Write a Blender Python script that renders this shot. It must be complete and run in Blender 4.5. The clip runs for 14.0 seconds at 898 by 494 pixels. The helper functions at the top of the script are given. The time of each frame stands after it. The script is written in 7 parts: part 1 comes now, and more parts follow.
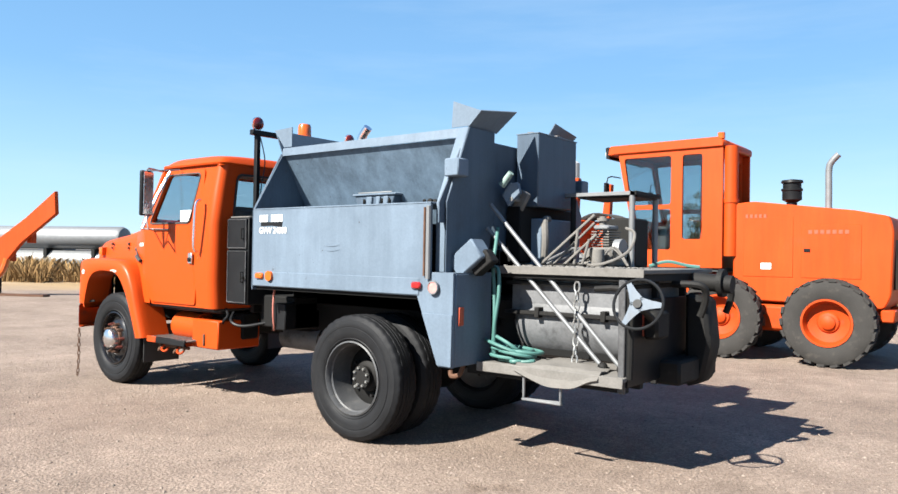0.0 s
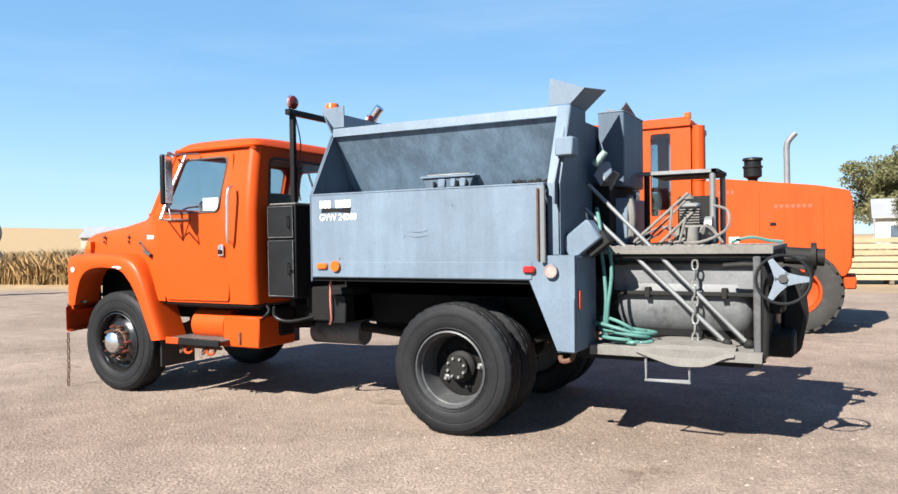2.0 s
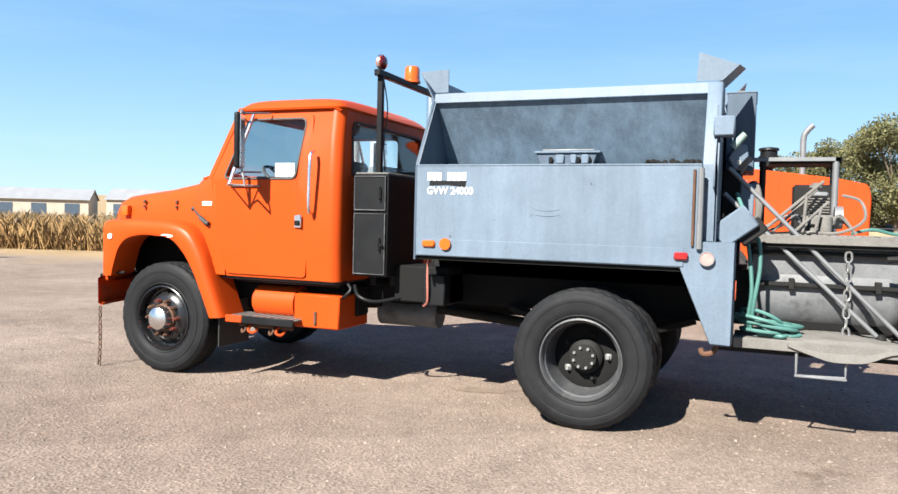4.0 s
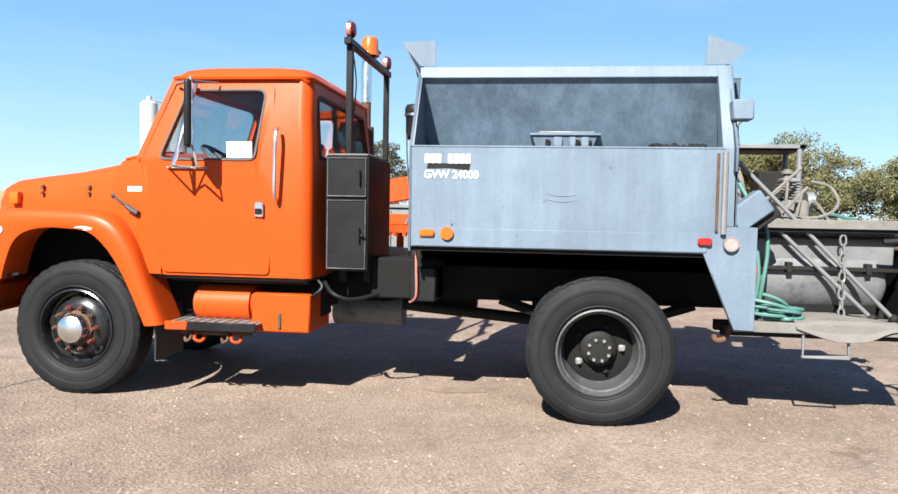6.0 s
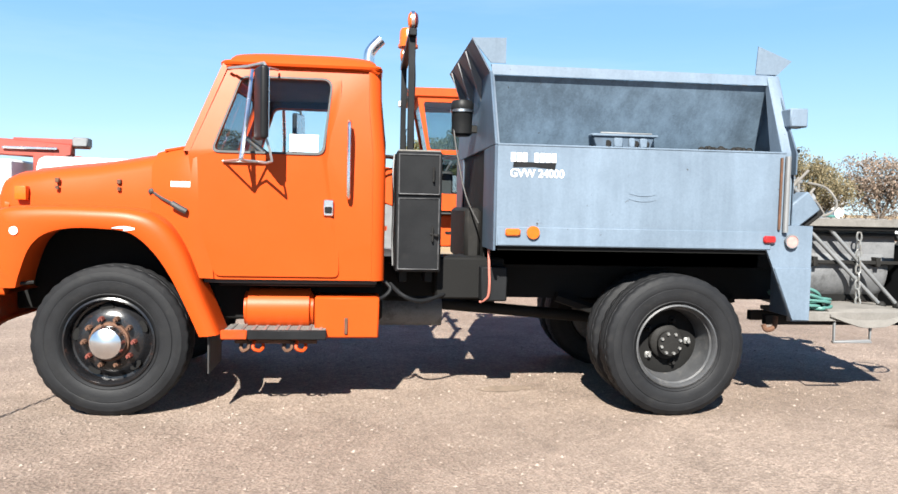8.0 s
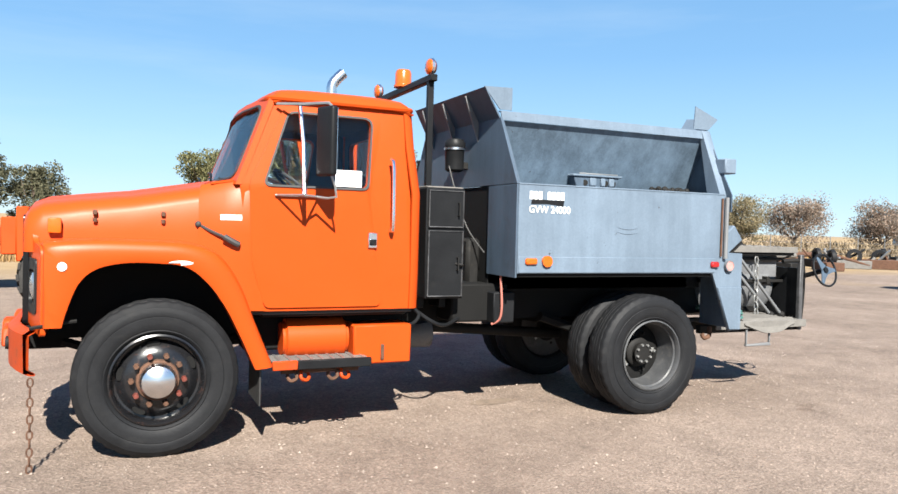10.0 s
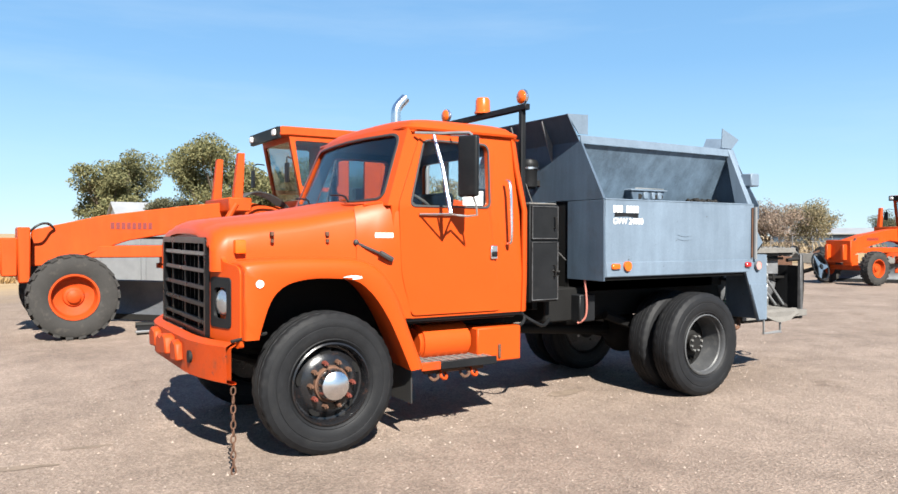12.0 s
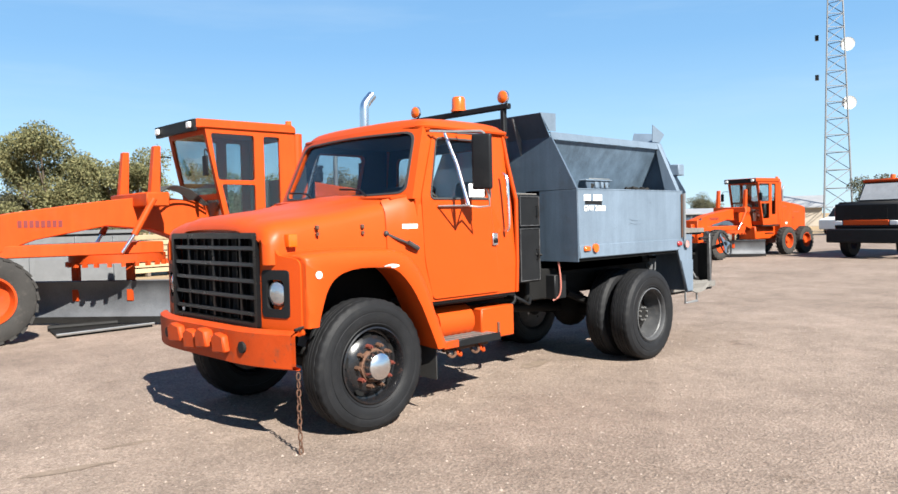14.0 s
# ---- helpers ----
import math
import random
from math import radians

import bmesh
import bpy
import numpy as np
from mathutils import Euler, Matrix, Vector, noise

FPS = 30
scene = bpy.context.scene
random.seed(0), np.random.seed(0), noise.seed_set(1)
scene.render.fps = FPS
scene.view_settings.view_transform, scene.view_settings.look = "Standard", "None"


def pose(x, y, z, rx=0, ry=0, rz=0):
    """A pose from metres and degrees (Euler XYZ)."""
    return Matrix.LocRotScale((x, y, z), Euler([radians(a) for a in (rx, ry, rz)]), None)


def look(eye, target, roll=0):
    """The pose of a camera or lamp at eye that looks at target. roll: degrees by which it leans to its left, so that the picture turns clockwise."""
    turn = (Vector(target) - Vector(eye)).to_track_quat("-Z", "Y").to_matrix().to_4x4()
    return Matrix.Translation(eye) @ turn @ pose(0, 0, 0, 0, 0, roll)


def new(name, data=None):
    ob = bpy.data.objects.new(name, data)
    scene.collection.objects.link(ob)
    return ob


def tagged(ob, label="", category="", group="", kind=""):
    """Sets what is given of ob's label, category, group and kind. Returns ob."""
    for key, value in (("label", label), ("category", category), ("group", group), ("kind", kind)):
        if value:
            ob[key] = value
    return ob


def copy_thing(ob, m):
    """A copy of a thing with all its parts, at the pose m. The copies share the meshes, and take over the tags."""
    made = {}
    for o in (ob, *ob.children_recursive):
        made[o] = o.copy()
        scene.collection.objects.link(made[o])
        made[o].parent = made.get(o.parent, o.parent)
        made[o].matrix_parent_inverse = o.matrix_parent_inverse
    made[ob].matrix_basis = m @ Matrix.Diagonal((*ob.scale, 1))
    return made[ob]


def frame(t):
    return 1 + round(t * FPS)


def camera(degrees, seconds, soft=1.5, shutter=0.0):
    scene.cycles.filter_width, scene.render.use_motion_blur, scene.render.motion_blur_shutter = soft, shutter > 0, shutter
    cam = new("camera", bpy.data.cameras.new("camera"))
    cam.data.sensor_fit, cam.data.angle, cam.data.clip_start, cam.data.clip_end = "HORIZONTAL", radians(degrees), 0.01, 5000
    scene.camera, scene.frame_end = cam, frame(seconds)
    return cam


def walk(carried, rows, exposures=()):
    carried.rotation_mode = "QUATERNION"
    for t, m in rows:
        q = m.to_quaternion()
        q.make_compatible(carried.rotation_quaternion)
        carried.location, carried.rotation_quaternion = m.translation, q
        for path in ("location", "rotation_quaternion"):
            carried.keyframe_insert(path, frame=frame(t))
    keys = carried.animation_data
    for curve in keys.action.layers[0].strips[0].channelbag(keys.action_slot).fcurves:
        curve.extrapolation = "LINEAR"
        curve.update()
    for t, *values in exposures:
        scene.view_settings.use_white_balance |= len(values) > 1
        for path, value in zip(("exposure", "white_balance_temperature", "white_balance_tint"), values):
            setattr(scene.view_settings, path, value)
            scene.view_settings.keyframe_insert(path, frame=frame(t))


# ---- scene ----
cam = camera(62.2, 14.0)
METRES, EYE, TILT, LEAN, TURN = 12.46, 1.46, 0.0, 0.0, 38.0
ROWS = [
    (0.0, 0.0, 0.0, 0.0, -0.03, 1.47, -1.25),
    (0.5, -0.0362, 0.0024, -0.0009, -4.26, 2.46, 0.72),
    (1.0, -0.073, 0.0091, -0.0022, -7.48, 1.79, -1.16),
    (1.5, -0.1077, 0.0198, -0.0015, -11.58, 0.62, 0.53),
    (2.0, -0.1431, 0.032, -0.0002, -9.82, 0.25, 0.69),
    (2.5, -0.1743, 0.0447, -0.0009, -13.25, -1.71, -0.4),
    (3.0, -0.2051, 0.0608, -0.0018, -15.83, -1.45, -1.39),
    (3.5, -0.2342, 0.0774, 0.0005, -15.2, -1.34, -1.26),
    (6.0, -0.3484, 0.1826, -0.0037, -30.48, -1.93, -0.96),
    (6.5, -0.3735, 0.2061, -0.0023, -35.72, -1.72, 0.21),
    (7.0, -0.4025, 0.2309, -0.0033, -36.74, -1.48, -0.43),
    (7.5, -0.431, 0.2555, -0.0009, -38.48, -1.32, -1.81),
    (8.0, -0.4642, 0.2794, -0.0013, -44.18, -2.42, -0.97),
    (8.5, -0.495, 0.3032, -0.0, -49.21, -1.26, 0.01),
    (9.0, -0.5294, 0.329, 0.0022, -53.26, -0.46, -0.67),
    (11.5, -0.6756, 0.4608, 0.0106, -70.35, -2.48, -0.18),
    (12.0, -0.7027, 0.4882, 0.0094, -70.21, -0.42, 0.46),
    (12.5, -0.7229, 0.5168, 0.0108, -73.08, -1.72, -1.09),
    (13.0, -0.7457, 0.5435, 0.0116, -74.41, -2.82, -0.83),
    (13.5, -0.7589, 0.5691, 0.012, -79.23, -2.34, -0.43),
    (14.0, -0.7746, 0.5895, 0.0127, -82.33, -1.6, 2.03),
]
LEVEL = pose(-1.5, 0, 0.5, -0.8, -0.25, 0) @ pose(1.5, 0, -0.5)
walk(cam, [(t, LEVEL @ pose(4.436, -4.404, EYE, TILT, LEAN, TURN) @ pose(METRES * x, METRES * y, METRES * z, 90 + pitch, roll, yaw)) for t, x, y, z, yaw, pitch, roll in ROWS], [(0, 1.84), (1, 1.84), (2.5, 1.77), (3.5, 1.80), (6.5, 1.85), (8.0, 1.93), (9.0, 1.76), (12.0, 1.76), (14, 1.74)])
from mathutils import bvhtree

# ---- world and sun ----
SUN_EL, SUN_DIR = 40.2, Vector((0.181, 0.742, -0.646))   # the light falls from the road side of the truck
world = bpy.data.worlds.new("world")
scene.world = world
world.use_nodes = True
wn = world.node_tree.nodes
sky = wn.new("ShaderNodeTexSky")
sky.sky_type, sky.sun_disc = "NISHITA", False
sky.sun_elevation, sky.sun_rotation = radians(SUN_EL), math.atan2(-SUN_DIR.x, -SUN_DIR.y)
sky.altitude, sky.air_density, sky.dust_density, sky.ozone_density = 1500, 1.0, 0.0, 1.0
# the clear blue of a dry day: the sky model blended with a plain gradient from pale horizon to deep blue, and thin cirrus
wl = world.node_tree.links
way = wn.new("ShaderNodeTexCoord")
split = wn.new("ShaderNodeSeparateXYZ")
wl.new(way.outputs["Generated"], split.inputs[0])
grad = wn.new("ShaderNodeValToRGB")
for i, (at, c) in enumerate(((0.0, (0.42, 0.60, 0.72)), (0.08, (0.33, 0.55, 0.73)), (0.22, (0.185, 0.395, 0.66)), (0.5, (0.10, 0.25, 0.52)), (1.0, (0.05, 0.14, 0.36)))):
    e = grad.color_ramp.elements[i] if i < 2 else grad.color_ramp.elements.new(at)
    e.position, e.color = at, (*c, 1)
wl.new(split.outputs[2], grad.inputs[0])
dim = wn.new("ShaderNodeVectorMath")
dim.operation = "SCALE"
dim.inputs[3].default_value = 0.07
wl.new(sky.outputs[0], dim.inputs[0])
blend = wn.new("ShaderNodeMix")
blend.data_type = "RGBA"
blend.inputs[0].default_value = 0.8
wl.new(dim.outputs[0], blend.inputs[6])
wl.new(grad.outputs[0], blend.inputs[7])
stretch = wn.new("ShaderNodeMapping")
stretch.inputs["Scale"].default_value = (1.2, 1.2, 9.0)
wl.new(way.outputs["Generated"], stretch.inputs[0])
wisps = wn.new("ShaderNodeTexNoise")
wisps.inputs["Scale"].default_value, wisps.inputs["Detail"].default_value, wisps.inputs["Roughness"].default_value = 1.6, 7, 0.6
wl.new(stretch.outputs[0], wisps.inputs["Vector"])
thin = wn.new("ShaderNodeMapRange")
thin.inputs[1].default_value, thin.inputs[2].default_value, thin.inputs[3].default_value, thin.inputs[4].default_value = 0.48, 0.75, 0.0, 0.16
wl.new(wisps.outputs["Fac"], thin.inputs[0])
cirrus = wn.new("ShaderNodeMix")
cirrus.data_type = "RGBA"
wl.new(thin.outputs[0], cirrus.inputs[0])
wl.new(blend.outputs[2], cirrus.inputs[6])
cirrus.inputs[7].default_value = (0.50, 0.60, 0.68, 1)
wl.new(cirrus.outputs[2], wn["Background"].inputs[0])
wn["Background"].inputs[1].default_value = 0.48
sun = new("sun", bpy.data.lights.new("sun", "SUN"))
sun.data.energy, sun.data.angle, sun.data.color = 5.0, radians(0.55), (1.0, 0.965, 0.89)
sun.matrix_world = look(-SUN_DIR * 50, (0, 0, 0))


# ---- materials ----
def link(nt, a, b):
    nt.links.new(a, b)


def mat(name, color, rough=0.5, metal=0.0, vary=0.12, scale=3.0, fine=60.0, bump=0.1, dirt=None, dirt_amount=0.5, island=False, coat=0.0, random_tint=0.0, streak=0.0, chips=0.0, shine=0.5):
    """A painted, rusty or plain surface: base colour with broad and fine variation, dirt patches, roughness breakup and fine relief."""
    m = bpy.data.materials.new(name)
    m.use_nodes = True
    nt = m.node_tree
    n = nt.nodes
    p = n["Principled BSDF"]
    p.inputs["Metallic"].default_value = metal
    p.inputs["Coat Weight"].default_value = coat
    p.inputs["Specular IOR Level"].default_value = 0.2 if rough >= 0.7 else shine
    co = n.new("ShaderNodeTexCoord")
    broad = n.new("ShaderNodeTexNoise")
    broad.inputs["Scale"].default_value, broad.inputs["Detail"].default_value, broad.inputs["Roughness"].default_value = scale, 6, 0.62
    small = n.new("ShaderNodeTexNoise")
    small.inputs["Scale"].default_value, small.inputs["Detail"].default_value = fine, 4
    for t in (broad, small):
        link(nt, co.outputs["Object"], t.inputs["Vector"])
    add = n.new("ShaderNodeMath")
    add.operation = "MULTIPLY_ADD"
    link(nt, small.outputs["Fac"], add.inputs[0])
    add.inputs[1].default_value = 0.45
    link(nt, broad.outputs["Fac"], add.inputs[2])
    ramp = n.new("ShaderNodeValToRGB")
    ramp.color_ramp.elements[0].position, ramp.color_ramp.elements[1].position = 0.4, 1.05
    c = Vector(color)
    ramp.color_ramp.elements[0].color = (*(c * (1 - vary)), 1)
    ramp.color_ramp.elements[1].color = (*(c * (1 + vary)), 1)
    link(nt, add.outputs[0], ramp.inputs[0])
    out = ramp.outputs[0]
    if dirt:
        spots = n.new("ShaderNodeTexNoise")
        spots.inputs["Scale"].default_value, spots.inputs["Detail"].default_value, spots.inputs["Roughness"].default_value = scale * 1.7, 9, 0.7
        link(nt, co.outputs["Object"], spots.inputs["Vector"])
        cut = n.new("ShaderNodeValToRGB")
        cut.color_ramp.elements[0].position, cut.color_ramp.elements[1].position = 0.62 - 0.14 * dirt_amount, 0.76 - 0.1 * dirt_amount
        link(nt, spots.outputs["Fac"], cut.inputs[0])
        mul = n.new("ShaderNodeMath")
        mul.operation = "MULTIPLY"
        mul.inputs[1].default_value = min(1.0, 0.3 + dirt_amount * 0.6)
        link(nt, cut.outputs[0], mul.inputs[0])
        mix = n.new("ShaderNodeMix")
        mix.data_type = "RGBA"
        link(nt, mul.outputs[0], mix.inputs[0])
        link(nt, out, mix.inputs[6])
        mix.inputs[7].default_value = (*dirt, 1)
        out = mix.outputs[2]
    if streak:
        long = n.new("ShaderNodeMapping")
        long.inputs["Scale"].default_value = (5.0, 5.0, 0.5)
        link(nt, co.outputs["Object"], long.inputs[0])
        lines = n.new("ShaderNodeTexNoise")
        lines.inputs["Scale"].default_value, lines.inputs["Detail"].default_value, lines.inputs["Roughness"].default_value = 1.6, 8, 0.7
        link(nt, long.outputs[0], lines.inputs["Vector"])
        tone = n.new("ShaderNodeMapRange")
        tone.inputs[1].default_value, tone.inputs[2].default_value, tone.inputs[3].default_value, tone.inputs[4].default_value = 0.35, 0.68, 1 - streak, 1 + streak * 0.5
        link(nt, lines.outputs["Fac"], tone.inputs[0])
        wash = n.new("ShaderNodeVectorMath")
        wash.operation = "SCALE"
        link(nt, out, wash.inputs[0])
        link(nt, tone.outputs[0], wash.inputs[3])
        out = wash.outputs[0]
    if chips:
        flakes = n.new("ShaderNodeTexNoise")
        flakes.inputs["Scale"].default_value, flakes.inputs["Detail"].default_value, flakes.inputs["Roughness"].default_value = 11, 5, 0.75
        link(nt, co.outputs["Object"], flakes.inputs["Vector"])
        bare = n.new("ShaderNodeMapRange")
        bare.inputs[1].default_value, bare.inputs[2].default_value = 0.735 - 0.05 * chips, 0.76 - 0.05 * chips
        link(nt, flakes.outputs["Fac"], bare.inputs[0])
        chip = n.new("ShaderNodeMix")
        chip.data_type = "RGBA"
        link(nt, bare.outputs[0], chip.inputs[0])
        link(nt, out, chip.inputs[6])
        chip.inputs[7].default_value = (0.035, 0.032, 0.03, 1)
        out = chip.outputs[2]
    if island or random_tint:
        src = n.new("ShaderNodeNewGeometry").outputs["Random Per Island"] if island else n.new("ShaderNodeObjectInfo").outputs["Random"]
        hsv = n.new("ShaderNodeHueSaturation")
        mr = n.new("ShaderNodeMapRange")
        k = random_tint or 0.3
        mr.inputs[3].default_value, mr.inputs[4].default_value = 1 - k, 1 + k
        link(nt, src, mr.inputs[0])
        link(nt, mr.outputs[0], hsv.inputs["Value"])
        link(nt, out, hsv.inputs["Color"])
        out = hsv.outputs[0]
    link(nt, out, p.inputs["Base Color"])
    mr = n.new("ShaderNodeMapRange")
    mr.inputs[3].default_value, mr.inputs[4].default_value = max(0.03, rough - 0.12), min(1, rough + 0.12)
    link(nt, broad.outputs["Fac"], mr.inputs[0])
    link(nt, mr.outputs[0], p.inputs["Roughness"])
    if bump:
        b = n.new("ShaderNodeBump")
        b.inputs["Strength"].default_value, b.inputs["Distance"].default_value = bump, 0.01
        link(nt, add.outputs[0], b.inputs["Height"])
        link(nt, b.outputs[0], p.inputs["Normal"])
    return m


ORANGE = mat("orange_paint", (0.375, 0.046, 0.0055), 0.38, vary=0.06, scale=1.3, bump=0.03, dirt=(0.30, 0.046, 0.010), dirt_amount=0.12, shine=0.14)
ORANGE_WORN = mat("worn_orange_paint", (0.325, 0.038, 0.005), 0.55, vary=0.18, scale=5, bump=0.12, dirt=(0.11, 0.04, 0.02), dirt_amount=0.6, chips=1.5, shine=0.15)
ORANGE_GRADER = mat("grader_orange_paint", (0.385, 0.045, 0.0045), 0.5, vary=0.1, scale=1.2, bump=0.04, dirt=(0.26, 0.05, 0.015), dirt_amount=0.3, streak=0.12, chips=0.3, shine=0.18)
GREY = mat("grey_blue_paint", (0.104, 0.136, 0.174), 0.5, vary=0.22, scale=1.1, bump=0.05, dirt=(0.078, 0.104, 0.136), dirt_amount=0.6, streak=0.13, chips=1.25, shine=0.2)
SLOPE = mat("stained_slope_paint", (0.09, 0.128, 0.170), 0.5, vary=0.34, scale=1.6, bump=0.08, dirt=(0.05, 0.07, 0.094), dirt_amount=0.7, streak=0.3, chips=1.3, shine=0.2)
# worn, chipped grey, darker and bluer to hold the shade of the hopper's ends
GREY_DARK = mat("shaded_worn_grey_paint", (0.05, 0.072, 0.10), 0.5, vary=0.2, scale=2.2, bump=0.08, dirt=(0.042, 0.047, 0.054), dirt_amount=0.5, streak=0.18, chips=1.0, shine=0.3)
BLACK = mat("black_paint", (0.008, 0.0084, 0.0092), 0.45, vary=0.3, scale=4, bump=0.08, dirt=(0.02, 0.019, 0.018), dirt_amount=0.2, shine=0.14)
GREASE = mat("greasy_black_steel", (0.008, 0.0076, 0.0072), 0.7, vary=0.35, scale=6, bump=0.3, dirt=(0.028, 0.024, 0.02), dirt_amount=0.25, shine=0.2)
TANK = mat("sooty_grey_steel", (0.10, 0.102, 0.106), 0.6, vary=0.35, scale=4, bump=0.2, dirt=(0.024, 0.024, 0.024), dirt_amount=0.7)
DECK = mat("dusty_deck_steel", (0.122, 0.115, 0.106), 0.75, vary=0.25, scale=6, bump=0.3, dirt=(0.08, 0.072, 0.064), dirt_amount=0.6)
STEEL = mat("bare_steel", (0.288, 0.288, 0.28), 0.4, 0.7, vary=0.15, scale=8, bump=0.08, dirt=(0.176, 0.136, 0.104), dirt_amount=0.3)
CHROME = mat("chrome", (0.72, 0.72, 0.73), 0.25, 1.0, vary=0.04, scale=5, bump=0.0)
RUST = mat("rusty_steel", (0.085, 0.044, 0.028), 0.8, 0.1, vary=0.4, scale=14, bump=0.4, dirt=(0.032, 0.024, 0.02), dirt_amount=0.6)
RUBBER = mat("dusty_tyre_rubber", (0.009, 0.0093, 0.0103), 0.6, vary=0.3, scale=5, bump=0.22, dirt=(0.018, 0.0176, 0.0172), dirt_amount=0.5, shine=0.16)
RUBBER_GRADER = mat("dusty_grader_tyre", (0.028, 0.0262, 0.0245), 0.85, vary=0.25, scale=4, bump=0.3, dirt=(0.07, 0.061, 0.052), dirt_amount=0.5)
RIM_BLACK = mat("black_rim_paint", (0.008, 0.008, 0.009), 0.25, vary=0.3, scale=9, bump=0.1, dirt=(0.096, 0.04, 0.024), dirt_amount=0.3)
RIM_GREY = mat("dusty_dark_rim", (0.045, 0.046, 0.048), 0.5, vary=0.3, scale=7, bump=0.15, dirt=(0.1, 0.095, 0.09), dirt_amount=0.7, shine=0.35)
WHITE = mat("white_paint", (0.56, 0.56, 0.544), 0.5, vary=0.06, scale=3, bump=0.05)
PAPER = mat("paper", (0.82, 0.82, 0.8), 0.8, vary=0.03, bump=0.0)
INTERIOR = mat("dark_vinyl", (0.02, 0.0192, 0.0184), 0.65, vary=0.2, scale=8, bump=0.15)
SEAT = mat("grey_seat_cloth", (0.096, 0.092, 0.088), 0.9, vary=0.2, scale=14, bump=0.3)
RED_LENS = mat("red_lens", (0.26, 0.008, 0.008), 0.2, vary=0.1, scale=20, bump=0.05, coat=0.5)
AMBER = mat("amber_lens", (0.46, 0.078, 0.003), 0.2, vary=0.1, scale=20, bump=0.05, coat=0.5)
HOSE = mat("faded_green_hose", (0.045, 0.125, 0.11), 0.55, vary=0.15, scale=10, bump=0.1)
RED_HOSE = mat("red_rubber_hose", (0.30, 0.10, 0.075), 0.5, vary=0.2, scale=10)
CANVAS = mat("dusty_canvas", (0.115, 0.108, 0.099), 0.95, vary=0.2, scale=7, bump=0.4)
GRILLE = mat("glossy_black_plastic", (0.005, 0.005, 0.0055), 0.3, vary=0.3, scale=6, bump=0.06, dirt=(0.014, 0.0135, 0.013), dirt_amount=0.2, shine=0.22)
# near-black steel: the shade under and inside the truck is in the colour
DARK = mat("black_steel_with_shade", (0.004, 0.0039, 0.0038), 0.8, vary=0.4, scale=5, bump=0.2)
GALV = mat("galvanised_steel", (0.15, 0.154, 0.158), 0.5, 0.3, vary=0.15, scale=6, bump=0.05)


def glass(name, tint=(0.95, 0.975, 0.975), rough=0.02, gloss_least=0.03):
    """Thin window glass: mostly clear, with a mirror's share at its face that grows towards the rim of sight."""
    m = bpy.data.materials.new(name)
    m.use_nodes = True
    nt = m.node_tree
    n = nt.nodes
    n.remove(n["Principled BSDF"])
    clear, gloss, mix = n.new("ShaderNodeBsdfTransparent"), n.new("ShaderNodeBsdfGlossy"), n.new("ShaderNodeMixShader")
    clear.inputs[0].default_value = (*tint, 1)
    gloss.inputs[1].default_value = rough
    weight = n.new("ShaderNodeLayerWeight")
    weight.inputs[0].default_value = 0.5
    power, total = n.new("ShaderNodeMath"), n.new("ShaderNodeMath")
    power.operation, total.operation = "POWER", "MULTIPLY_ADD"
    power.inputs[1].default_value, total.inputs[1].default_value, total.inputs[2].default_value = 4.0, 0.5, gloss_least
    link(nt, weight.outputs["Facing"], power.inputs[0])
    link(nt, power.outputs[0], total.inputs[0])
    link(nt, total.outputs[0], mix.inputs[0])
    link(nt, clear.outputs[0], mix.inputs[1])
    link(nt, gloss.outputs[0], mix.inputs[2])
    link(nt, mix.outputs[0], n["Material Output"].inputs[0])
    return m


GLASS = glass("window_glass")
GLASS_DARK = glass("tinted_glass", (0.66, 0.72, 0.75))

GLASS_CAB = glass("grader_cab_glass", (0.74, 0.80, 0.82), gloss_least=0.06)


# ---- mesh helpers ----
def add_box(bm, x0, x1, y0, y1, z0, z1, bev=0.0, seg=1):
    v = [bm.verts.new((x, y, z)) for x in (x0, x1) for y in (y0, y1) for z in (z0, z1)]
    fs = [bm.faces.new([v[i] for i in q]) for q in ((0, 1, 3, 2), (4, 6, 7, 5), (0, 4, 5, 1), (2, 3, 7, 6), (0, 2, 6, 4), (1, 5, 7, 3))]
    if bev:
        es = list({e for f in fs for e in f.edges})
        bmesh.ops.bevel(bm, geom=es, offset=bev, segments=seg, affect="EDGES", profile=0.6)
    return v


def add_prism(bm, pts, plane, a, b, bev=0.0, seg=1):
    """A polygon in the plane xz, yz or xy, drawn out from a to b along the third axis."""
    def at(p, w):
        return {"xz": (p[0], w, p[1]), "yz": (w, p[0], p[1]), "xy": (p[0], p[1], w)}[plane]
    lo, hi = [bm.verts.new(at(p, a)) for p in pts], [bm.verts.new(at(p, b)) for p in pts]
    k = len(pts)
    fs = [bm.faces.new(lo), bm.faces.new(hi[::-1])] + [bm.faces.new((lo[i], hi[i], hi[(i + 1) % k], lo[(i + 1) % k])) for i in range(k)]
    bmesh.ops.recalc_face_normals(bm, faces=fs)
    if bev:
        bmesh.ops.bevel(bm, geom=list({e for f in fs for e in f.edges}), offset=bev, segments=seg, affect="EDGES", profile=0.6)


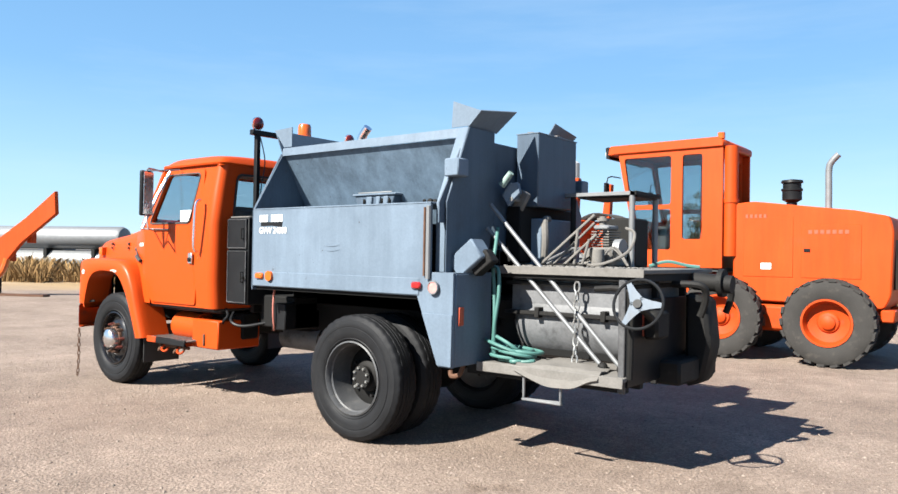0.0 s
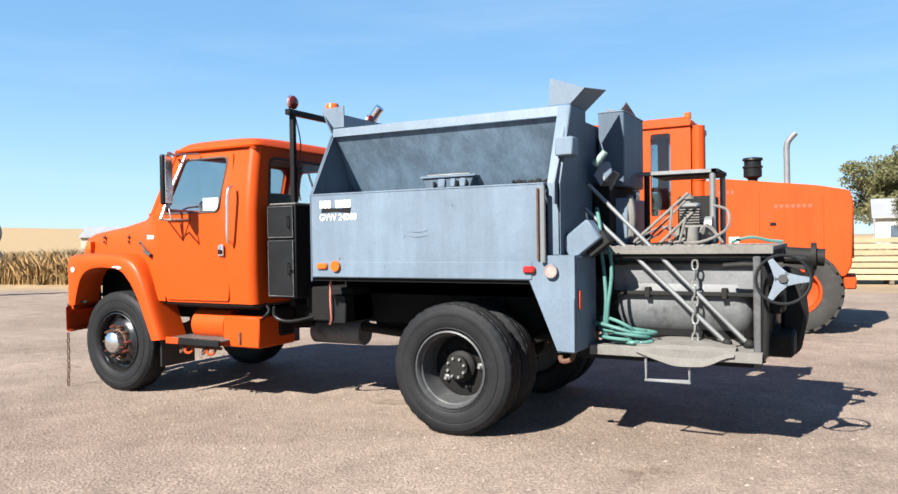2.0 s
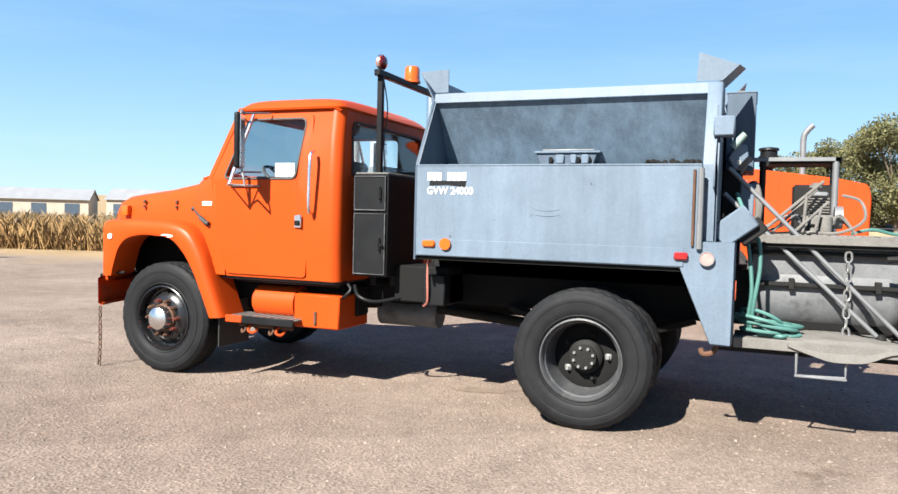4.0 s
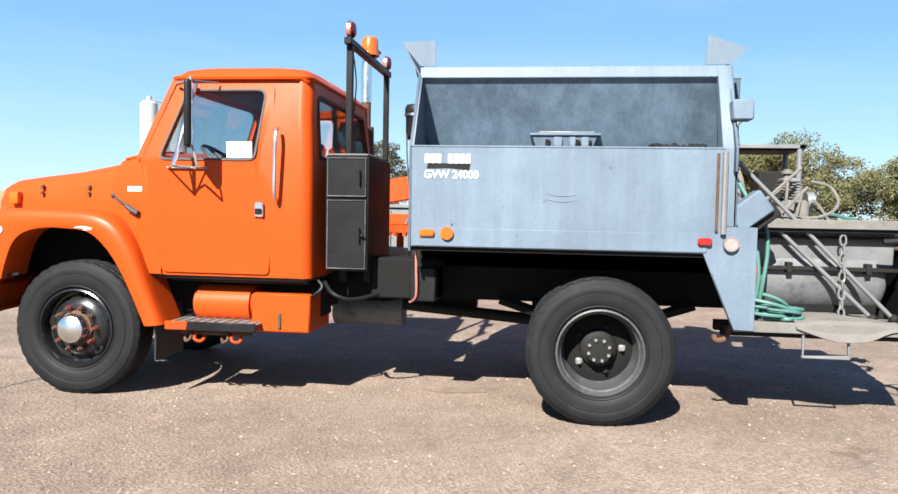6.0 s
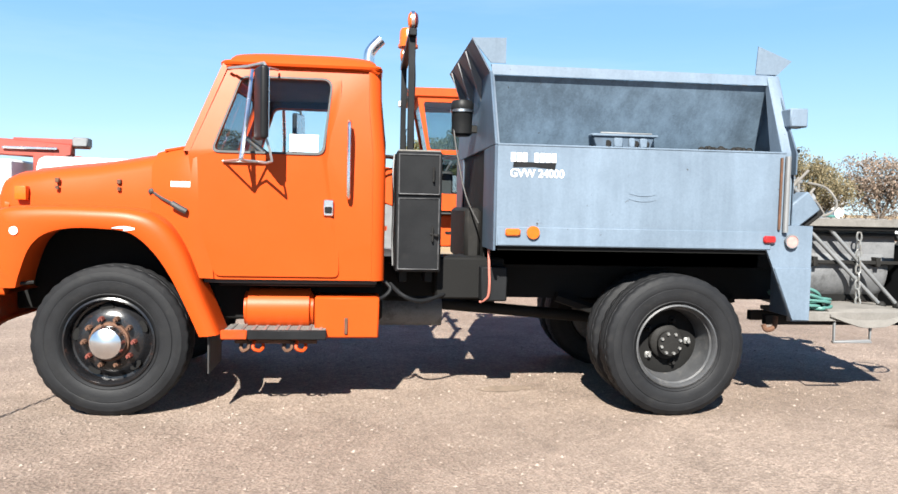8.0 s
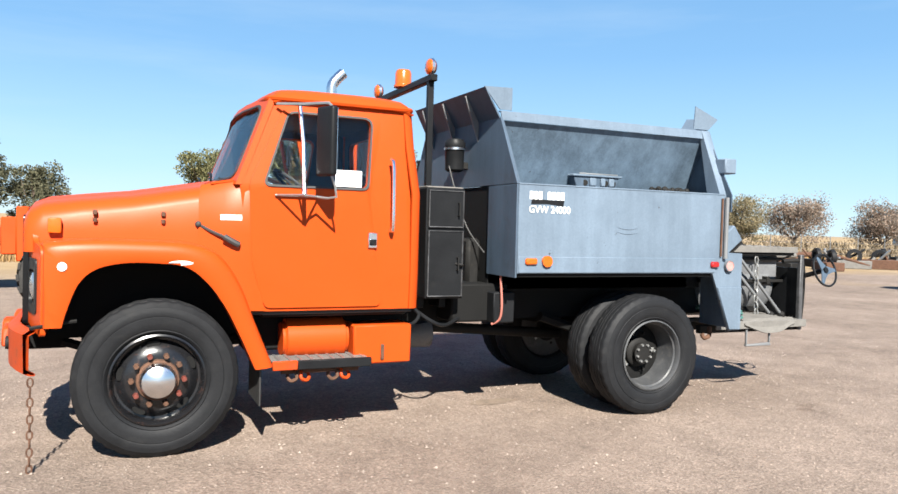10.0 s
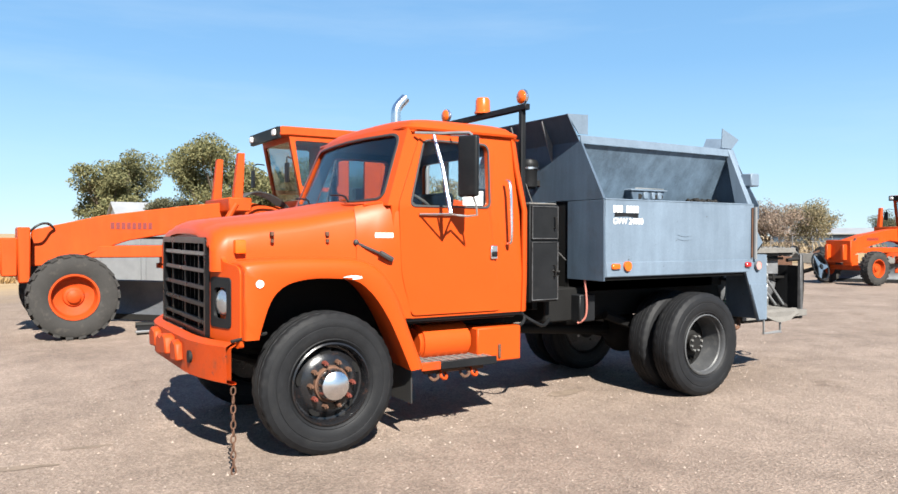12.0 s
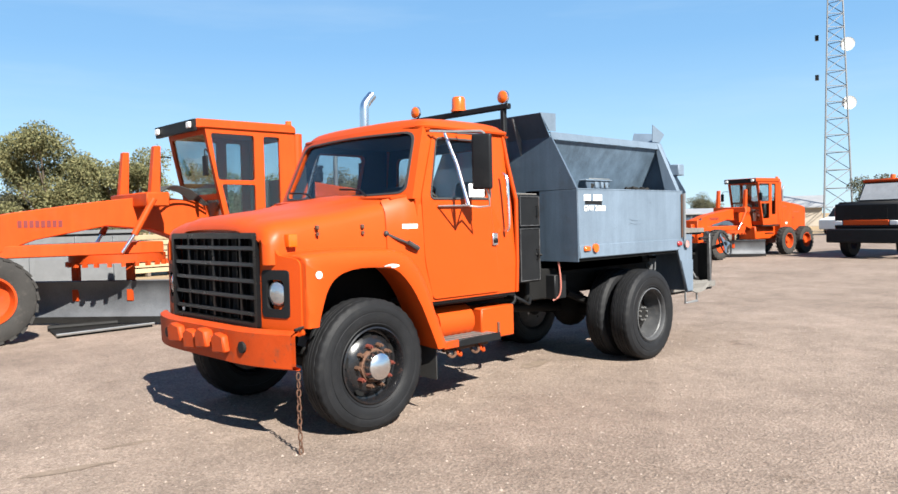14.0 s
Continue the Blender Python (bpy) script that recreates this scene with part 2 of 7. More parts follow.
def add_cyl(bm, p0, p1, r0, r1=None, seg=14, caps=True):
    p0, p1 = Vector(p0), Vector(p1)
    r1 = r0 if r1 is None else r1
    q = (p1 - p0).to_track_quat("Z", "Y")
    rings = [[bm.verts.new(p + q @ Vector((r * math.cos(2 * math.pi * i / seg), r * math.sin(2 * math.pi * i / seg), 0))) for i in range(seg)] for p, r in ((p0, r0), (p1, r1))]
    for i in range(seg):
        bm.faces.new((rings[0][i], rings[0][(i + 1) % seg], rings[1][(i + 1) % seg], rings[1][i]))
    if caps:
        bm.faces.new(rings[0][::-1])
        bm.faces.new(rings[1])


def spline(pts, n=6):
    """A smooth line through the points, n steps from each to the next."""
    pts = [Vector(p) for p in pts]
    out = []
    for i in range(len(pts) - 1):
        a, b, c, d = pts[max(i - 1, 0)], pts[i], pts[i + 1], pts[min(i + 2, len(pts) - 1)]
        for k in range(n):
            t = k / n
            out.append(0.5 * ((2 * b) + (c - a) * t + (2 * a - 5 * b + 4 * c - d) * t * t + (3 * b - a - 3 * c + d) * t ** 3))
    return out + [pts[-1]]


def add_tube(bm, pts, r, seg=8, smooth=4):
    pts = spline(pts, smooth) if smooth else [Vector(p) for p in pts]
    rings, up = [], None
    for i, p in enumerate(pts):
        d = (pts[min(i + 1, len(pts) - 1)] - pts[max(i - 1, 0)]).normalized()
        if up is None:
            up = d.orthogonal().normalized()
        up = (up - d * up.dot(d)).normalized()
        side = d.cross(up)
        rr = r(i / (len(pts) - 1)) if callable(r) else r
        rings.append([bm.verts.new(p + rr * (math.cos(2 * math.pi * k / seg) * up + math.sin(2 * math.pi * k / seg) * side)) for k in range(seg)])
    for a, b in zip(rings, rings[1:]):
        for k in range(seg):
            bm.faces.new((a[k], a[(k + 1) % seg], b[(k + 1) % seg], b[k]))
    bm.faces.new(rings[0][::-1])
    bm.faces.new(rings[-1])


def add_rev(bm, prof, c, seg=48, axis="y", closed=False):
    """A profile of (radius, offset along the axis) turned round the axis through c."""
    rings = []
    for r, o in prof:
        ring = []
        for k in range(seg):
            a = 2 * math.pi * k / seg
            u, w = r * math.cos(a), r * math.sin(a)
            d = {"y": (u, o, w), "x": (o, u, w), "z": (u, w, o)}[axis]
            ring.append(bm.verts.new(Vector(c) + Vector(d)))
        rings.append(ring)
    pairs = list(zip(rings, rings[1:])) + ([(rings[-1], rings[0])] if closed else [])
    fs = []
    for a, b in pairs:
        for k in range(seg):
            fs.append(bm.faces.new((a[k], b[k], b[(k + 1) % seg], a[(k + 1) % seg])))
    if not closed:
        for ring in (rings[0], rings[-1]):
            fs.append(bm.faces.new(ring))
    bmesh.ops.recalc_face_normals(bm, faces=fs)


def rounded(pts, r, n=4):
    """The polygon with its corners rounded off by r (one for all, or one for each)."""
    out = []
    for i, p in enumerate(pts):
        p, a, b = Vector(p), Vector(pts[i - 1]), Vector(pts[(i + 1) % len(pts)])
        rr = r[i] if isinstance(r, (list, tuple)) else r
        u, w = (a - p), (b - p)
        k = min(rr, u.length * 0.45, w.length * 0.45)
        s, e = p + u.normalized() * k, p + w.normalized() * k
        for j in range(n + 1):
            t = j / n
            out.append(tuple((1 - t) ** 2 * s + 2 * t * (1 - t) * p + t * t * e))
    return out


def add_plate(bm, outer, holes, thick, place):
    """A plate with holes, drawn in two coordinates and laid into space by place(u, v, w), w from 0 to thick."""
    flat = bmesh.new()
    edges = []
    for loop in (outer, *holes):
        vs = [flat.verts.new((p[0], p[1], 0)) for p in loop]
        edges += [flat.edges.new((vs[i], vs[(i + 1) % len(vs)])) for i in range(len(vs))]
    bmesh.ops.triangle_fill(flat, use_beauty=True, use_dissolve=False, edges=edges)
    flat.verts.index_update()
    pts, tris = [v.co.copy() for v in flat.verts], [[v.index for v in f.verts] for f in flat.faces]
    rim = [[v.index for v in e.verts] for e in flat.edges if len(e.link_faces) == 1]
    flat.free()
    a, b = [bm.verts.new(place(p.x, p.y, 0)) for p in pts], [bm.verts.new(place(p.x, p.y, thick)) for p in pts]
    fs = [bm.faces.new([a[i] for i in t]) for t in tris] + [bm.faces.new([b[i] for i in t][::-1]) for t in tris]
    fs += [bm.faces.new((a[i], a[j], b[j], b[i])) for i, j in rim]
    bmesh.ops.recalc_face_normals(bm, faces=fs)


def add_loft(bm, rows, closed=False):
    grid = [[bm.verts.new(p) for p in row] for row in rows]
    fs = []
    for a, b in zip(grid, grid[1:]):
        k = len(a)
        for i in range(k if closed else k - 1):
            fs.append(bm.faces.new((a[i], a[(i + 1) % k], b[(i + 1) % k], b[i])))
    return fs


def add_ball(bm, c, rx, ry=None, rz=None, seg=14):
    ry, rz = ry or rx, rz or rx
    bmesh.ops.create_uvsphere(bm, u_segments=seg, v_segments=max(6, seg // 2), radius=1, matrix=Matrix.Translation(c) @ Matrix.Diagonal((rx, ry, rz, 1)))


def thicken(bm, t):
    bmesh.ops.recalc_face_normals(bm, faces=bm.faces[:])
    bmesh.ops.solidify(bm, geom=bm.faces[:], thickness=t)


def part(name, bm, material, parent=None, label="", angle=38, shadow=True):
    """Links a bmesh as one mesh object under a thing or a part."""
    me = bpy.data.meshes.new(name)
    bm.to_mesh(me)
    bm.free()
    me.materials.append(material)
    me.polygons.foreach_set("use_smooth", [True] * len(me.polygons))
    me.set_sharp_from_angle(angle=radians(angle))
    ob = new(name, me)
    ob.parent = parent
    if label:
        ob["label"] = label
    if not shadow:
        ob.visible_shadow = False
    return ob


def thing(name, m, label, category, group="", kind=""):
    ob = new(name)
    ob.empty_display_size = 0.2
    ob.matrix_basis = m
    return tagged(ob, label, category, group, kind)


def B():
    return bmesh.new()


def box_part(name, material, parent, x0, x1, y0, y1, z0, z1, bev=0.008, label="", seg=1):
    bm = B()
    add_box(bm, x0, x1, y0, y1, z0, z1, bev, seg)
    return part(name, bm, material, parent, label)


def tube_part(name, material, parent, pts, r, smooth=4, seg=8, label=""):
    bm = B()
    add_tube(bm, pts, r, seg, smooth)
    return part(name, bm, material, parent, label)


def cyl_part(name, material, parent, p0, p1, r0, r1=None, seg=16, label=""):
    bm = B()
    add_cyl(bm, p0, p1, r0, r1, seg)
    return part(name, bm, material, parent, label)


def words(name, text, size, m, material, parent, stretch=1.0):
    """Flat lettering in the built-in font, 3 mm thick."""
    cu = bpy.data.curves.new(name, "FONT")
    cu.body, cu.size, cu.extrude, cu.offset = text, size, 0.0015, 0.0012
    tmp = new(name, cu)
    bpy.context.view_layer.update()
    me = bpy.data.meshes.new_from_object(tmp.evaluated_get(bpy.context.evaluated_depsgraph_get()))
    bpy.data.objects.remove(tmp)
    me.transform(m @ Matrix.Diagonal((stretch, 1, 1, 1)))
    me.materials.clear()
    me.materials.append(material)
    ob = new(name, me)
    ob.parent = parent
    return ob


# ---- ground ----
def gravel_material():
    m = bpy.data.materials.new("gravel_ground")
    m.use_nodes = True
    nt = m.node_tree
    n = nt.nodes
    p = n["Principled BSDF"]
    p.inputs["Roughness"].default_value = 0.95
    p.inputs["Specular IOR Level"].default_value = 0.25
    co = n.new("ShaderNodeTexCoord").outputs["Object"]

    def noise_tex(scale, detail=5, rough=0.6):
        t = n.new("ShaderNodeTexNoise")
        t.inputs["Scale"].default_value, t.inputs["Detail"].default_value, t.inputs["Roughness"].default_value = scale, detail, rough
        link(nt, co, t.inputs["Vector"])
        return t.outputs["Fac"]

    def ramp(src, a, b, ca, cb):
        r = n.new("ShaderNodeValToRGB")
        r.color_ramp.elements[0].position, r.color_ramp.elements[1].position = a, b
        r.color_ramp.elements[0].color, r.color_ramp.elements[1].color = (*ca, 1), (*cb, 1)
        link(nt, src, r.inputs[0])
        return r.outputs[0]

    def mixed(fac, a, b, mode="MIX"):
        x = n.new("ShaderNodeMix")
        x.data_type, x.blend_type = "RGBA", mode
        if isinstance(fac, float):
            x.inputs[0].default_value = fac
        else:
            link(nt, fac, x.inputs[0])
        link(nt, a, x.inputs[6])
        link(nt, b, x.inputs[7])
        return x.outputs[2]

    broad = ramp(noise_tex(0.35, 7, 0.65), 0.34, 0.66, (0.158, 0.122, 0.099), (0.238, 0.188, 0.156))
    grains = ramp(noise_tex(75, 3, 0.7), 0.35, 0.7, (0.55, 0.53, 0.51), (1.40, 1.39, 1.37))
    patches = ramp(noise_tex(2.2, 6, 0.65), 0.36, 0.66, (0.86, 0.855, 0.85), (1.12, 1.12, 1.115))
    colour = mixed(1.0, mixed(0.85, broad, grains, "MULTIPLY"), patches, "MULTIPLY")
    cells = n.new("ShaderNodeTexVoronoi")
    cells.inputs["Scale"].default_value = 38
    link(nt, co, cells.inputs["Vector"])
    stones = ramp(cells.outputs["Color"], 0.2, 0.95, (0.72, 0.70, 0.68), (1.25, 1.24, 1.22))
    colour = mixed(0.6, colour, stones, "MULTIPLY")
    # oil and damp marks, and the dry weeds of the open ground far off
    marks = ramp(noise_tex(0.9, 6, 0.7), 0.62, 0.72, (1, 1, 1), (0.66, 0.62, 0.58))
    colour = mixed(1.0, colour, marks, "MULTIPLY")
    sep = n.new("ShaderNodeSeparateXYZ")
    link(nt, co, sep.inputs[0])
    edge = n.new("ShaderNodeMath")
    edge.operation = "MULTIPLY_ADD"
    link(nt, noise_tex(0.12, 4), edge.inputs[0])
    edge.inputs[1].default_value = 22.0
    side = n.new("ShaderNodeMath")
    side.operation = "MULTIPLY_ADD"
    west = n.new("ShaderNodeMath")
    west.operation = "MINIMUM"
    link(nt, sep.outputs[0], west.inputs[0])
    west.inputs[1].default_value = -4.0
    link(nt, west.outputs[0], side.inputs[0])
    side.inputs[1].default_value = -0.4
    link(nt, sep.outputs[1], side.inputs[2])
    link(nt, side.outputs[0], edge.inputs[2])
    far = n.new("ShaderNodeMapRange")
    far.inputs[1].default_value, far.inputs[2].default_value = 27.0, 34.0
    link(nt, edge.outputs[0], far.inputs[0])
    weeds = ramp(noise_tex(0.5, 8, 0.7), 0.35, 0.7, (0.21, 0.145, 0.075), (0.30, 0.215, 0.12))
    colour = mixed(far.outputs[0], colour, weeds)
    link(nt, colour, p.inputs["Base Color"])
    b = n.new("ShaderNodeBump")
    b.inputs["Strength"].default_value, b.inputs["Distance"].default_value = 0.7, 0.012
    hsum = n.new("ShaderNodeMath")
    link(nt, cells.outputs["Distance"], hsum.inputs[0])
    link(nt, noise_tex(75, 3, 0.7), hsum.inputs[1])
    link(nt, hsum.outputs[0], b.inputs["Height"])
    link(nt, b.outputs[0], p.inputs["Normal"])
    return m


GRAVEL = gravel_material()


def ground_height(x, y):
    h = 0.012 * noise.noise(Vector((x * 0.35, y * 0.35, 0))) + 0.006 * noise.noise(Vector((x * 1.3, y * 1.3, 3)))
    far = max(0.0, min(1.0, (math.hypot(x, y - 3) - 8) / 30))
    ridge = max(0.0, min(1.0, (-x - 240) / 420)) * max(0.0, min(1.0, (y + 60) / 260))
    h += ridge * (17 + 5 * noise.noise(Vector((x * 0.004, y * 0.006, 1))))
    return h - 0.006 + far * 0.05 * noise.noise(Vector((x * 0.05, y * 0.05, 7)))


def build_ground():
    bm = B()
    def steps(c):
        inner = [c + i * 0.35 for i in range(-40, 41)]
        outer = [16, 19, 23, 28, 35, 45, 60, 80, 110, 160, 240, 400, 700, 1300, 2400]
        return [c - o for o in outer[::-1]] + inner + [c + o for o in outer]
    xs, ys = steps(-1), steps(0)
    add_loft(bm, [[(x, y, ground_height(x, y)) for x in xs] for y in ys])
    bmesh.ops.recalc_face_normals(bm, faces=bm.faces[:])
    return tagged(part("ground", bm, GRAVEL, angle=180), "tan gravel yard with pebbles and faint tyre marks", "ground", kind="structure")


build_ground()

# ---- the truck: its front points to -x, its road side is y = 0, its middle y = 1.16 ----
CY = 1.16
truck = thing("truck", Matrix.Identity(4), "orange single-axle maintenance truck with a grey hopper body, parked on gravel", "truck")


def mirror_y(y):
    return 2 * CY - y


def wheel(name, parent, c, side, r, width, front):
    """A truck wheel; side -1 looks to -y. Tyre with ringed sidewall and grooved tread, steel rim and hub."""
    hub = new(name)
    hub.parent = parent
    hub.location = c
    s = side
    hw = width / 2
    half = [(0.300, -hw * 0.72), (0.312, -hw * 0.84), (0.330, -hw * 0.95), (0.336, -hw * 0.92), (0.345, -hw * 0.965), (0.385, -hw), (0.42, -hw * 1.005), (0.424, -hw * 0.97), (0.432, -hw * 0.995), (r * 0.875, -hw * 0.96), (r * 0.915, -hw * 0.925), (r * 0.92, -hw * 0.90), (r * 0.972, -hw * 0.81), (r * 0.988, -hw * 0.74)]
    tread = [-0.70, -0.46, -0.43, -0.40, -0.14, -0.11, -0.08, 0.08, 0.11, 0.14, 0.40, 0.43, 0.46, 0.70]
    prof = half[:]
    for i, u in enumerate(tread):
        deep = 0.014 if i in (2, 5, 8, 11) else 0.0
        prof.append((r * (1 - 0.012 * u * u) - deep, hw * u))
    prof += [(a, -b) for a, b in half[::-1]]
    bm = B()
    add_rev(bm, prof, (0, 0, 0), 108, closed=True)
    # cross cuts in the shoulder of the tread
    for v in bm.verts:
        if v.co.xz.length > r * 0.955 and abs(v.co.y) > hw * 0.45:
            k = round(math.atan2(v.co.z, v.co.x) / (2 * math.pi) * 108)
            if k % 3 == 0:
                v.co.x *= 0.988
                v.co.z *= 0.988
    # the load presses the tread flat on the ground
    for v in bm.verts:
        if v.co.z < -c[2] + 0.006:
            v.co.z = -c[2] + 0.006
    part("tyre", bm, RUBBER, hub, "dusty black rubber tyre with a ringed sidewall")
    lip = hw * 0.84
    if front:
        prof = [(0.302, -lip + 0.02), (0.308, -lip - 0.010), (0.296, -lip - 0.016), (0.286, -lip), (0.280, -lip + 0.03), (0.276, -lip + 0.075), (0.262, -lip + 0.078), (0.235, -lip + 0.055), (0.20, -lip + 0.022), (0.15, -lip + 0.012), (0.08, -lip + 0.012), (0.08, hw * 0.6), (0.27, hw * 0.6), (0.302, hw * 0.8)]
    else:
        prof = [(0.302, -lip + 0.02), (0.310, -lip - 0.010), (0.298, -lip - 0.016), (0.286, -lip + 0.004), (0.283, -lip + 0.03), (0.272, -lip + 0.04), (0.262, -lip + 0.13), (0.252, 0.085), (0.245, 0.128), (0.17, 0.132), (0.12, 0.132), (0.12, hw * 0.97), (0.27, hw * 0.97), (0.302, hw * 0.8)]
    bm = B()
    add_rev(bm, [(a, b * -s) for a, b in prof], (0, 0, 0), 56, closed=True)
    rim = part("rim", bm, RIM_BLACK if front else RIM_GREY, hub, "glossy black steel rim" if front else "dusty deep-dished steel rim")
    if front:
        # oval hand holes of the disc, then the ring of rusty nuts
        for i in range(5):
            a = 2 * math.pi * (i + 0.35) / 5
            bm = B()
            add_cyl(bm, (0, 0, 0), (0, -0.02, 0), 0.03, seg=14)
            bmesh.ops.transform(bm, matrix=Matrix.Translation((0.236 * math.cos(a), (-lip + 0.064) * -s, 0.236 * math.sin(a))) @ Matrix.Rotation(-a, 4, "Y") @ Matrix.Diagonal((0.75, -s, 1.5, 1)), verts=bm.verts[:])
            bmesh.ops.recalc_face_normals(bm, faces=bm.faces[:])
            part("hand_hole", bm, DARK, rim)
        for i in range(10):
            a = 2 * math.pi * i / 10
            bm = B()
            add_cyl(bm, (0.165 * math.cos(a), (-lip + 0.02) * -s, 0.165 * math.sin(a)), (0.165 * math.cos(a), (-lip - 0.035) * -s, 0.165 * math.sin(a)), 0.021, 0.017, seg=6)
            add_cyl(bm, (0.165 * math.cos(a), (-lip - 0.03) * -s, 0.165 * math.sin(a)), (0.165 * math.cos(a), (-lip - 0.055) * -s, 0.165 * math.sin(a)), 0.009, seg=6)
            part("wheel_nut", bm, (NUT_RED, RUST, RUST)[i % 3], rim)
        bm = B()
        add_rev(bm, [(a, b * -s) for a, b in ((0.119, -lip + 0.02), (0.117, -lip - 0.045), (0.104, -lip - 0.085), (0.065, -lip - 0.108), (0.004, -lip - 0.114))], (0, 0, 0), 28)
        part("hub_cap", bm, CHROME, hub, "domed chrome hub cap")
        bm = B()
        add_rev(bm, [(a, b * -s) for a, b in ((0.140, -lip + 0.02), (0.134, -lip - 0.012), (0.12, -lip - 0.016), (0.11, -lip + 0.02))], (0, 0, 0), 28, closed=True)
        part("hub_flange", bm, RUST, hub, "rust-stained hub flange")
    else:
        bm = B()
        add_rev(bm, [(a, b * -s) for a, b in ((0.135, 0.14), (0.13, 0.065), (0.115, 0.05), (0.088, 0.045), (0.086, 0.012), (0.095, 0.008), (0.095, -0.004), (0.06, -0.008), (0.003, -0.009))], (0, 0, 0), 28)
        part("axle_hub", bm, GREASE, hub, "greasy drive axle hub")
        # cover over the rim's disc, black to hold the shade of the deep dish
        bm = B()
        add_rev(bm, [(a, b * -s) for a, b in ((0.247, 0.112), (0.20, 0.100), (0.135, 0.104), (0.135, 0.126), (0.246, 0.126))], (0, 0, 0), 40, closed=True)
        part("brake_drum", bm, DARK, hub, "rim disc deep inside the rim, shade in its black")
        for i in range(8):
            a = 2 * math.pi * (i + 0.4) / 8
            bm = B()
            add_cyl(bm, (0.076 * math.cos(a), 0.0, 0.076 * math.sin(a)), (0.076 * math.cos(a), -0.024 * -s, 0.076 * math.sin(a)), 0.014, 0.011, seg=6)
            part("wheel_nut", bm, STEEL, rim)
        for i in range(5):
            a = 2 * math.pi * (i + 0.02) / 5
            bm = B()
            add_cyl(bm, (0.17 * math.cos(a), 0.135 * -s, 0.17 * math.sin(a)), (0.17 * math.cos(a), 0.055 * -s, 0.17 * math.sin(a)), 0.016, 0.013, seg=6)
            add_box(bm, 0.17 * math.cos(a) - 0.026, 0.17 * math.cos(a) + 0.026, *sorted((0.105 * -s, 0.085 * -s)), 0.17 * math.sin(a) - 0.026, 0.17 * math.sin(a) + 0.026, 0.008)
            part("rim_clamp", bm, STEEL if i in (0, 3) else GREASE, rim)
    return hub


NUT_RED = mat("rusty_red_nut", (0.11, 0.022, 0.013), 0.6, vary=0.4, scale=30, bump=0.3)
FRONT_X = -4.03
for side in (-1, 1):
    near = side < 0
    wheel("front_wheel", truck, (FRONT_X, 0.22 if near else mirror_y(0.22), 0.522), side, 0.530, 0.285, True)
    wheel("rear_wheel", truck, (0.0, 0.117 if near else mirror_y(0.117), 0.518), side, 0.526, 0.27, False)
    wheel("rear_wheel", truck, (0.0, 0.45 if near else mirror_y(0.45), 0.518), side, 0.526, 0.27, False)

# frame and running gear, with underside shade put into the DARK parts' colour
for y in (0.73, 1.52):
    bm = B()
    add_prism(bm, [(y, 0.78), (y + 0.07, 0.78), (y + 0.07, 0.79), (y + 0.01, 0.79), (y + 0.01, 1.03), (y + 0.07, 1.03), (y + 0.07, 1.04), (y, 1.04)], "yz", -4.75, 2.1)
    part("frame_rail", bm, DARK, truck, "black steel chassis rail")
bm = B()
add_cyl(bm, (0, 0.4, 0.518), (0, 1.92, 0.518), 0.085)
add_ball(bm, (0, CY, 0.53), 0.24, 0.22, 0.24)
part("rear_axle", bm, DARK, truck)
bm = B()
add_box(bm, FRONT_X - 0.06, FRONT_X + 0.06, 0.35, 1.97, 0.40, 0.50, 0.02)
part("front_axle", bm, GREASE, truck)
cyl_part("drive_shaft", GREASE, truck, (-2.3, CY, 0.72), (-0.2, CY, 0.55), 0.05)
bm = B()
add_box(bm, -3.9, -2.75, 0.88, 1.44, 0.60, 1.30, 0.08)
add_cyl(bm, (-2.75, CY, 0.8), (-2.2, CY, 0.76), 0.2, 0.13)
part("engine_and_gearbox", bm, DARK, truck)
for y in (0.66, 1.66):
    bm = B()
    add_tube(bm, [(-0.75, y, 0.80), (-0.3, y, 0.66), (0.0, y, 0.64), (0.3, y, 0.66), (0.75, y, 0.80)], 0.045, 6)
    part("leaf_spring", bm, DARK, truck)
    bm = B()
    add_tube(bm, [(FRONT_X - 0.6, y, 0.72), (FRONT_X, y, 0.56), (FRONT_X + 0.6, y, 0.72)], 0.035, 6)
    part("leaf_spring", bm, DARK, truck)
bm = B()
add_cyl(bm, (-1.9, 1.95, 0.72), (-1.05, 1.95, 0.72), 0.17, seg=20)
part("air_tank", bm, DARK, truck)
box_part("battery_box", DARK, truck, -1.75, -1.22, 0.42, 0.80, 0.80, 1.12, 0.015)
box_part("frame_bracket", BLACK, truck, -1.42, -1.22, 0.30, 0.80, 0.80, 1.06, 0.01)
bm = B()
add_cyl(bm, (-2.25, 1.2, 0.60), (-1.63, 1.2, 0.60), 0.13, seg=20)
part("muffler", bm, TANK, truck)
tube_part("red_air_hose", RED_HOSE, truck, [(-1.37, 0.29, 1.22), (-1.365, 0.27, 1.05), (-1.36, 0.27, 0.92), (-1.37, 0.29, 0.83), (-1.42, 0.33, 0.79)], 0.010, label="red rubber air hose")
tube_part("hydraulic_hose", BLACK, truck, [(-2.1, 0.35, 0.92), (-2.0, 0.25, 0.84), (-1.85, 0.30, 0.80), (-1.6, 0.5, 0.86)], 0.016)
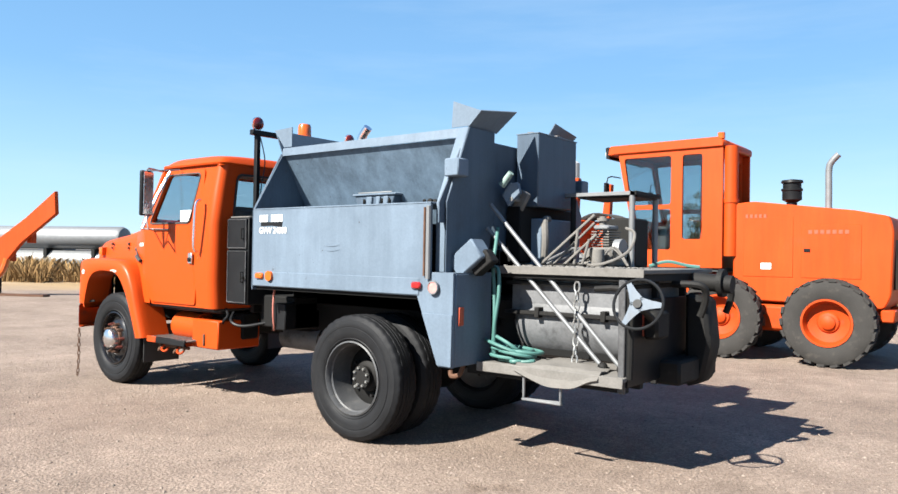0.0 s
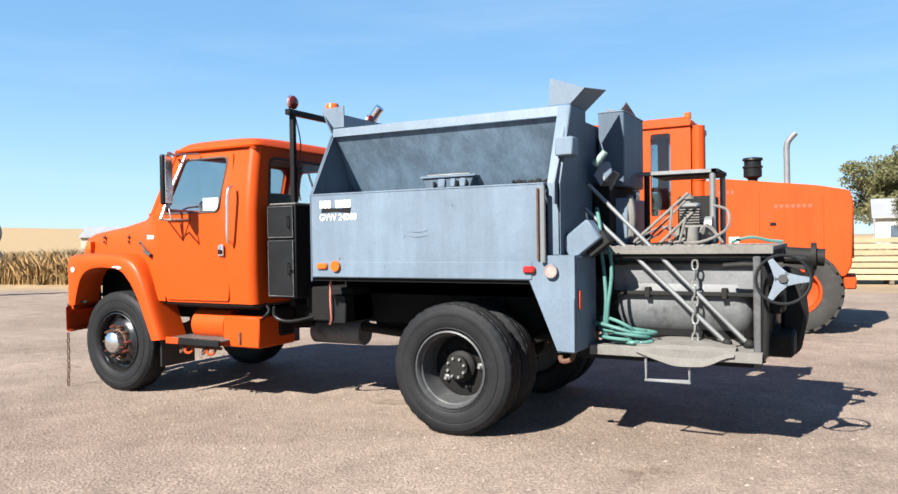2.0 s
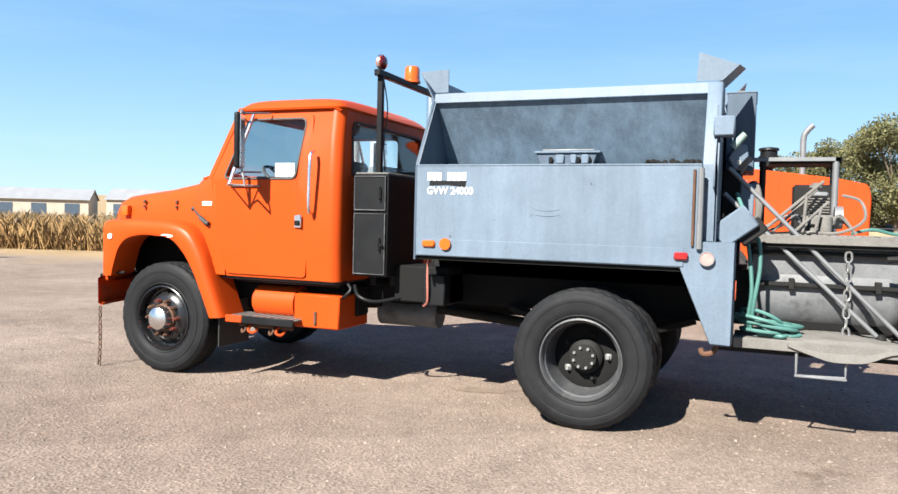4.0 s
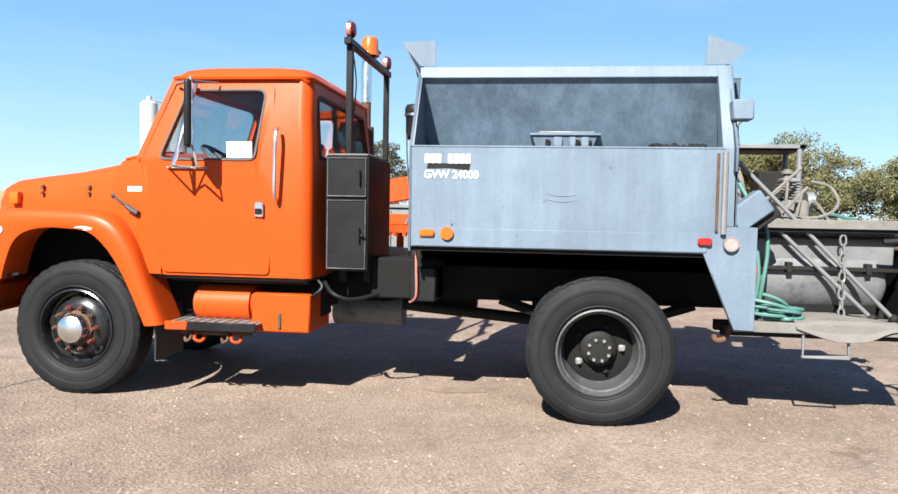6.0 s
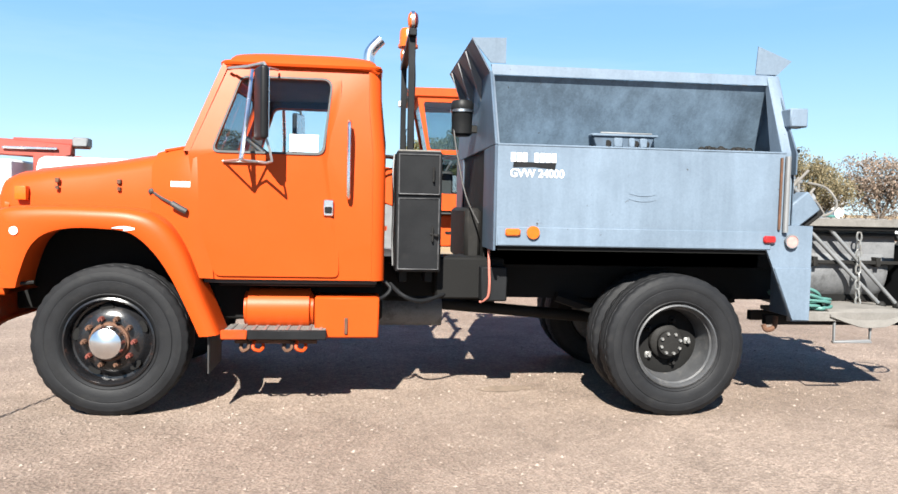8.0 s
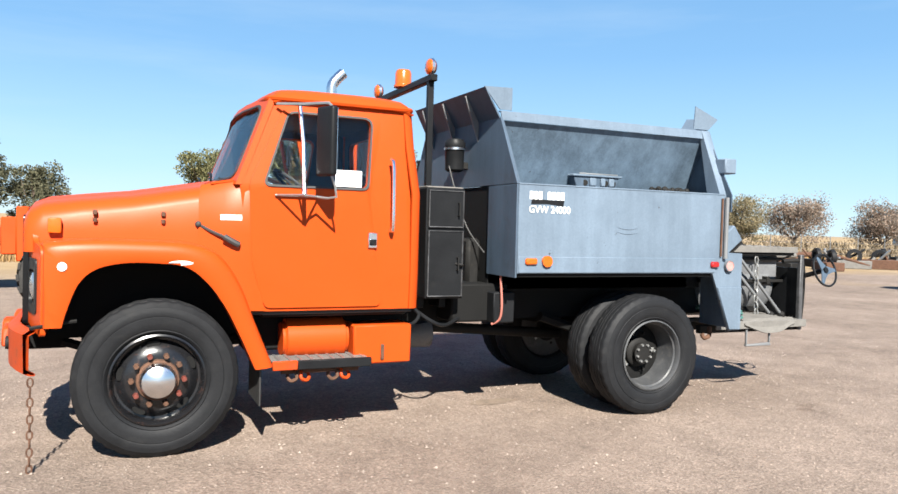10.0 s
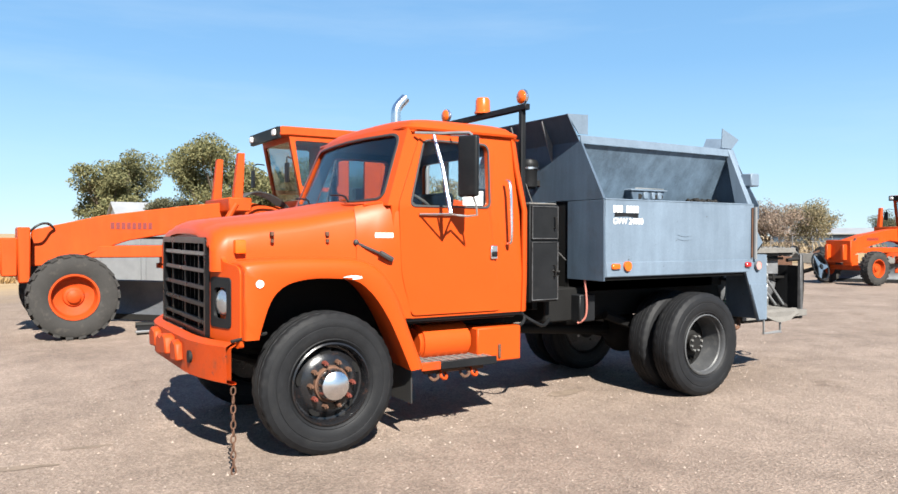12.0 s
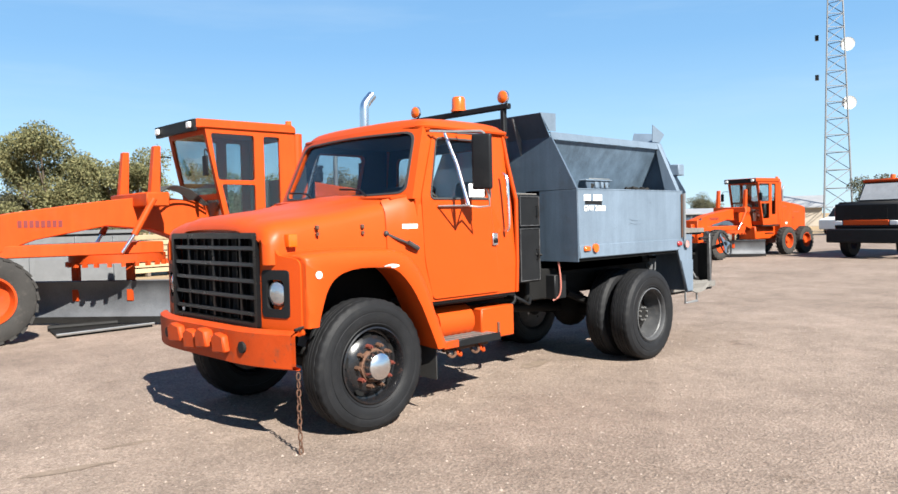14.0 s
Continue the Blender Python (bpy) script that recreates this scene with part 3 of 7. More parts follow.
tube_part("hydraulic_hose", BLACK, truck, [(-2.2, 0.3, 0.98), (-2.1, 0.28, 0.9), (-2.15, 0.26, 0.83), (-2.25, 0.34, 0.78)], 0.014)


# ---- cab ----
def cab_y(z, near=True):
    """The cab's side leans inwards above the window line."""
    y = 0.115 + max(0.0, z - 1.84) * 0.20 + max(0.0, 1.25 - z) * 0.05
    return y if near else mirror_y(y)


def side_place(off, near):
    def place(u, v, w):
        y = cab_y(v, True) + off + w
        return (u, y if near else mirror_y(y), v)
    return place


cab_outline = rounded([(-3.36, 0.96), (-2.20, 0.96), (-2.20, 1.2), (-2.24, 2.48), (-3.27, 2.48), (-3.52, 1.86), (-3.47, 1.5)], [0.04, 0.05, 0.05, 0.08, 0.06, 0.05, 0.05])
window_outline = rounded([(-3.345, 1.86), (-2.60, 1.86), (-2.545, 2.385), (-3.165, 2.385)], [0.05, 0.05, 0.07, 0.05], 5)
door_outline = rounded([(-3.33, 0.985), (-2.475, 0.985), (-2.475, 2.43), (-3.20, 2.43), (-3.455, 1.86), (-3.43, 1.30)], [0.04, 0.04, 0.06, 0.05, 0.05, 0.1])
cab = None
for near in (True, False):
    bm = B()
    add_plate(bm, cab_outline, [window_outline], 0.03, side_place(0.02, near))
    side_panel = part("cab_side", bm, ORANGE, truck, "glossy orange cab side")
    bm = B()
    add_plate(bm, door_outline, [window_outline], 0.018, side_place(0.004, near))
    door = part("door", bm, ORANGE, truck, "orange cab door with its window closed")
    bm = B()
    add_plate(bm, window_outline, [], 0.006, side_place(0.03, near))
    part("window_pane", bm, GLASS, door, "clear door window", shadow=False)
    seal = rounded([(-3.365, 1.845), (-2.585, 1.845), (-2.53, 2.40), (-3.175, 2.40)], [0.06, 0.06, 0.08, 0.06], 5)
    bm = B()
    add_plate(bm, seal, [window_outline], 0.012, side_place(-0.003, near))
    part("window_seal", bm, INTERIOR, door, "black rubber window seal")
    y = cab_y(1.8)
    for bits in ([(-2.41, y, 1.55), (-2.41, y - 0.05, 1.58), (-2.41, y - 0.05, 1.80), (-2.41, y - 0.035, 2.04), (-2.41, y + 0.02, 2.09)],):
        tube_part("grab_handle", CHROME, truck, [(a, b if near else mirror_y(b), c) for a, b, c in bits], 0.014, label="chrome grab handle")
    bm = B()
    y0 = 0.115
    add_box(bm, -2.585, -2.515, *sorted((y0 - 0.008 if near else mirror_y(y0 - 0.008), y0 + 0.01 if near else mirror_y(y0 + 0.01))), 1.42, 1.535, 0.006)
    latch = part("door_latch", bm, CHROME, door, "chrome push-button door latch")
    bm = B()
    add_box(bm, -2.575, -2.525, *sorted((y0 - 0.022 if near else mirror_y(y0 - 0.022), y0 if near else mirror_y(y0))), 1.44, 1.485, 0.006)
    part("push_button", bm, BLACK, latch)
    # dark lining inside
    liner = rounded([(-3.33, 1.0), (-2.23, 1.0), (-2.25, 2.46), (-3.24, 2.46), (-3.48, 1.85), (-3.42, 1.4)], 0.04)
    bm = B()
    add_plate(bm, liner, [seal], 0.015, side_place(0.052, near))
    part("door_lining", bm, INTERIOR, door)
    # side lower sill
    bm = B()
    ys = sorted((0.27 if near else mirror_y(0.27), 0.35 if near else mirror_y(0.35)))
    add_box(bm, -3.33, -2.21, *ys, 0.90, 0.97, 0.01)
    part("sill", bm, BLACK, truck)

# rear wall with rounded corners and a window
bm = B()
rows = []
for i in range(9):
    a = math.pi / 2 * i / 8
    dx, dy = 0.09 * math.sin(a), 0.09 * (1 - math.cos(a))
    rows.append([(-2.24 + dx + (-0.04 if z > 2 else 0) * (z - 0.96) / 1.52, cab_y(z) + 0.004 + dy, z) for z in (0.96, 1.25, 1.84, 2.2, 2.48)])
add_loft(bm, rows)
thicken(bm, 0.02)
part("cab_corner", bm, ORANGE, truck)
bm = B()
add_loft(bm, [[(x, mirror_y(y), z) for x, y, z in row] for row in rows])
thicken(bm, 0.02)
part("cab_corner", bm, ORANGE, truck)
bm = B()


def rear_place(u, v, w):
    lean = max(0.0, v - 1.84) * 0.20
    y = CY + (u - CY) * (0.955 - lean) / 0.955
    return (-2.16 - w - (0.04 if v > 2 else 0) * (v - 0.96) / 1.52, y, v)


rear_hole = rounded([(0.36, 1.90), (1.96, 1.90), (1.96, 2.36), (0.36, 2.36)], 0.07, 5)
add_plate(bm, [(0.2, 0.96), (2.12, 0.96), (2.12, 1.84), (2.12, 2.48), (0.2, 2.48), (0.2, 1.84)], [rear_hole], 0.03, rear_place)
rear_wall = part("cab_rear_wall", bm, ORANGE, truck)
bm = B()
add_plate(bm, rear_hole, [], 0.006, lambda u, v, w: rear_place(u, v, w + 0.012))
part("rear_window_pane", bm, GLASS, rear_wall, shadow=False)
bm = B()
add_plate(bm, rounded([(0.335, 1.875), (1.985, 1.875), (1.985, 2.385), (0.335, 2.385)], 0.08, 5), [rear_hole], 0.02, lambda u, v, w: rear_place(u, v, w - 0.01))
part("rear_window_seal", bm, INTERIOR, rear_wall)

# roof: a shallow pressed cap with rounded rim
bm = B()
nx, ny = 18, 24
rows = []
for i in range(nx + 1):
    u = -1 + 2 * i / nx
    row = []
    for j in range(ny + 1):
        w = -1 + 2 * j / ny
        su, sw = math.copysign(abs(u) ** 0.6, u), math.copysign(abs(w) ** 0.6, w)
        edge = max(abs(u), abs(w))
        crown = 2.60 - 0.035 * (abs(su) ** 4 + abs(sw) ** 4) - (0.075 * max(0.0, (edge - 0.78) / 0.22) ** 2.2)
        row.append((-2.785 + su * 0.585 + 0.02 * (1 - u) + 0.05 * sw * sw * max(0.0, -u), CY + sw * 0.93, crown))
    rows.append(row)
add_loft(bm, rows)
thicken(bm, 0.02)
part("roof", bm, ORANGE, truck, "rounded orange cab roof", angle=60)
bm = B()
rim = rounded([(-3.31, 0.235), (-2.20, 0.235), (-2.20, mirror_y(0.235)), (-3.31, mirror_y(0.235)), (-3.375, CY)], 0.09, 5)
add_tube(bm, [(x, y, 2.487) for x, y in rim + rim[:1]], 0.018, 6, 0)
part("drip_rail", bm, ORANGE, truck)

box_part("roof_lining", INTERIOR, truck, -3.26, -2.22, 0.27, mirror_y(0.27), 2.455, 2.475, 0.0)
bm = B()
add_plate(bm, [(0.22, 0.97), (2.10, 0.97), (2.10, 1.84), (2.10, 2.46), (0.22, 2.46), (0.22, 1.84)], [rear_hole], 0.012, lambda u, v, w: rear_place(u, v, w + 0.032))
part("rear_lining", bm, INTERIOR, rear_wall)
# windscreen frame and pane
def screen_place(u, v, w):
    """u across, v from 0 at the cowl to 1 at the roof."""
    bow = 0.09 * ((u - CY) / 1.02) ** 2
    half = 1.025 - 0.12 * v
    return (-3.64 + 0.25 * v + bow + w, CY + (u - CY) * half / 1.025, 1.85 + 0.65 * v)


hole = rounded([(0.235, 0.10), (0.8, 0.085), (CY, 0.08), (1.52, 0.085), (2.085, 0.10), (2.085, 0.90), (1.52, 0.91), (CY, 0.915), (0.8, 0.91), (0.235, 0.90)], [0.10, 0.02, 0.02, 0.02, 0.10, 0.14, 0.02, 0.02, 0.02, 0.14], 6)
bm = B()
add_plate(bm, [(0.135, 0.0), (0.4, 0.0), (0.8, 0.0), (CY, 0.0), (1.52, 0.0), (1.92, 0.0), (2.185, 0.0), (2.185, 0.5), (2.185, 1.0), (1.92, 1.0), (1.52, 1.0), (CY, 1.0), (0.8, 1.0), (0.4, 1.0), (0.135, 1.0), (0.135, 0.5)], [hole], 0.045, screen_place)
screen = part("windscreen_frame", bm, ORANGE, truck)
bm = B()
add_plate(bm, hole, [], 0.006, lambda u, v, w: screen_place(u, v, w + 0.02))
part("windscreen_pane", bm, GLASS_DARK, screen, "tinted windscreen", shadow=False)
bm = B()
seal = rounded([(0.21, 0.075), (0.8, 0.06), (CY, 0.055), (1.52, 0.06), (2.11, 0.075), (2.11, 0.925), (1.52, 0.935), (CY, 0.94), (0.8, 0.935), (0.21, 0.925)], [0.12, 0.02, 0.02, 0.02, 0.12, 0.15, 0.02, 0.02, 0.02, 0.15], 6)
add_plate(bm, seal, [hole], 0.02, lambda u, v, w: screen_place(u, v, w - 0.006))
part("windscreen_seal", bm, INTERIOR, screen)
for y in (0.62, 1.45):
    tube_part("wiper", BLACK, truck, [(-3.66, y, 1.89), (-3.645, y + 0.12, 1.945), (-3.63, y + 0.42, 1.965)], 0.009, 3, 6)
# floor, dash, seats, wheel
box_part("cab_floor", INTERIOR, truck, -3.42, -2.2, 0.18, 2.14, 0.93, 0.96, 0.005)
bm = B()
add_prism(bm, [(-3.50, 1.45), (-3.22, 1.45), (-3.16, 1.72), (-3.28, 1.83), (-3.50, 1.83)], "xz", 0.19, 2.13, 0.02)
part("dashboard", bm, INTERIOR, truck)
for y0, y1 in ((0.32, 0.85), (1.20, 2.0)):
    bm = B()
    add_box(bm, -2.85, -2.38, y0, y1, 1.25, 1.42, 0.05, 2)
    add_prism(bm, [(-2.45, 1.35), (-2.32, 1.35), (-2.24, 2.02), (-2.34, 2.05)], "xz", y0, y1, 0.03)
    part("seat", bm, SEAT, truck, "grey bench seat")
bm = B()
add_rev(bm, [(0.21 + 0.014 * math.cos(a), 0.014 * math.sin(a)) for a in np.linspace(0, 2 * math.pi, 9)[:-1]], (0, 0, 0), 32, "z", True)
add_cyl(bm, (-0.21, 0, 0), (0.21, 0, 0), 0.011, seg=6)
add_cyl(bm, (0, 0, 0.01), (0, 0, -0.42), 0.03, seg=10)
bmesh.ops.transform(bm, matrix=pose(-3.03, 0.58, 1.86, 0, 38, 0), verts=bm.verts[:])
part("steering_wheel", bm, INTERIOR, truck)
bm = B()
add_box(bm, -2.83, -2.63, 0.168, 0.172, 1.87, 1.99)
part("paper_notice", bm, PAPER, truck, "white paper notice in the door window")

# mirrors
for near in (True, False):
    f = (lambda p: p) if near else (lambda p: (p[0], mirror_y(p[1]), p[2]))
    mir = new("mirror")
    mir.parent = truck
    mir["label"] = "west-coast mirror on chrome brackets"
    bm = B()
    add_box(bm, -0.026, 0.026, -0.09, 0.09, -0.24, 0.24, 0.024, 3)
    c = f((-2.985, -0.145, 2.16))
    bmesh.ops.transform(bm, matrix=Matrix.Translation(c) @ Matrix.Rotation(radians(24 if near else -24), 4, "Z"), verts=bm.verts[:])
    part("mirror_head", bm, BLACK, mir, "black mirror head")
    bm = B()
    add_box(bm, 0.028, 0.032, -0.078, 0.078, -0.225, 0.225)
    bmesh.ops.transform(bm, matrix=Matrix.Translation(c) @ Matrix.Rotation(radians(24 if near else -24), 4, "Z"), verts=bm.verts[:])
    part("mirror_glass", bm, CHROME, mir)
    tube_part("mirror_tube", CHROME, mir, [f(p) for p in ((-3.095, 0.20, 2.43), (-3.10, 0.05, 2.15), (-3.12, -0.10, 1.79))], 0.016, 0, 8, "chrome mirror tube")
    tube_part("mirror_loop", STEEL, mir, [f(p) for p in ((-3.12, -0.11, 1.785), (-3.015, -0.02, 1.78), (-2.91, -0.155, 1.78), (-2.95, -0.155, 1.93))], 0.009, 2, 6)
    tube_part("mirror_arm", STEEL, mir, [f(p) for p in ((-3.26, 0.215, 2.44), (-3.10, 0.05, 2.43), (-2.97, -0.13, 2.425), (-2.965, -0.15, 2.39))], 0.011, 2, 6)
    for a, b in (((-3.28, 0.105, 1.785), (-2.95, 0.105, 1.785)), ((-3.27, 0.112, 1.785), (-3.12, -0.12, 1.785)), ((-2.97, 0.112, 1.785), (-3.12, -0.12, 1.785)), ((-3.11, 0.112, 1.785), (-3.12, -0.12, 1.785)), ((-2.965, -0.13, 2.40), (-2.92, 0.21, 2.44))):
        bm = B()
        add_cyl(bm, f(a), f(b), 0.008, seg=6)
        part("bracket_rod", bm, STEEL, mir)

# ---- bonnet, fenders and nose ----
bonnet_rows = []
for x, zt, ys in ((-4.845, 1.58, 0.36), (-4.84, 1.615, 0.31), (-4.81, 1.655, 0.285), (-4.73, 1.69, 0.275), (-4.5, 1.72, 0.265), (-4.2, 1.755, 0.247), (-3.9, 1.81, 0.225), (-3.7, 1.845, 0.198), (-3.58, 1.865, 0.182), (-3.44, 1.87, 0.165)):
    half = [(ys, 1.36), (ys + 0.004, 1.50 if zt > 1.6 else zt - 0.05), (ys + 0.018, zt - 0.115 if zt > 1.6 else zt - 0.03), (ys + 0.05, zt - 0.05), (ys + 0.11, zt - 0.018), (ys + 0.20, zt), (0.58, zt + 0.008), (0.66, zt + 0.018), (0.74, zt + 0.036), (0.95, zt + 0.046), (CY, zt + 0.048)]
    bonnet_rows.append([(x, y, z) for y, z in half] + [(x, mirror_y(y), z) for y, z in half[-2::-1]])
bm = B()
add_loft(bm, bonnet_rows)
thicken(bm, 0.02)
bonnet = part("bonnet", bm, ORANGE, truck, "orange tilt bonnet with a raised middle", angle=50)
O = [(-4.775, 0.90), (-4.80, 1.15), (-4.79, 1.34), (-4.72, 1.425), (-4.5, 1.45), (-4.15, 1.45), (-3.85, 1.435), (-3.66, 1.36), (-3.52, 1.17), (-3.41, 0.9), (-3.28, 0.585)]
A = [(-4.60, 0.90), (-4.575, 1.0), (-4.51, 1.17), (-4.41, 1.265), (-4.25, 1.305), (-4.05, 1.305), (-3.87, 1.28), (-3.73, 1.17), (-3.61, 1.0), (-3.51, 0.8), (-3.41, 0.575)]
oc, ac = spline([(a, 0, b) for a, b in O], 6), spline([(a, 0, b) for a, b in A], 6)
for near in (True, False):
    rows = []
    for o, a in zip(oc, ac):
        d = (o - a)
        row = [(a.x, 0.30, a.z + 0.02), (a.x, 0.05, a.z), (a.x, 0.006, a.z), (a.x + d.x * 0.12, -0.002, a.z + d.z * 0.12), (a.x + d.x * 0.5, -0.004, a.z + d.z * 0.5), (a.x + d.x * 0.8, 0.008, a.z + d.z * 0.8), (a.x + d.x * 0.93, 0.028, a.z + d.z * 0.93), (o.x, 0.07, o.z), (a.x + d.x * 1.02, 0.13, a.z + d.z * 1.02), (a.x + d.x * 1.02, 0.34, a.z + d.z * 1.02)]
        # the corner turns back beside the headlight
        front = max(0.0, min(1.0, (-4.70 - o.x) / 0.05))
        for k, bx in ((5, -4.70), (6, -4.703), (7, -4.712), (8, -4.728), (9, -4.772)):
            x, y, z = row[k]
            row[k] = (x + front * (max(x, bx) - x), y, z)
        rows.append([(x, y if near else mirror_y(y), z) for x, y, z in row])
    bm = B()
    add_loft(bm, rows)
    thicken(bm, 0.012)
    fender = part("fender", bm, ORANGE, truck, "orange front fender with a flared wheel arch", angle=50)
    f = (lambda y: y) if near else mirror_y
    # inner panel that shuts the engine bay from the wheel, arch shade in its black
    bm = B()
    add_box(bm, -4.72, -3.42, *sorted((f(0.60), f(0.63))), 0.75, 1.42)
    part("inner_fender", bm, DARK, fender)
    cyl_part("reflector", WHITE, fender, (-4.60, f(-0.012), 1.283), (-4.60, f(0.02), 1.283), 0.028, label="round white reflector")
    bm = B()
    add_box(bm, -4.70, -4.62, *sorted((f(0.225), f(0.30))), 1.485, 1.585, 0.015, 2)
    marker = part("marker_lamp", bm, AMBER, fender, "amber turn marker lamp")
    for x in (-4.425, -4.005):
        bm = B()
        yb = 0.262 if x < -4.2 else 0.242
        add_box(bm, x - 0.014, x + 0.014, *sorted((f(yb - 0.02), f(yb + 0.01))), 1.61, 1.645, 0.005)
        add_cyl(bm, (x, f(yb - 0.012), 1.59), (x, f(yb - 0.012), 1.565), 0.014, seg=8)
        part("bonnet_clip", bm, RUST, bonnet)
    bm = B()
    add_tube(bm, [(-3.78, f(0.215), 1.565), (-3.70, f(0.17), 1.52), (-3.60, f(0.13), 1.475)], 0.011, 6)
    add_ball(bm, (-3.78, f(0.21), 1.565), 0.024, seg=8)
    add_tube(bm, [(-3.62, f(0.12), 1.485), (-3.56, f(0.11), 1.45), (-3.52, f(0.11), 1.43)], 0.022, 8)
    part("bonnet_latch", bm, INTERIOR, fender, "black rubber bonnet latch")
    # flap behind the wheel
    bm = B()
    add_box(bm, -3.37, -3.355, *sorted((f(0.08), f(0.52))), 0.30, 0.72, 0.004)
    part("mud_flap", bm, INTERIOR, fender, "black rubber mud flap")
# cowl strip between bonnet and door
for near in (True, False):
    bm = B()
    f = (lambda y: y) if near else mirror_y
    add_loft(bm, [[(-3.78, f(0.196), 1.32), (-3.78, f(0.203), 1.55), (-3.78, f(0.216), 1.74), (-3.76, f(0.30), 1.84)], [(-3.62, f(0.152), 1.12), (-3.62, f(0.160), 1.5), (-3.62, f(0.170), 1.78), (-3.64, f(0.24), 1.868)], [(-3.47, f(0.122), 0.97), (-3.46, f(0.12), 1.5), (-3.46, f(0.13), 1.80), (-3.50, f(0.19), 1.88)], [(-3.34, f(0.13), 0.965), (-3.38, f(0.13), 1.5), (-3.40, f(0.135), 1.8), (-3.44, f(0.18), 1.88)]])
    thicken(bm, 0.015)
    part("cowl_side", bm, ORANGE, truck, angle=60)
bm = B()
add_loft(bm, [[(-3.70, y, 1.86 + 0.02 * (1 - abs(y - CY))) for y in np.linspace(0.24, 2.08, 9)], [(-3.56, y, 1.885 + 0.02 * (1 - abs(y - CY))) for y in np.linspace(0.2, 2.12, 9)]])
thicken(bm, 0.015)
part("cowl_top", bm, ORANGE, truck)
# nose panel with grille and lamps
bm = B()
grille_hole = rounded([(0.45, 0.885), (1.87, 0.885), (1.87, 1.59), (0.45, 1.59)], 0.03, 3)
lamp_holes = [rounded([(a, 0.98), (a + 0.24, 0.98), (a + 0.24, 1.31), (a, 1.31)], 0.03, 3) for a in (0.165, 1.915)]
nose_outline = rounded([(0.055, 0.84), (2.265, 0.84), (2.265, 1.40), (2.05, 1.43), (1.98, 1.63), (0.34, 1.63), (0.27, 1.43), (0.055, 1.40)], [0.03, 0.03, 0.06, 0.04, 0.06, 0.06, 0.04, 0.06])


def nose_bow(u):
    return 0.12 * max(0.0, (abs(u - CY) - 0.62) / 0.5) ** 1.3


def nose_place(u, v, w):
    return (-4.835 + nose_bow(u) + w, u, v)


add_plate(bm, nose_outline, [grille_hole, *lamp_holes], 0.03, nose_place)
nose = part("nose_panel", bm, ORANGE, truck, "orange nose panel")
grille = new("grille")
grille.parent = truck
grille["label"] = "black plastic grille of wide bars"
bm = B()
add_plate(bm, rounded([(0.44, 0.875), (1.88, 0.875), (1.88, 1.60), (0.44, 1.60)], 0.03, 3), [rounded([(0.48, 0.92), (1.84, 0.92), (1.84, 1.555), (0.48, 1.555)], 0.02, 2)], 0.06, lambda u, v, w: (-4.855 + w, u, v))
part("grille_frame", bm, GRILLE, grille)
for i in range(5):
    z = 0.965 + i * 0.125
    bm = B()
    add_prism(bm, [(-4.846, z), (-4.80, z - 0.010), (-4.785, z + 0.02), (-4.842, z + 0.034)], "xz", 0.48, 1.84, 0.004)
    part("grille_bar", bm, GRILLE, grille)
for y in (0.72, 1.16, 1.60):
    box_part("grille_post", GRILLE, grille, -4.832, -4.79, y - 0.016, y + 0.016, 0.92, 1.555, 0.004)
for i in range(10):
    y = 0.55 + i * 0.1355
    box_part("grille_fin", GRILLE, grille, -4.805, -4.775, y - 0.004, y + 0.004, 0.92, 1.555, 0.0)
box_part("radiator", GREASE, grille, -4.76, -4.72, 0.47, 1.85, 0.9, 1.57, 0.0)
for a in (0.165, 1.915):
    bm = B()
    add_plate(bm, rounded([(a - 0.012, 0.968), (a + 0.252, 0.968), (a + 0.252, 1.322), (a - 0.012, 1.322)], 0.035, 3), [rounded([(a + 0.035, 1.03), (a + 0.205, 1.03), (a + 0.205, 1.25), (a + 0.035, 1.25)], 0.05, 4)], 0.02, lambda u, v, w: nose_place(u, v, w - 0.008))
    bezel = part("headlight_bezel", bm, BLACK, truck, "black headlight surround")
    bm = B()
    add_box(bm, -4.745, -4.72, a + 0.02, a + 0.22, 1.0, 1.29, 0.0)
    part("bezel_back", bm, INTERIOR, bezel)
    bm = B()
    add_rev(bm, [(0.095, 0.03), (0.097, 0.0), (0.084, -0.02), (0.05, -0.032), (0.004, -0.037)], (0, 0, 0), 24, "x")
    bmesh.ops.transform(bm, matrix=pose(-4.765, a + 0.12, 1.145, 0, 0, 14 if a < 1 else -14), verts=bm.verts[:])
    part("headlight", bm, mat("lamp_glass", (0.40, 0.42, 0.44), 0.15, 0.85, vary=0.15, scale=40, bump=0.2), truck, "round glass headlight")
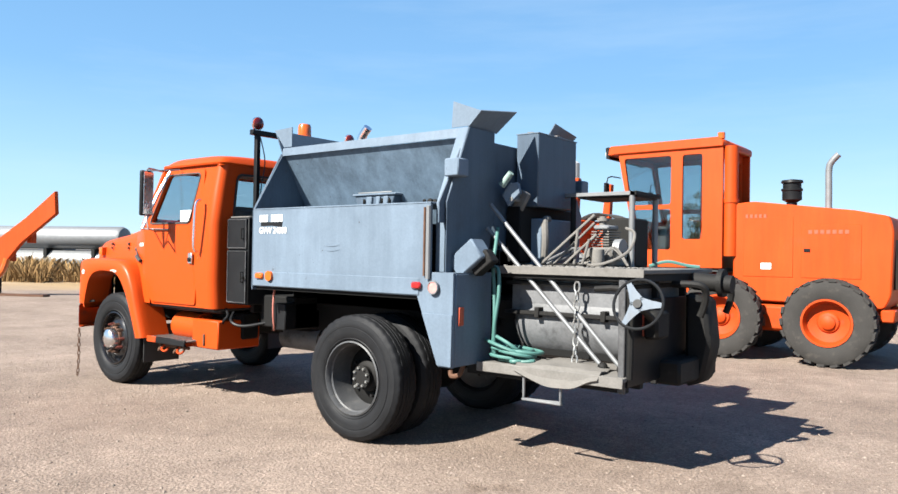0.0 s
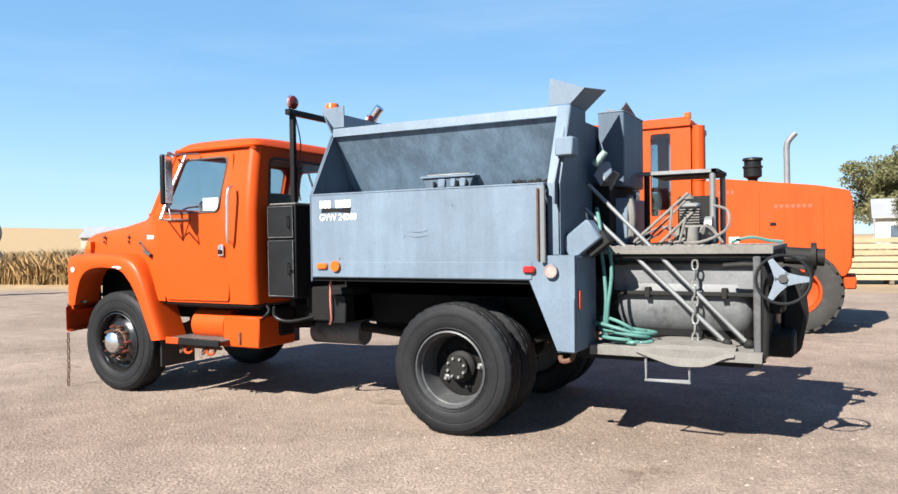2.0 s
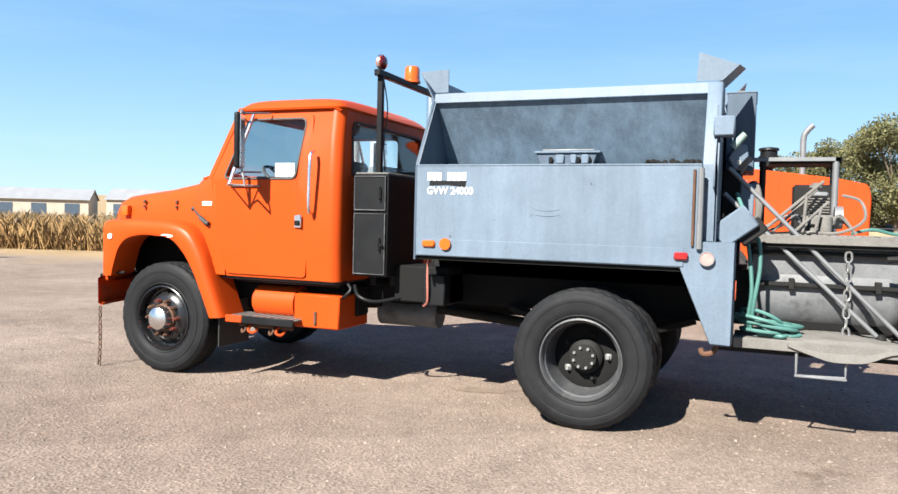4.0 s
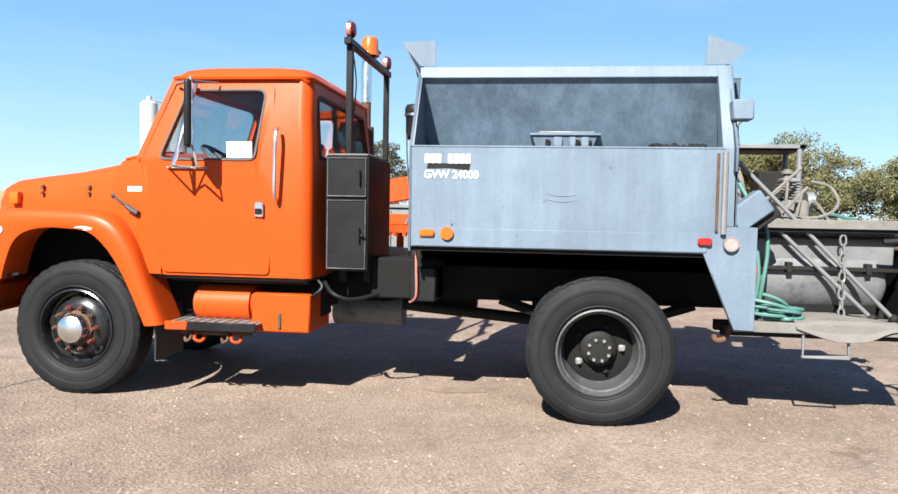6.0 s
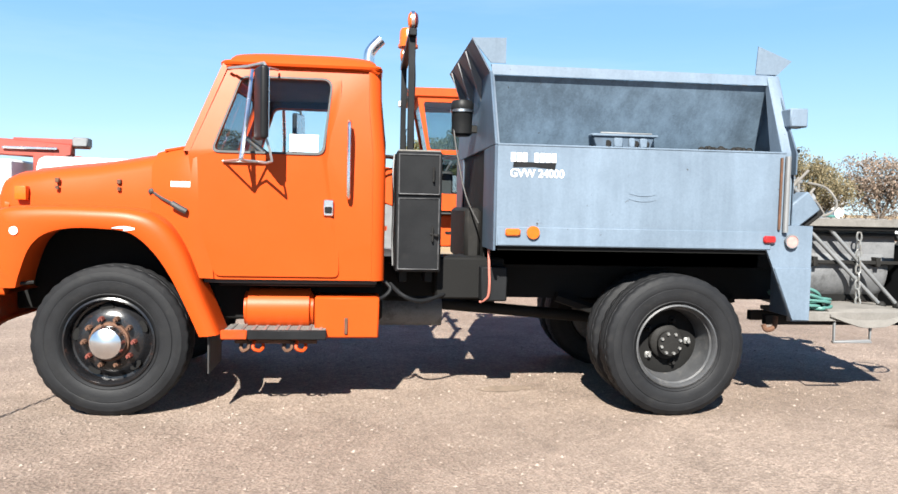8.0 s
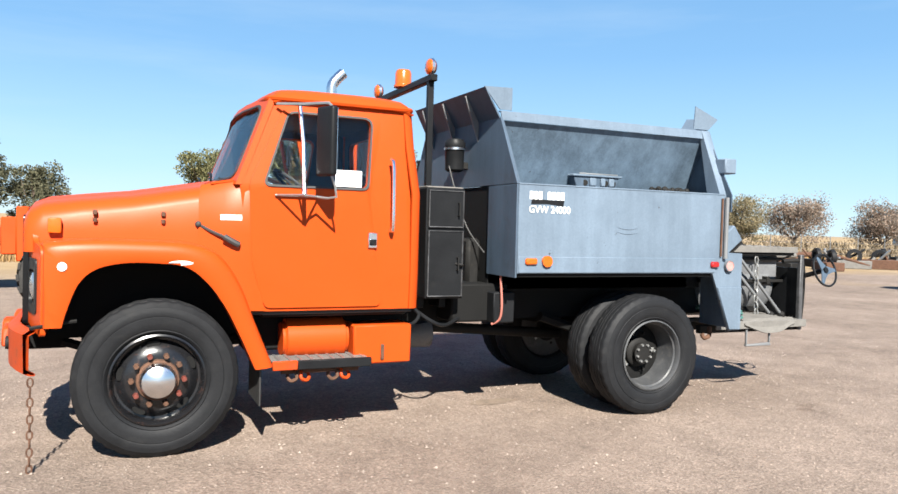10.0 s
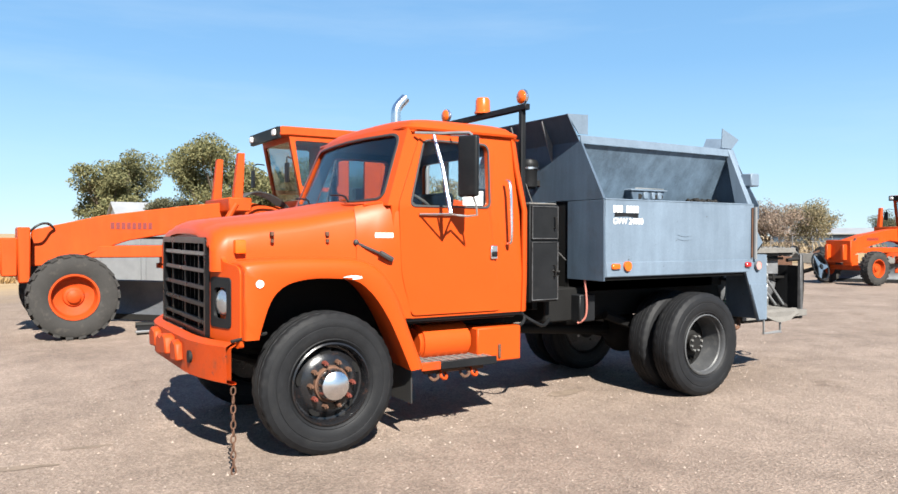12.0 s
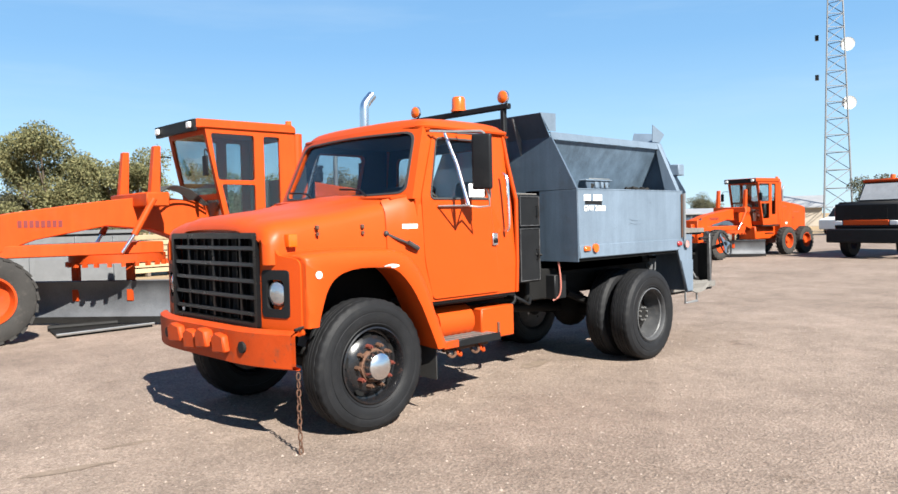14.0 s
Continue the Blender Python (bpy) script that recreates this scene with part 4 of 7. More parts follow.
# bumper
bm = B()
sec = [(0.0, 0.60), (-0.035, 0.615), (-0.04, 0.86), (0.0, 0.885), (0.03, 0.885), (0.03, 0.87), (-0.005, 0.85), (-0.005, 0.63), (0.03, 0.615), (0.03, 0.60)]
rows = []
for y in np.linspace(0.05, 2.27, 15):
    back = 0.14 * max(0.0, (abs(y - CY) - 0.5) / 0.61) ** 1.8
    rows.append([(-4.915 + back + dx, y, z) for dx, z in sec])
fs = add_loft(bm, rows, True)
bmesh.ops.recalc_face_normals(bm, faces=bm.faces[:])
bumper = part("bumper", bm, ORANGE_WORN, truck, "scuffed orange steel bumper")
for y, w_, d_, z_ in ((0.80, 0.11, 0.05, 0.0), (1.04, 0.10, 0.075, 0.02), (1.27, 0.12, 0.06, -0.01), (1.56, 0.13, 0.055, 0.015)):
    bm = B()
    add_prism(bm, [(y - w_, 0.69 + z_), (y + w_ * 0.8, 0.67 + z_), (y + w_, 0.79 + z_), (y + w_ * 0.4, 0.835 + z_), (y - w_ * 0.7, 0.815 + z_)], "yz", -4.945, -4.955 - d_, 0.012)
    part("tow_lug", bm, ORANGE_WORN, bumper)
for y in (0.52, 1.80):
    cyl_part("bumper_hole", GREASE, bumper, (-4.957, y, 0.745), (-4.93, y, 0.745), 0.045)
for y in (0.77, 1.55):
    box_part("bumper_bracket", DARK, bumper, -4.91, -4.6, y - 0.04, y + 0.04, 0.66, 0.82, 0.01)
bm = B()
add_tube(bm, [(-4.78, 0.055, 0.895), (-4.66, 0.06, 0.915), (-4.52, 0.10, 0.93)], 0.012, 6)
part("bumper_stay", bm, GREASE, bumper)


def chain(name, pts, parent, material, link_len=0.055, r=0.006):
    """Links along a line, each turned a quarter from the last."""
    line = spline(pts, 12)
    top = new(name)
    top.parent = parent
    gone, made, last = 0.0, 0, None
    for a, b in zip(line, line[1:]):
        gone += (b - a).length
        if gone < link_len * 0.78:
            continue
        gone = 0.0
        d = (b - a).normalized()
        bm = B()
        h, wd = link_len / 2, link_len * 0.28
        loop = [(math.copysign(abs(math.cos(t)) ** 0.7, math.cos(t)) * wd, 0, math.sin(t) * h) for t in np.linspace(0, 2 * math.pi, 13)]
        add_tube(bm, loop, r, 5, 0)
        bmesh.ops.transform(bm, matrix=Matrix.Translation(b) @ d.to_track_quat("Z", "Y").to_matrix().to_4x4() @ Matrix.Rotation(math.pi / 2 * (made % 2), 4, "Z"), verts=bm.verts[:])
        part("link", bm, material, top)
        made += 1
    return top


chain("tow_chain", [(-4.77, 0.04, 0.62), (-4.77, 0.04, 0.4), (-4.77, 0.04, 0.2), (-4.77, 0.03, 0.0)], truck, RUST)["label"] = "rusty chain hanging to the gravel"

# ---- step, tank and box below the door ----
bm = B()
add_cyl(bm, (-3.16, 0.42, 0.72), (-2.66, 0.42, 0.72), 0.155, seg=24)
bmesh.ops.bevel(bm, geom=[e for e in bm.edges if len(e.link_faces) == 2 and any(len(f.verts) > 4 for f in e.link_faces)], offset=0.03, segments=3, affect="EDGES")
part("air_reservoir", bm, ORANGE, truck, "orange painted air reservoir")
box_part("step_box", ORANGE, truck, -2.645, -2.18, 0.22, 0.75, 0.53, 0.83, 0.012, "orange steel box beside the step")
box_part("box_hasp", RUST, truck, -2.43, -2.405, 0.205, 0.225, 0.56, 0.68, 0.004)
cab_step = new("cab_step")
cab_step.parent = truck
cab_step["label"] = "worn orange cab step"
box_part("step_tread", DECK, cab_step, -3.27, -2.56, 0.085, 0.38, 0.585, 0.605, 0.006)
box_part("step_edge", BLACK, cab_step, -3.10, -2.55, 0.065, 0.09, 0.545, 0.612, 0.006)
box_part("step_edge", ORANGE_WORN, cab_step, -3.28, -3.10, 0.065, 0.09, 0.545, 0.612, 0.006)
for i in range(9):
    box_part("tread_bar", STEEL, cab_step, -3.23 + i * 0.078, -3.21 + i * 0.078, 0.10, 0.37, 0.605, 0.611, 0.0)
for x in (-3.08, -2.78):
    bm = B()
    add_box(bm, x - 0.028, x + 0.028, 0.16, 0.6, 0.515, 0.56, 0.008)
    part("step_bracket", bm, ORANGE_WORN, cab_step)
    for u in (-0.05, 0.055):
        bm = B()
        add_tube(bm, [(x + u, 0.20, 0.53), (x + u * 1.5, 0.16, 0.485), (x + u * 1.1, 0.13, 0.455), (x + u * 0.3, 0.12, 0.475), (x + u * 0.4, 0.15, 0.52)], 0.013, 6, 3)
        part("step_hook", bm, RUST if u < 0 else ORANGE_WORN, cab_step)
box_part("step_rail", RUST, cab_step, -3.2, -2.62, 0.16, 0.19, 0.50, 0.53, 0.006)
bm = B()
add_box(bm, -3.42, -2.15, 0.5, 0.72, 0.62, 0.9, 0.02)
part("cab_support", bm, DARK, truck)


# ---- marks lying on the painted panels ----
def skin_mark(name, material, parent, panels, x0, x1, z0, z1, label="", taper=0.0):
    """A thin plate that follows the road side of the given panels."""
    trees = [bvhtree.BVHTree.FromPolygons([v.co for v in o.data.vertices], [p.vertices for p in o.data.polygons]) for o in panels]
    bm = B()
    grid = []
    for i in range(7):
        u = i / 6
        mid, half = (z0 + z1) / 2, (z1 - z0) / 2 * (1 - taper * abs(2 * u - 1) ** 2)
        row = []
        for j in range(3):
            x, z = x0 + (x1 - x0) * u, mid + half * (j - 1)
            ys = [h[0].y for h in (t.ray_cast(Vector((x, -1, z)), Vector((0, 1, 0))) for t in trees) if h[0]]
            row.append(bm.verts.new((x, (min(ys) if ys else 0.2) - 0.003, z)))
        grid.append(row)
    for i in range(6):
        for j in range(2):
            bm.faces.new((grid[i][j], grid[i + 1][j], grid[i + 1][j + 1], grid[i][j + 1]))
    return part(name, bm, material, parent, label)


near_panels = [o for o in truck.children if o.name.split(".")[0] in ("bonnet", "fender", "cowl_side")]
skin_mark("badge", WHITE, bonnet, near_panels, -3.64, -3.50, 1.60, 1.638, "small white badge")
near_fender = [o for o in truck.children if o.name.split(".")[0] == "fender"][0]
skin_mark("paint_chip", WHITE, near_fender, near_panels, -3.98, -3.83, 1.292, 1.325, "chipped white patch over the wheel arch", 0.7)

# ---- black tool cabinet behind the cab ----
WORN_EDGE = mat("worn_black_edge", (0.06, 0.06, 0.062), 0.5, 0.3, vary=0.5, scale=12, bump=0.2, dirt=(0.01, 0.01, 0.01), dirt_amount=0.7)
cab_box = thing("tool_cabinet", Matrix.Identity(4), "black steel tool cabinet with two doors mounted behind the cab", "cabinet")
cab_box.parent = None
box_part("cabinet_body", BLACK, cab_box, -2.07, -1.735, 0.245, 1.02, 1.02, 1.90, 0.008, "black painted steel body")
for z0, z1 in ((1.035, 1.565), (1.585, 1.885)):
    d = box_part("cabinet_door", BLACK, cab_box, -2.055, -1.75, 0.23, 0.25, z0, z1, 0.006, "black steel door, shut")
    bm = B()
    add_tube(bm, [(-2.05, 0.228, z0 + 0.006), (-1.755, 0.228, z0 + 0.006), (-1.755, 0.228, z1 - 0.006), (-2.05, 0.228, z1 - 0.006), (-2.05, 0.228, z0 + 0.006)], 0.006, 5, 0)
    part("door_rim", bm, WORN_EDGE, d, "worn bare edge of the door")
    bm = B()
    zc = (z0 + z1) / 2
    add_tube(bm, [(-1.80, 0.232, zc + 0.05), (-1.80, 0.20, zc + 0.05), (-1.80, 0.20, zc - 0.05), (-1.80, 0.232, zc - 0.05)], 0.007, 6, 0)
    if z0 < 1.3:
        add_cyl(bm, (-1.81, 0.235, zc), (-1.76, 0.195, zc - 0.01), 0.012, seg=6)
    part("door_latch", bm, GREASE, d)
box_part("dust_lid", DECK, cab_box, -2.06, -1.745, 0.26, 1.0, 1.90, 1.914, 0.004, "dusty cabinet lid")
tube_part("loose_cable", WORN_EDGE, cab_box, [(-2.075, 0.60, 1.90), (-2.085, 0.55, 1.75), (-2.08, 0.5, 1.5), (-2.085, 0.46, 1.25), (-2.08, 0.42, 1.05)], 0.008, 5, 6)
for x in (-2.0, -1.8):
    box_part("cabinet_leg", BLACK, cab_box, x - 0.03, x + 0.03, 0.5, 0.9, 0.92, 1.03, 0.004)

# ---- light bar ----
DARK_RED = mat("dark_red_lens", (0.08, 0.0064, 0.008), 0.2, vary=0.1, scale=20, bump=0.05)
bar = thing("light_bar", Matrix.Identity(4), "black steel light bar with amber beacon standing behind the cab", "light bar")
for y in (0.50, 1.83):
    box_part("post", BLACK, bar, -1.985, -1.935, y - 0.025, y + 0.025, 1.03, 2.79, 0.005)
    box_part("base_plate", BLACK, bar, -2.04, -1.88, y - 0.06, y + 0.06, 1.015, 1.03, 0.0)
box_part("cross_bar", BLACK, bar, -1.99, -1.93, 0.42, 1.91, 2.775, 2.83, 0.006)
for y in (0.50, 1.83):
    bm = B()
    add_rev(bm, [(0.004, -0.04), (0.045, -0.034), (0.062, -0.02), (0.066, 0.0), (0.062, 0.02), (0.045, 0.034), (0.004, 0.04)], (-1.96, y, 2.90), 20, "x")
    lamp = part("round_lamp", bm, AMBER, bar, "round lamp, amber in front and red behind, in a chrome ring")
    bm = B()
    add_rev(bm, [(0.058, 0.006), (0.064, 0.02), (0.048, 0.037), (0.004, 0.045)], (-1.96, y, 2.90), 20, "x")
    part("rear_lens", bm, DARK_RED, lamp, "dark red rear lens")
    bm = B()
    add_rev(bm, [(0.060, -0.012), (0.072, -0.012), (0.072, 0.012), (0.060, 0.012)], (-1.96, y, 2.90), 20, "x", True)
    part("lamp_ring", bm, CHROME, lamp)
bm = B()
add_rev(bm, [(0.085, 2.83), (0.085, 2.85), (0.075, 2.855), (0.072, 2.96), (0.06, 2.985), (0.004, 2.99)], (-1.96, 1.14, 0), 24, "z")
part("beacon", bm, AMBER, bar, "amber rotating beacon")
tube_part("lamp_cable", INTERIOR, bar, [(-1.95, 0.53, 2.76), (-1.93, 0.58, 2.5), (-1.94, 0.54, 2.2), (-1.93, 0.56, 1.95)], 0.006, 4, 6)
# exhaust stack
stack = thing("exhaust_stack", Matrix.Identity(4), "upright truck exhaust pipe with a bent chrome tip", "exhaust pipe")
bm = B()
add_tube(bm, [(-2.29, 2.36, 1.0), (-2.29, 2.36, 2.0), (-2.29, 2.36, 2.62)], 0.05, 14, 2)
part("pipe", bm, RUST, stack)
bm = B()
add_tube(bm, [(-2.29, 2.36, 2.60), (-2.29, 2.36, 2.90), (-2.275, 2.36, 3.03), (-2.17, 2.36, 3.15)], 0.055, 14, 6)
part("chrome_tip", bm, CHROME, stack)
bm = B()
add_cyl(bm, (-2.29, 2.36, 1.25), (-2.29, 2.36, 2.35), 0.085, seg=20)
part("heat_shield", bm, RUST, stack, "perforated heat shield")
for i in range(14):
    for k in range(5):
        if k % 2 == i % 2:
            bm = B()
            a = -1.2 + k * 0.5 - math.pi / 2
            p = Vector((-2.29 + 0.084 * math.cos(a), 2.36 + 0.084 * math.sin(a), 1.32 + i * 0.065))
            add_cyl(bm, p, p + Vector((math.cos(a), math.sin(a), 0)) * 0.004, 0.012, seg=6)
            part("shield_hole", bm, GREASE, stack)

# ---- hopper body ----
hopper = thing("hopper_body", Matrix.Identity(4), "grey-blue steel hopper body with sloped sides, scuffed and streaked", "hopper")
X0, X1 = -1.365, 0.885
for near in (True, False):
    f = (lambda y: y) if near else mirror_y
    side = [(X0, 1.235), (0.675, 1.235), (0.895, 0.705), (1.03, 0.705), (1.03, 1.42), (0.80, 1.42), (0.80, 1.955), (X0, 1.955)]
    bm = B()
    add_prism(bm, side, "xz", f(0.02), f(0.05), 0.003)
    panel = part("side_panel", bm, GREY, hopper, "pale grey-blue side panel, streaked")
    box_part("top_ledge", GREY, panel, X0, 0.80, *sorted((f(0.02), f(0.60))), 1.945, 1.963, 0.003)
    box_part("lower_fold", GREY, panel, X0 + 0.01, 0.70, *sorted((f(0.012), f(0.02))), 1.24, 1.372, 0.004)
    bm = B()
    add_prism(bm, [(0.735, 1.105), (0.893, 0.715), (1.028, 0.712), (1.028, 1.105)], "xz", f(0.010), f(0.0195), 0.003)
    part("lower_skirt", bm, GREY, panel)
    # back of the box, below
    bm = B()
    add_box(bm, 1.0, 1.035, *sorted((f(0.05), f(0.52))), 0.71, 1.41, 0.004)
    part("rear_skirt", bm, GREY, hopper)
    bm = B()
    add_box(bm, 0.9, 1.03, *sorted((f(0.05), f(0.55))), 1.405, 1.42, 0.0)
    part("skirt_top", bm, GREY, hopper)
    # sloping hopper wall, wide lip and its hem
    bm = B()
    add_prism(bm, [(f(0.37), 2.50), (f(0.395), 2.50), (f(0.905), 1.60), (f(0.88), 1.60)], "yz", X0 + 0.012, X1 - 0.012)
    part("sloped_wall", bm, SLOPE, hopper, "sloping inner hopper wall, stained")
    bm = B()
    add_prism(bm, [(f(0.345), 2.50), (f(0.36), 2.50), (f(0.372), 2.565), (f(0.41), 2.570), (f(0.41), 2.580), (f(0.362), 2.578)], "yz", X0 - 0.005, X1 + 0.005)
    part("top_lip", bm, GREY, hopper, "folded grey top lip", 12)
    # triangle that closes each end of the slope, end-face shade in its darker grey
    for x in (X0, X1 - 0.012):
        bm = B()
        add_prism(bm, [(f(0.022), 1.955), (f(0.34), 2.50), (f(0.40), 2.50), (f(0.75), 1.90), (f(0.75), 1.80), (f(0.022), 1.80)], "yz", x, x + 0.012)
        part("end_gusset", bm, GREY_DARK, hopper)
    # corner wings and flaps, front and rear
    bm = B()
    add_prism(bm, [(X0 - 0.01, 2.59), (X0 + 0.105, 2.59), (X0 + 0.105, 2.78), (X0 - 0.16, 2.77)], "xz", f(0.375), f(0.385))
    part("front_wing", bm, GREY, hopper, "upright grey steel wing")
    bm = B()
    add_prism(bm, [(X1 - 0.17, 2.59), (X1 + 0.01, 2.59), (X1 + 0.125, 2.70), (X1 - 0.155, 2.805)], "xz", f(0.375), f(0.385))
    part("rear_wing", bm, GREY, hopper, "upright grey steel wing")
    bm = B()
    q = [Vector(p) for p in ((X1 - 0.005, f(0.38), 2.58), (X1 + 0.125, f(0.38), 2.70), (X1 + 0.16, f(0.84), 2.755), (X1 - 0.005, f(0.78), 2.58))]
    vs = [bm.verts.new(p) for p in q]
    bm.faces.new(vs)
    thicken(bm, 0.01)
    part("rear_flap", bm, GREY, hopper, "bent grey steel flap")
    # rear corner post with lamp box
    bm = B()
    add_prism(bm, [(f(0.09), 1.42), (f(0.14), 1.42), (f(0.40), 2.58), (f(0.36), 2.58), (f(0.09), 1.96)], "yz", 0.80, 0.90, 0.004)
    part("corner_post", bm, GREY, hopper)
    # rear plate turned from the sun: its shade is in the darker grey
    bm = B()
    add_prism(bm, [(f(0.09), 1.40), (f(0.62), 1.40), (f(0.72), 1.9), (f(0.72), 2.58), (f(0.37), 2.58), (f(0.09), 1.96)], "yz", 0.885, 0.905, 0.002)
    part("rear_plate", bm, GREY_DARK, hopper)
    box_part("lamp_box", GREY, hopper, 0.86, 1.0, *sorted((f(0.10), f(0.24))), 2.16, 2.30, 0.01)
    # lamps along the lower edge
    box_part("side_lamp", AMBER, panel, -1.30, -1.19, *sorted((f(-0.012), f(0.02))), 1.305, 1.36, 0.012, "oblong amber side lamp")
    cyl_part("round_side_lamp", AMBER, panel, (-1.10, f(-0.012), 1.335), (-1.10, f(0.015), 1.335), 0.046, seg=20, label="round amber side lamp")
    box_part("red_lamp", RED_LENS, panel, 0.635, 0.73, *sorted((f(-0.014), f(0.02))), 1.287, 1.342, 0.012, "oblong red side lamp")
    cyl_part("round_red_reflector", mat("faded_red_reflector", (0.496, 0.176, 0.16), 0.4, vary=0.2, scale=40), panel, (0.855, f(-0.008), 1.305), (0.855, f(0.015), 1.305), 0.042, seg=20)
    bm = B()
    add_rev(bm, [(0.042, -0.012), (0.052, -0.012), (0.052, 0.01), (0.042, 0.01)], (0.855, f(0.0), 1.305), 20, "y", True)
    part("reflector_ring", bm, GALV, panel)
    box_part("rear_marker", mat("rusty_red_marker", (0.336, 0.056, 0.024), 0.5, vary=0.3, scale=20), hopper, 1.035, 1.05, *sorted((f(0.08), f(0.14))), 1.02, 1.16, 0.004)
    # stake pipes beside the rear edge of the panel
    tube_part("stake_pipe", RUST, panel, [(0.755, f(0.008), 1.39), (0.755, f(0.008), 1.92)], 0.010, 0, label="rusty stake pipe")
    tube_part("stake_pipe", GALV, panel, [(0.80, f(0.0), 1.37), (0.80, f(0.0), 1.93)], 0.02, 0)
    # inner wheel housing, its black standing in for the shade under the hopper
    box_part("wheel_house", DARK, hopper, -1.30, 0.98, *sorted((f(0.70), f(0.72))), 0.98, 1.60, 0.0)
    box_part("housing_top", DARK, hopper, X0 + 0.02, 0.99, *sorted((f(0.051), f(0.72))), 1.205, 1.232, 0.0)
# faint welded mark and lettering on the road side
for z in (1.575, 1.615):
    tube_part("weld_mark", GREY, hopper, [(-0.40, 0.019, z + 0.015), (-0.33, 0.017, z), (-0.25, 0.017, z), (-0.19, 0.019, z + 0.012)], 0.002, 4, 5)
for i in range(8):
    if i != 3:
        box_part("stencil_mark", WHITE, hopper, -1.27 + i * 0.042, -1.238 + i * 0.042, 0.0165, 0.019, 1.835, 1.90, 0.0)
bm = B()
add_prism(bm, [(-1.255, 1.795), (-1.10, 1.80), (-0.95, 1.785), (-0.94, 1.835), (-1.05, 1.83), (-1.25, 1.84)], "xz", 0.0172, 0.0188)
part("paint_smear", bm, BLACK, hopper)
words("stencil_text", "GVW 24000", 0.082, pose(-1.275, 0.0165, 1.728, 90, 0, 0), WHITE, hopper, 0.93)
# front bulkhead and the forward cab shield, their shade put into a darker grey
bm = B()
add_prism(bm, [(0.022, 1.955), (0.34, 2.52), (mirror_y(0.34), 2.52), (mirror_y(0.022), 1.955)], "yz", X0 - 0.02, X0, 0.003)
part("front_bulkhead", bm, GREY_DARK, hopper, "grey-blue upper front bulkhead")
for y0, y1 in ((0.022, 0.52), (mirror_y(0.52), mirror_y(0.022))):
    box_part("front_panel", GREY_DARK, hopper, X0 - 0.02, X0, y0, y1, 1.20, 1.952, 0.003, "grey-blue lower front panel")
# dark sheet that stands in for the shade in the open bay
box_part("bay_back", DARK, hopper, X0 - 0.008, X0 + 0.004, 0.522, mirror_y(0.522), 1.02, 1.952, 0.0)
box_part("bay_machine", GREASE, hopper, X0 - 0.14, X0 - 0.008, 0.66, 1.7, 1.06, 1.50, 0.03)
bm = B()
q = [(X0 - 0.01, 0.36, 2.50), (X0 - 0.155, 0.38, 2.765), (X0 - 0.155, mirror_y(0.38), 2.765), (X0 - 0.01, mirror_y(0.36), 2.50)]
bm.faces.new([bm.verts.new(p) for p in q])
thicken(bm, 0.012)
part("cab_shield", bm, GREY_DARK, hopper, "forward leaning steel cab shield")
for y in (0.75, 1.25, 1.75):
    bm = B()
    add_prism(bm, [(X0 - 0.02, 2.35), (X0 - 0.16, 2.74), (X0 - 0.135, 2.75), (X0 - 0.01, 2.5)], "xz", y, y + 0.02)
    part("shield_rib", bm, GALV, hopper)
bm = B()
add_prism(bm, [(0.88, 1.61), (1.44, 1.61), (1.44, 1.59), (0.88, 1.59)], "yz", X0, X1)
part("hopper_floor", bm, GREASE, hopper)
bm = B()
add_prism(bm, [(0.40, 2.5), (mirror_y(0.40), 2.5), (1.45, 1.6), (0.87, 1.6)], "yz", X1 - 0.02, X1, 0.0)
part("rear_bulkhead", bm, GREY_DARK, hopper)
box_part("sub_frame", DARK, hopper, X0, 1.2, 0.70, 1.62, 1.04, 1.20, 0.01)
# hatch box set in the road-side slope
bm = B()
add_prism(bm, [(-0.48, 1.955), (-0.07, 1.955), (-0.025, 2.085), (-0.525, 2.085)], "xz", 0.52, 0.82, 0.006)
part("hatch_box", bm, GREY_DARK, hopper, "grey steel hatch box, wider at its top")
box_part("hatch_lid", GREY, hopper, -0.54, 0.0, 0.50, 0.84, 2.085, 2.105, 0.006)
for x, w_ in ((-0.36, 0.07), (-0.24, 0.05), (-0.15, 0.06)):
    box_part("hatch_hinge", GREY, hopper, x, x + w_, 0.495, 0.522, 2.0, 2.075, 0.008)
box_part("hatch_handle", STEEL, hopper, -0.47, -0.05, 0.505, 0.52, 2.105, 2.118, 0.004)
for x0, n_ in ((0.38, 16),):
    bm = B()
    for i in range(n_ * 3):
        add_ball(bm, (random.uniform(0.36, 0.78), random.uniform(0.45, 0.62), 1.965 + random.uniform(0, 0.05)), random.uniform(0.012, 0.03), seg=6)
    tagged(part("asphalt_crumbs", bm, GREASE), "black asphalt crumbs heaped on the hopper ledge", "debris", kind="stuff")

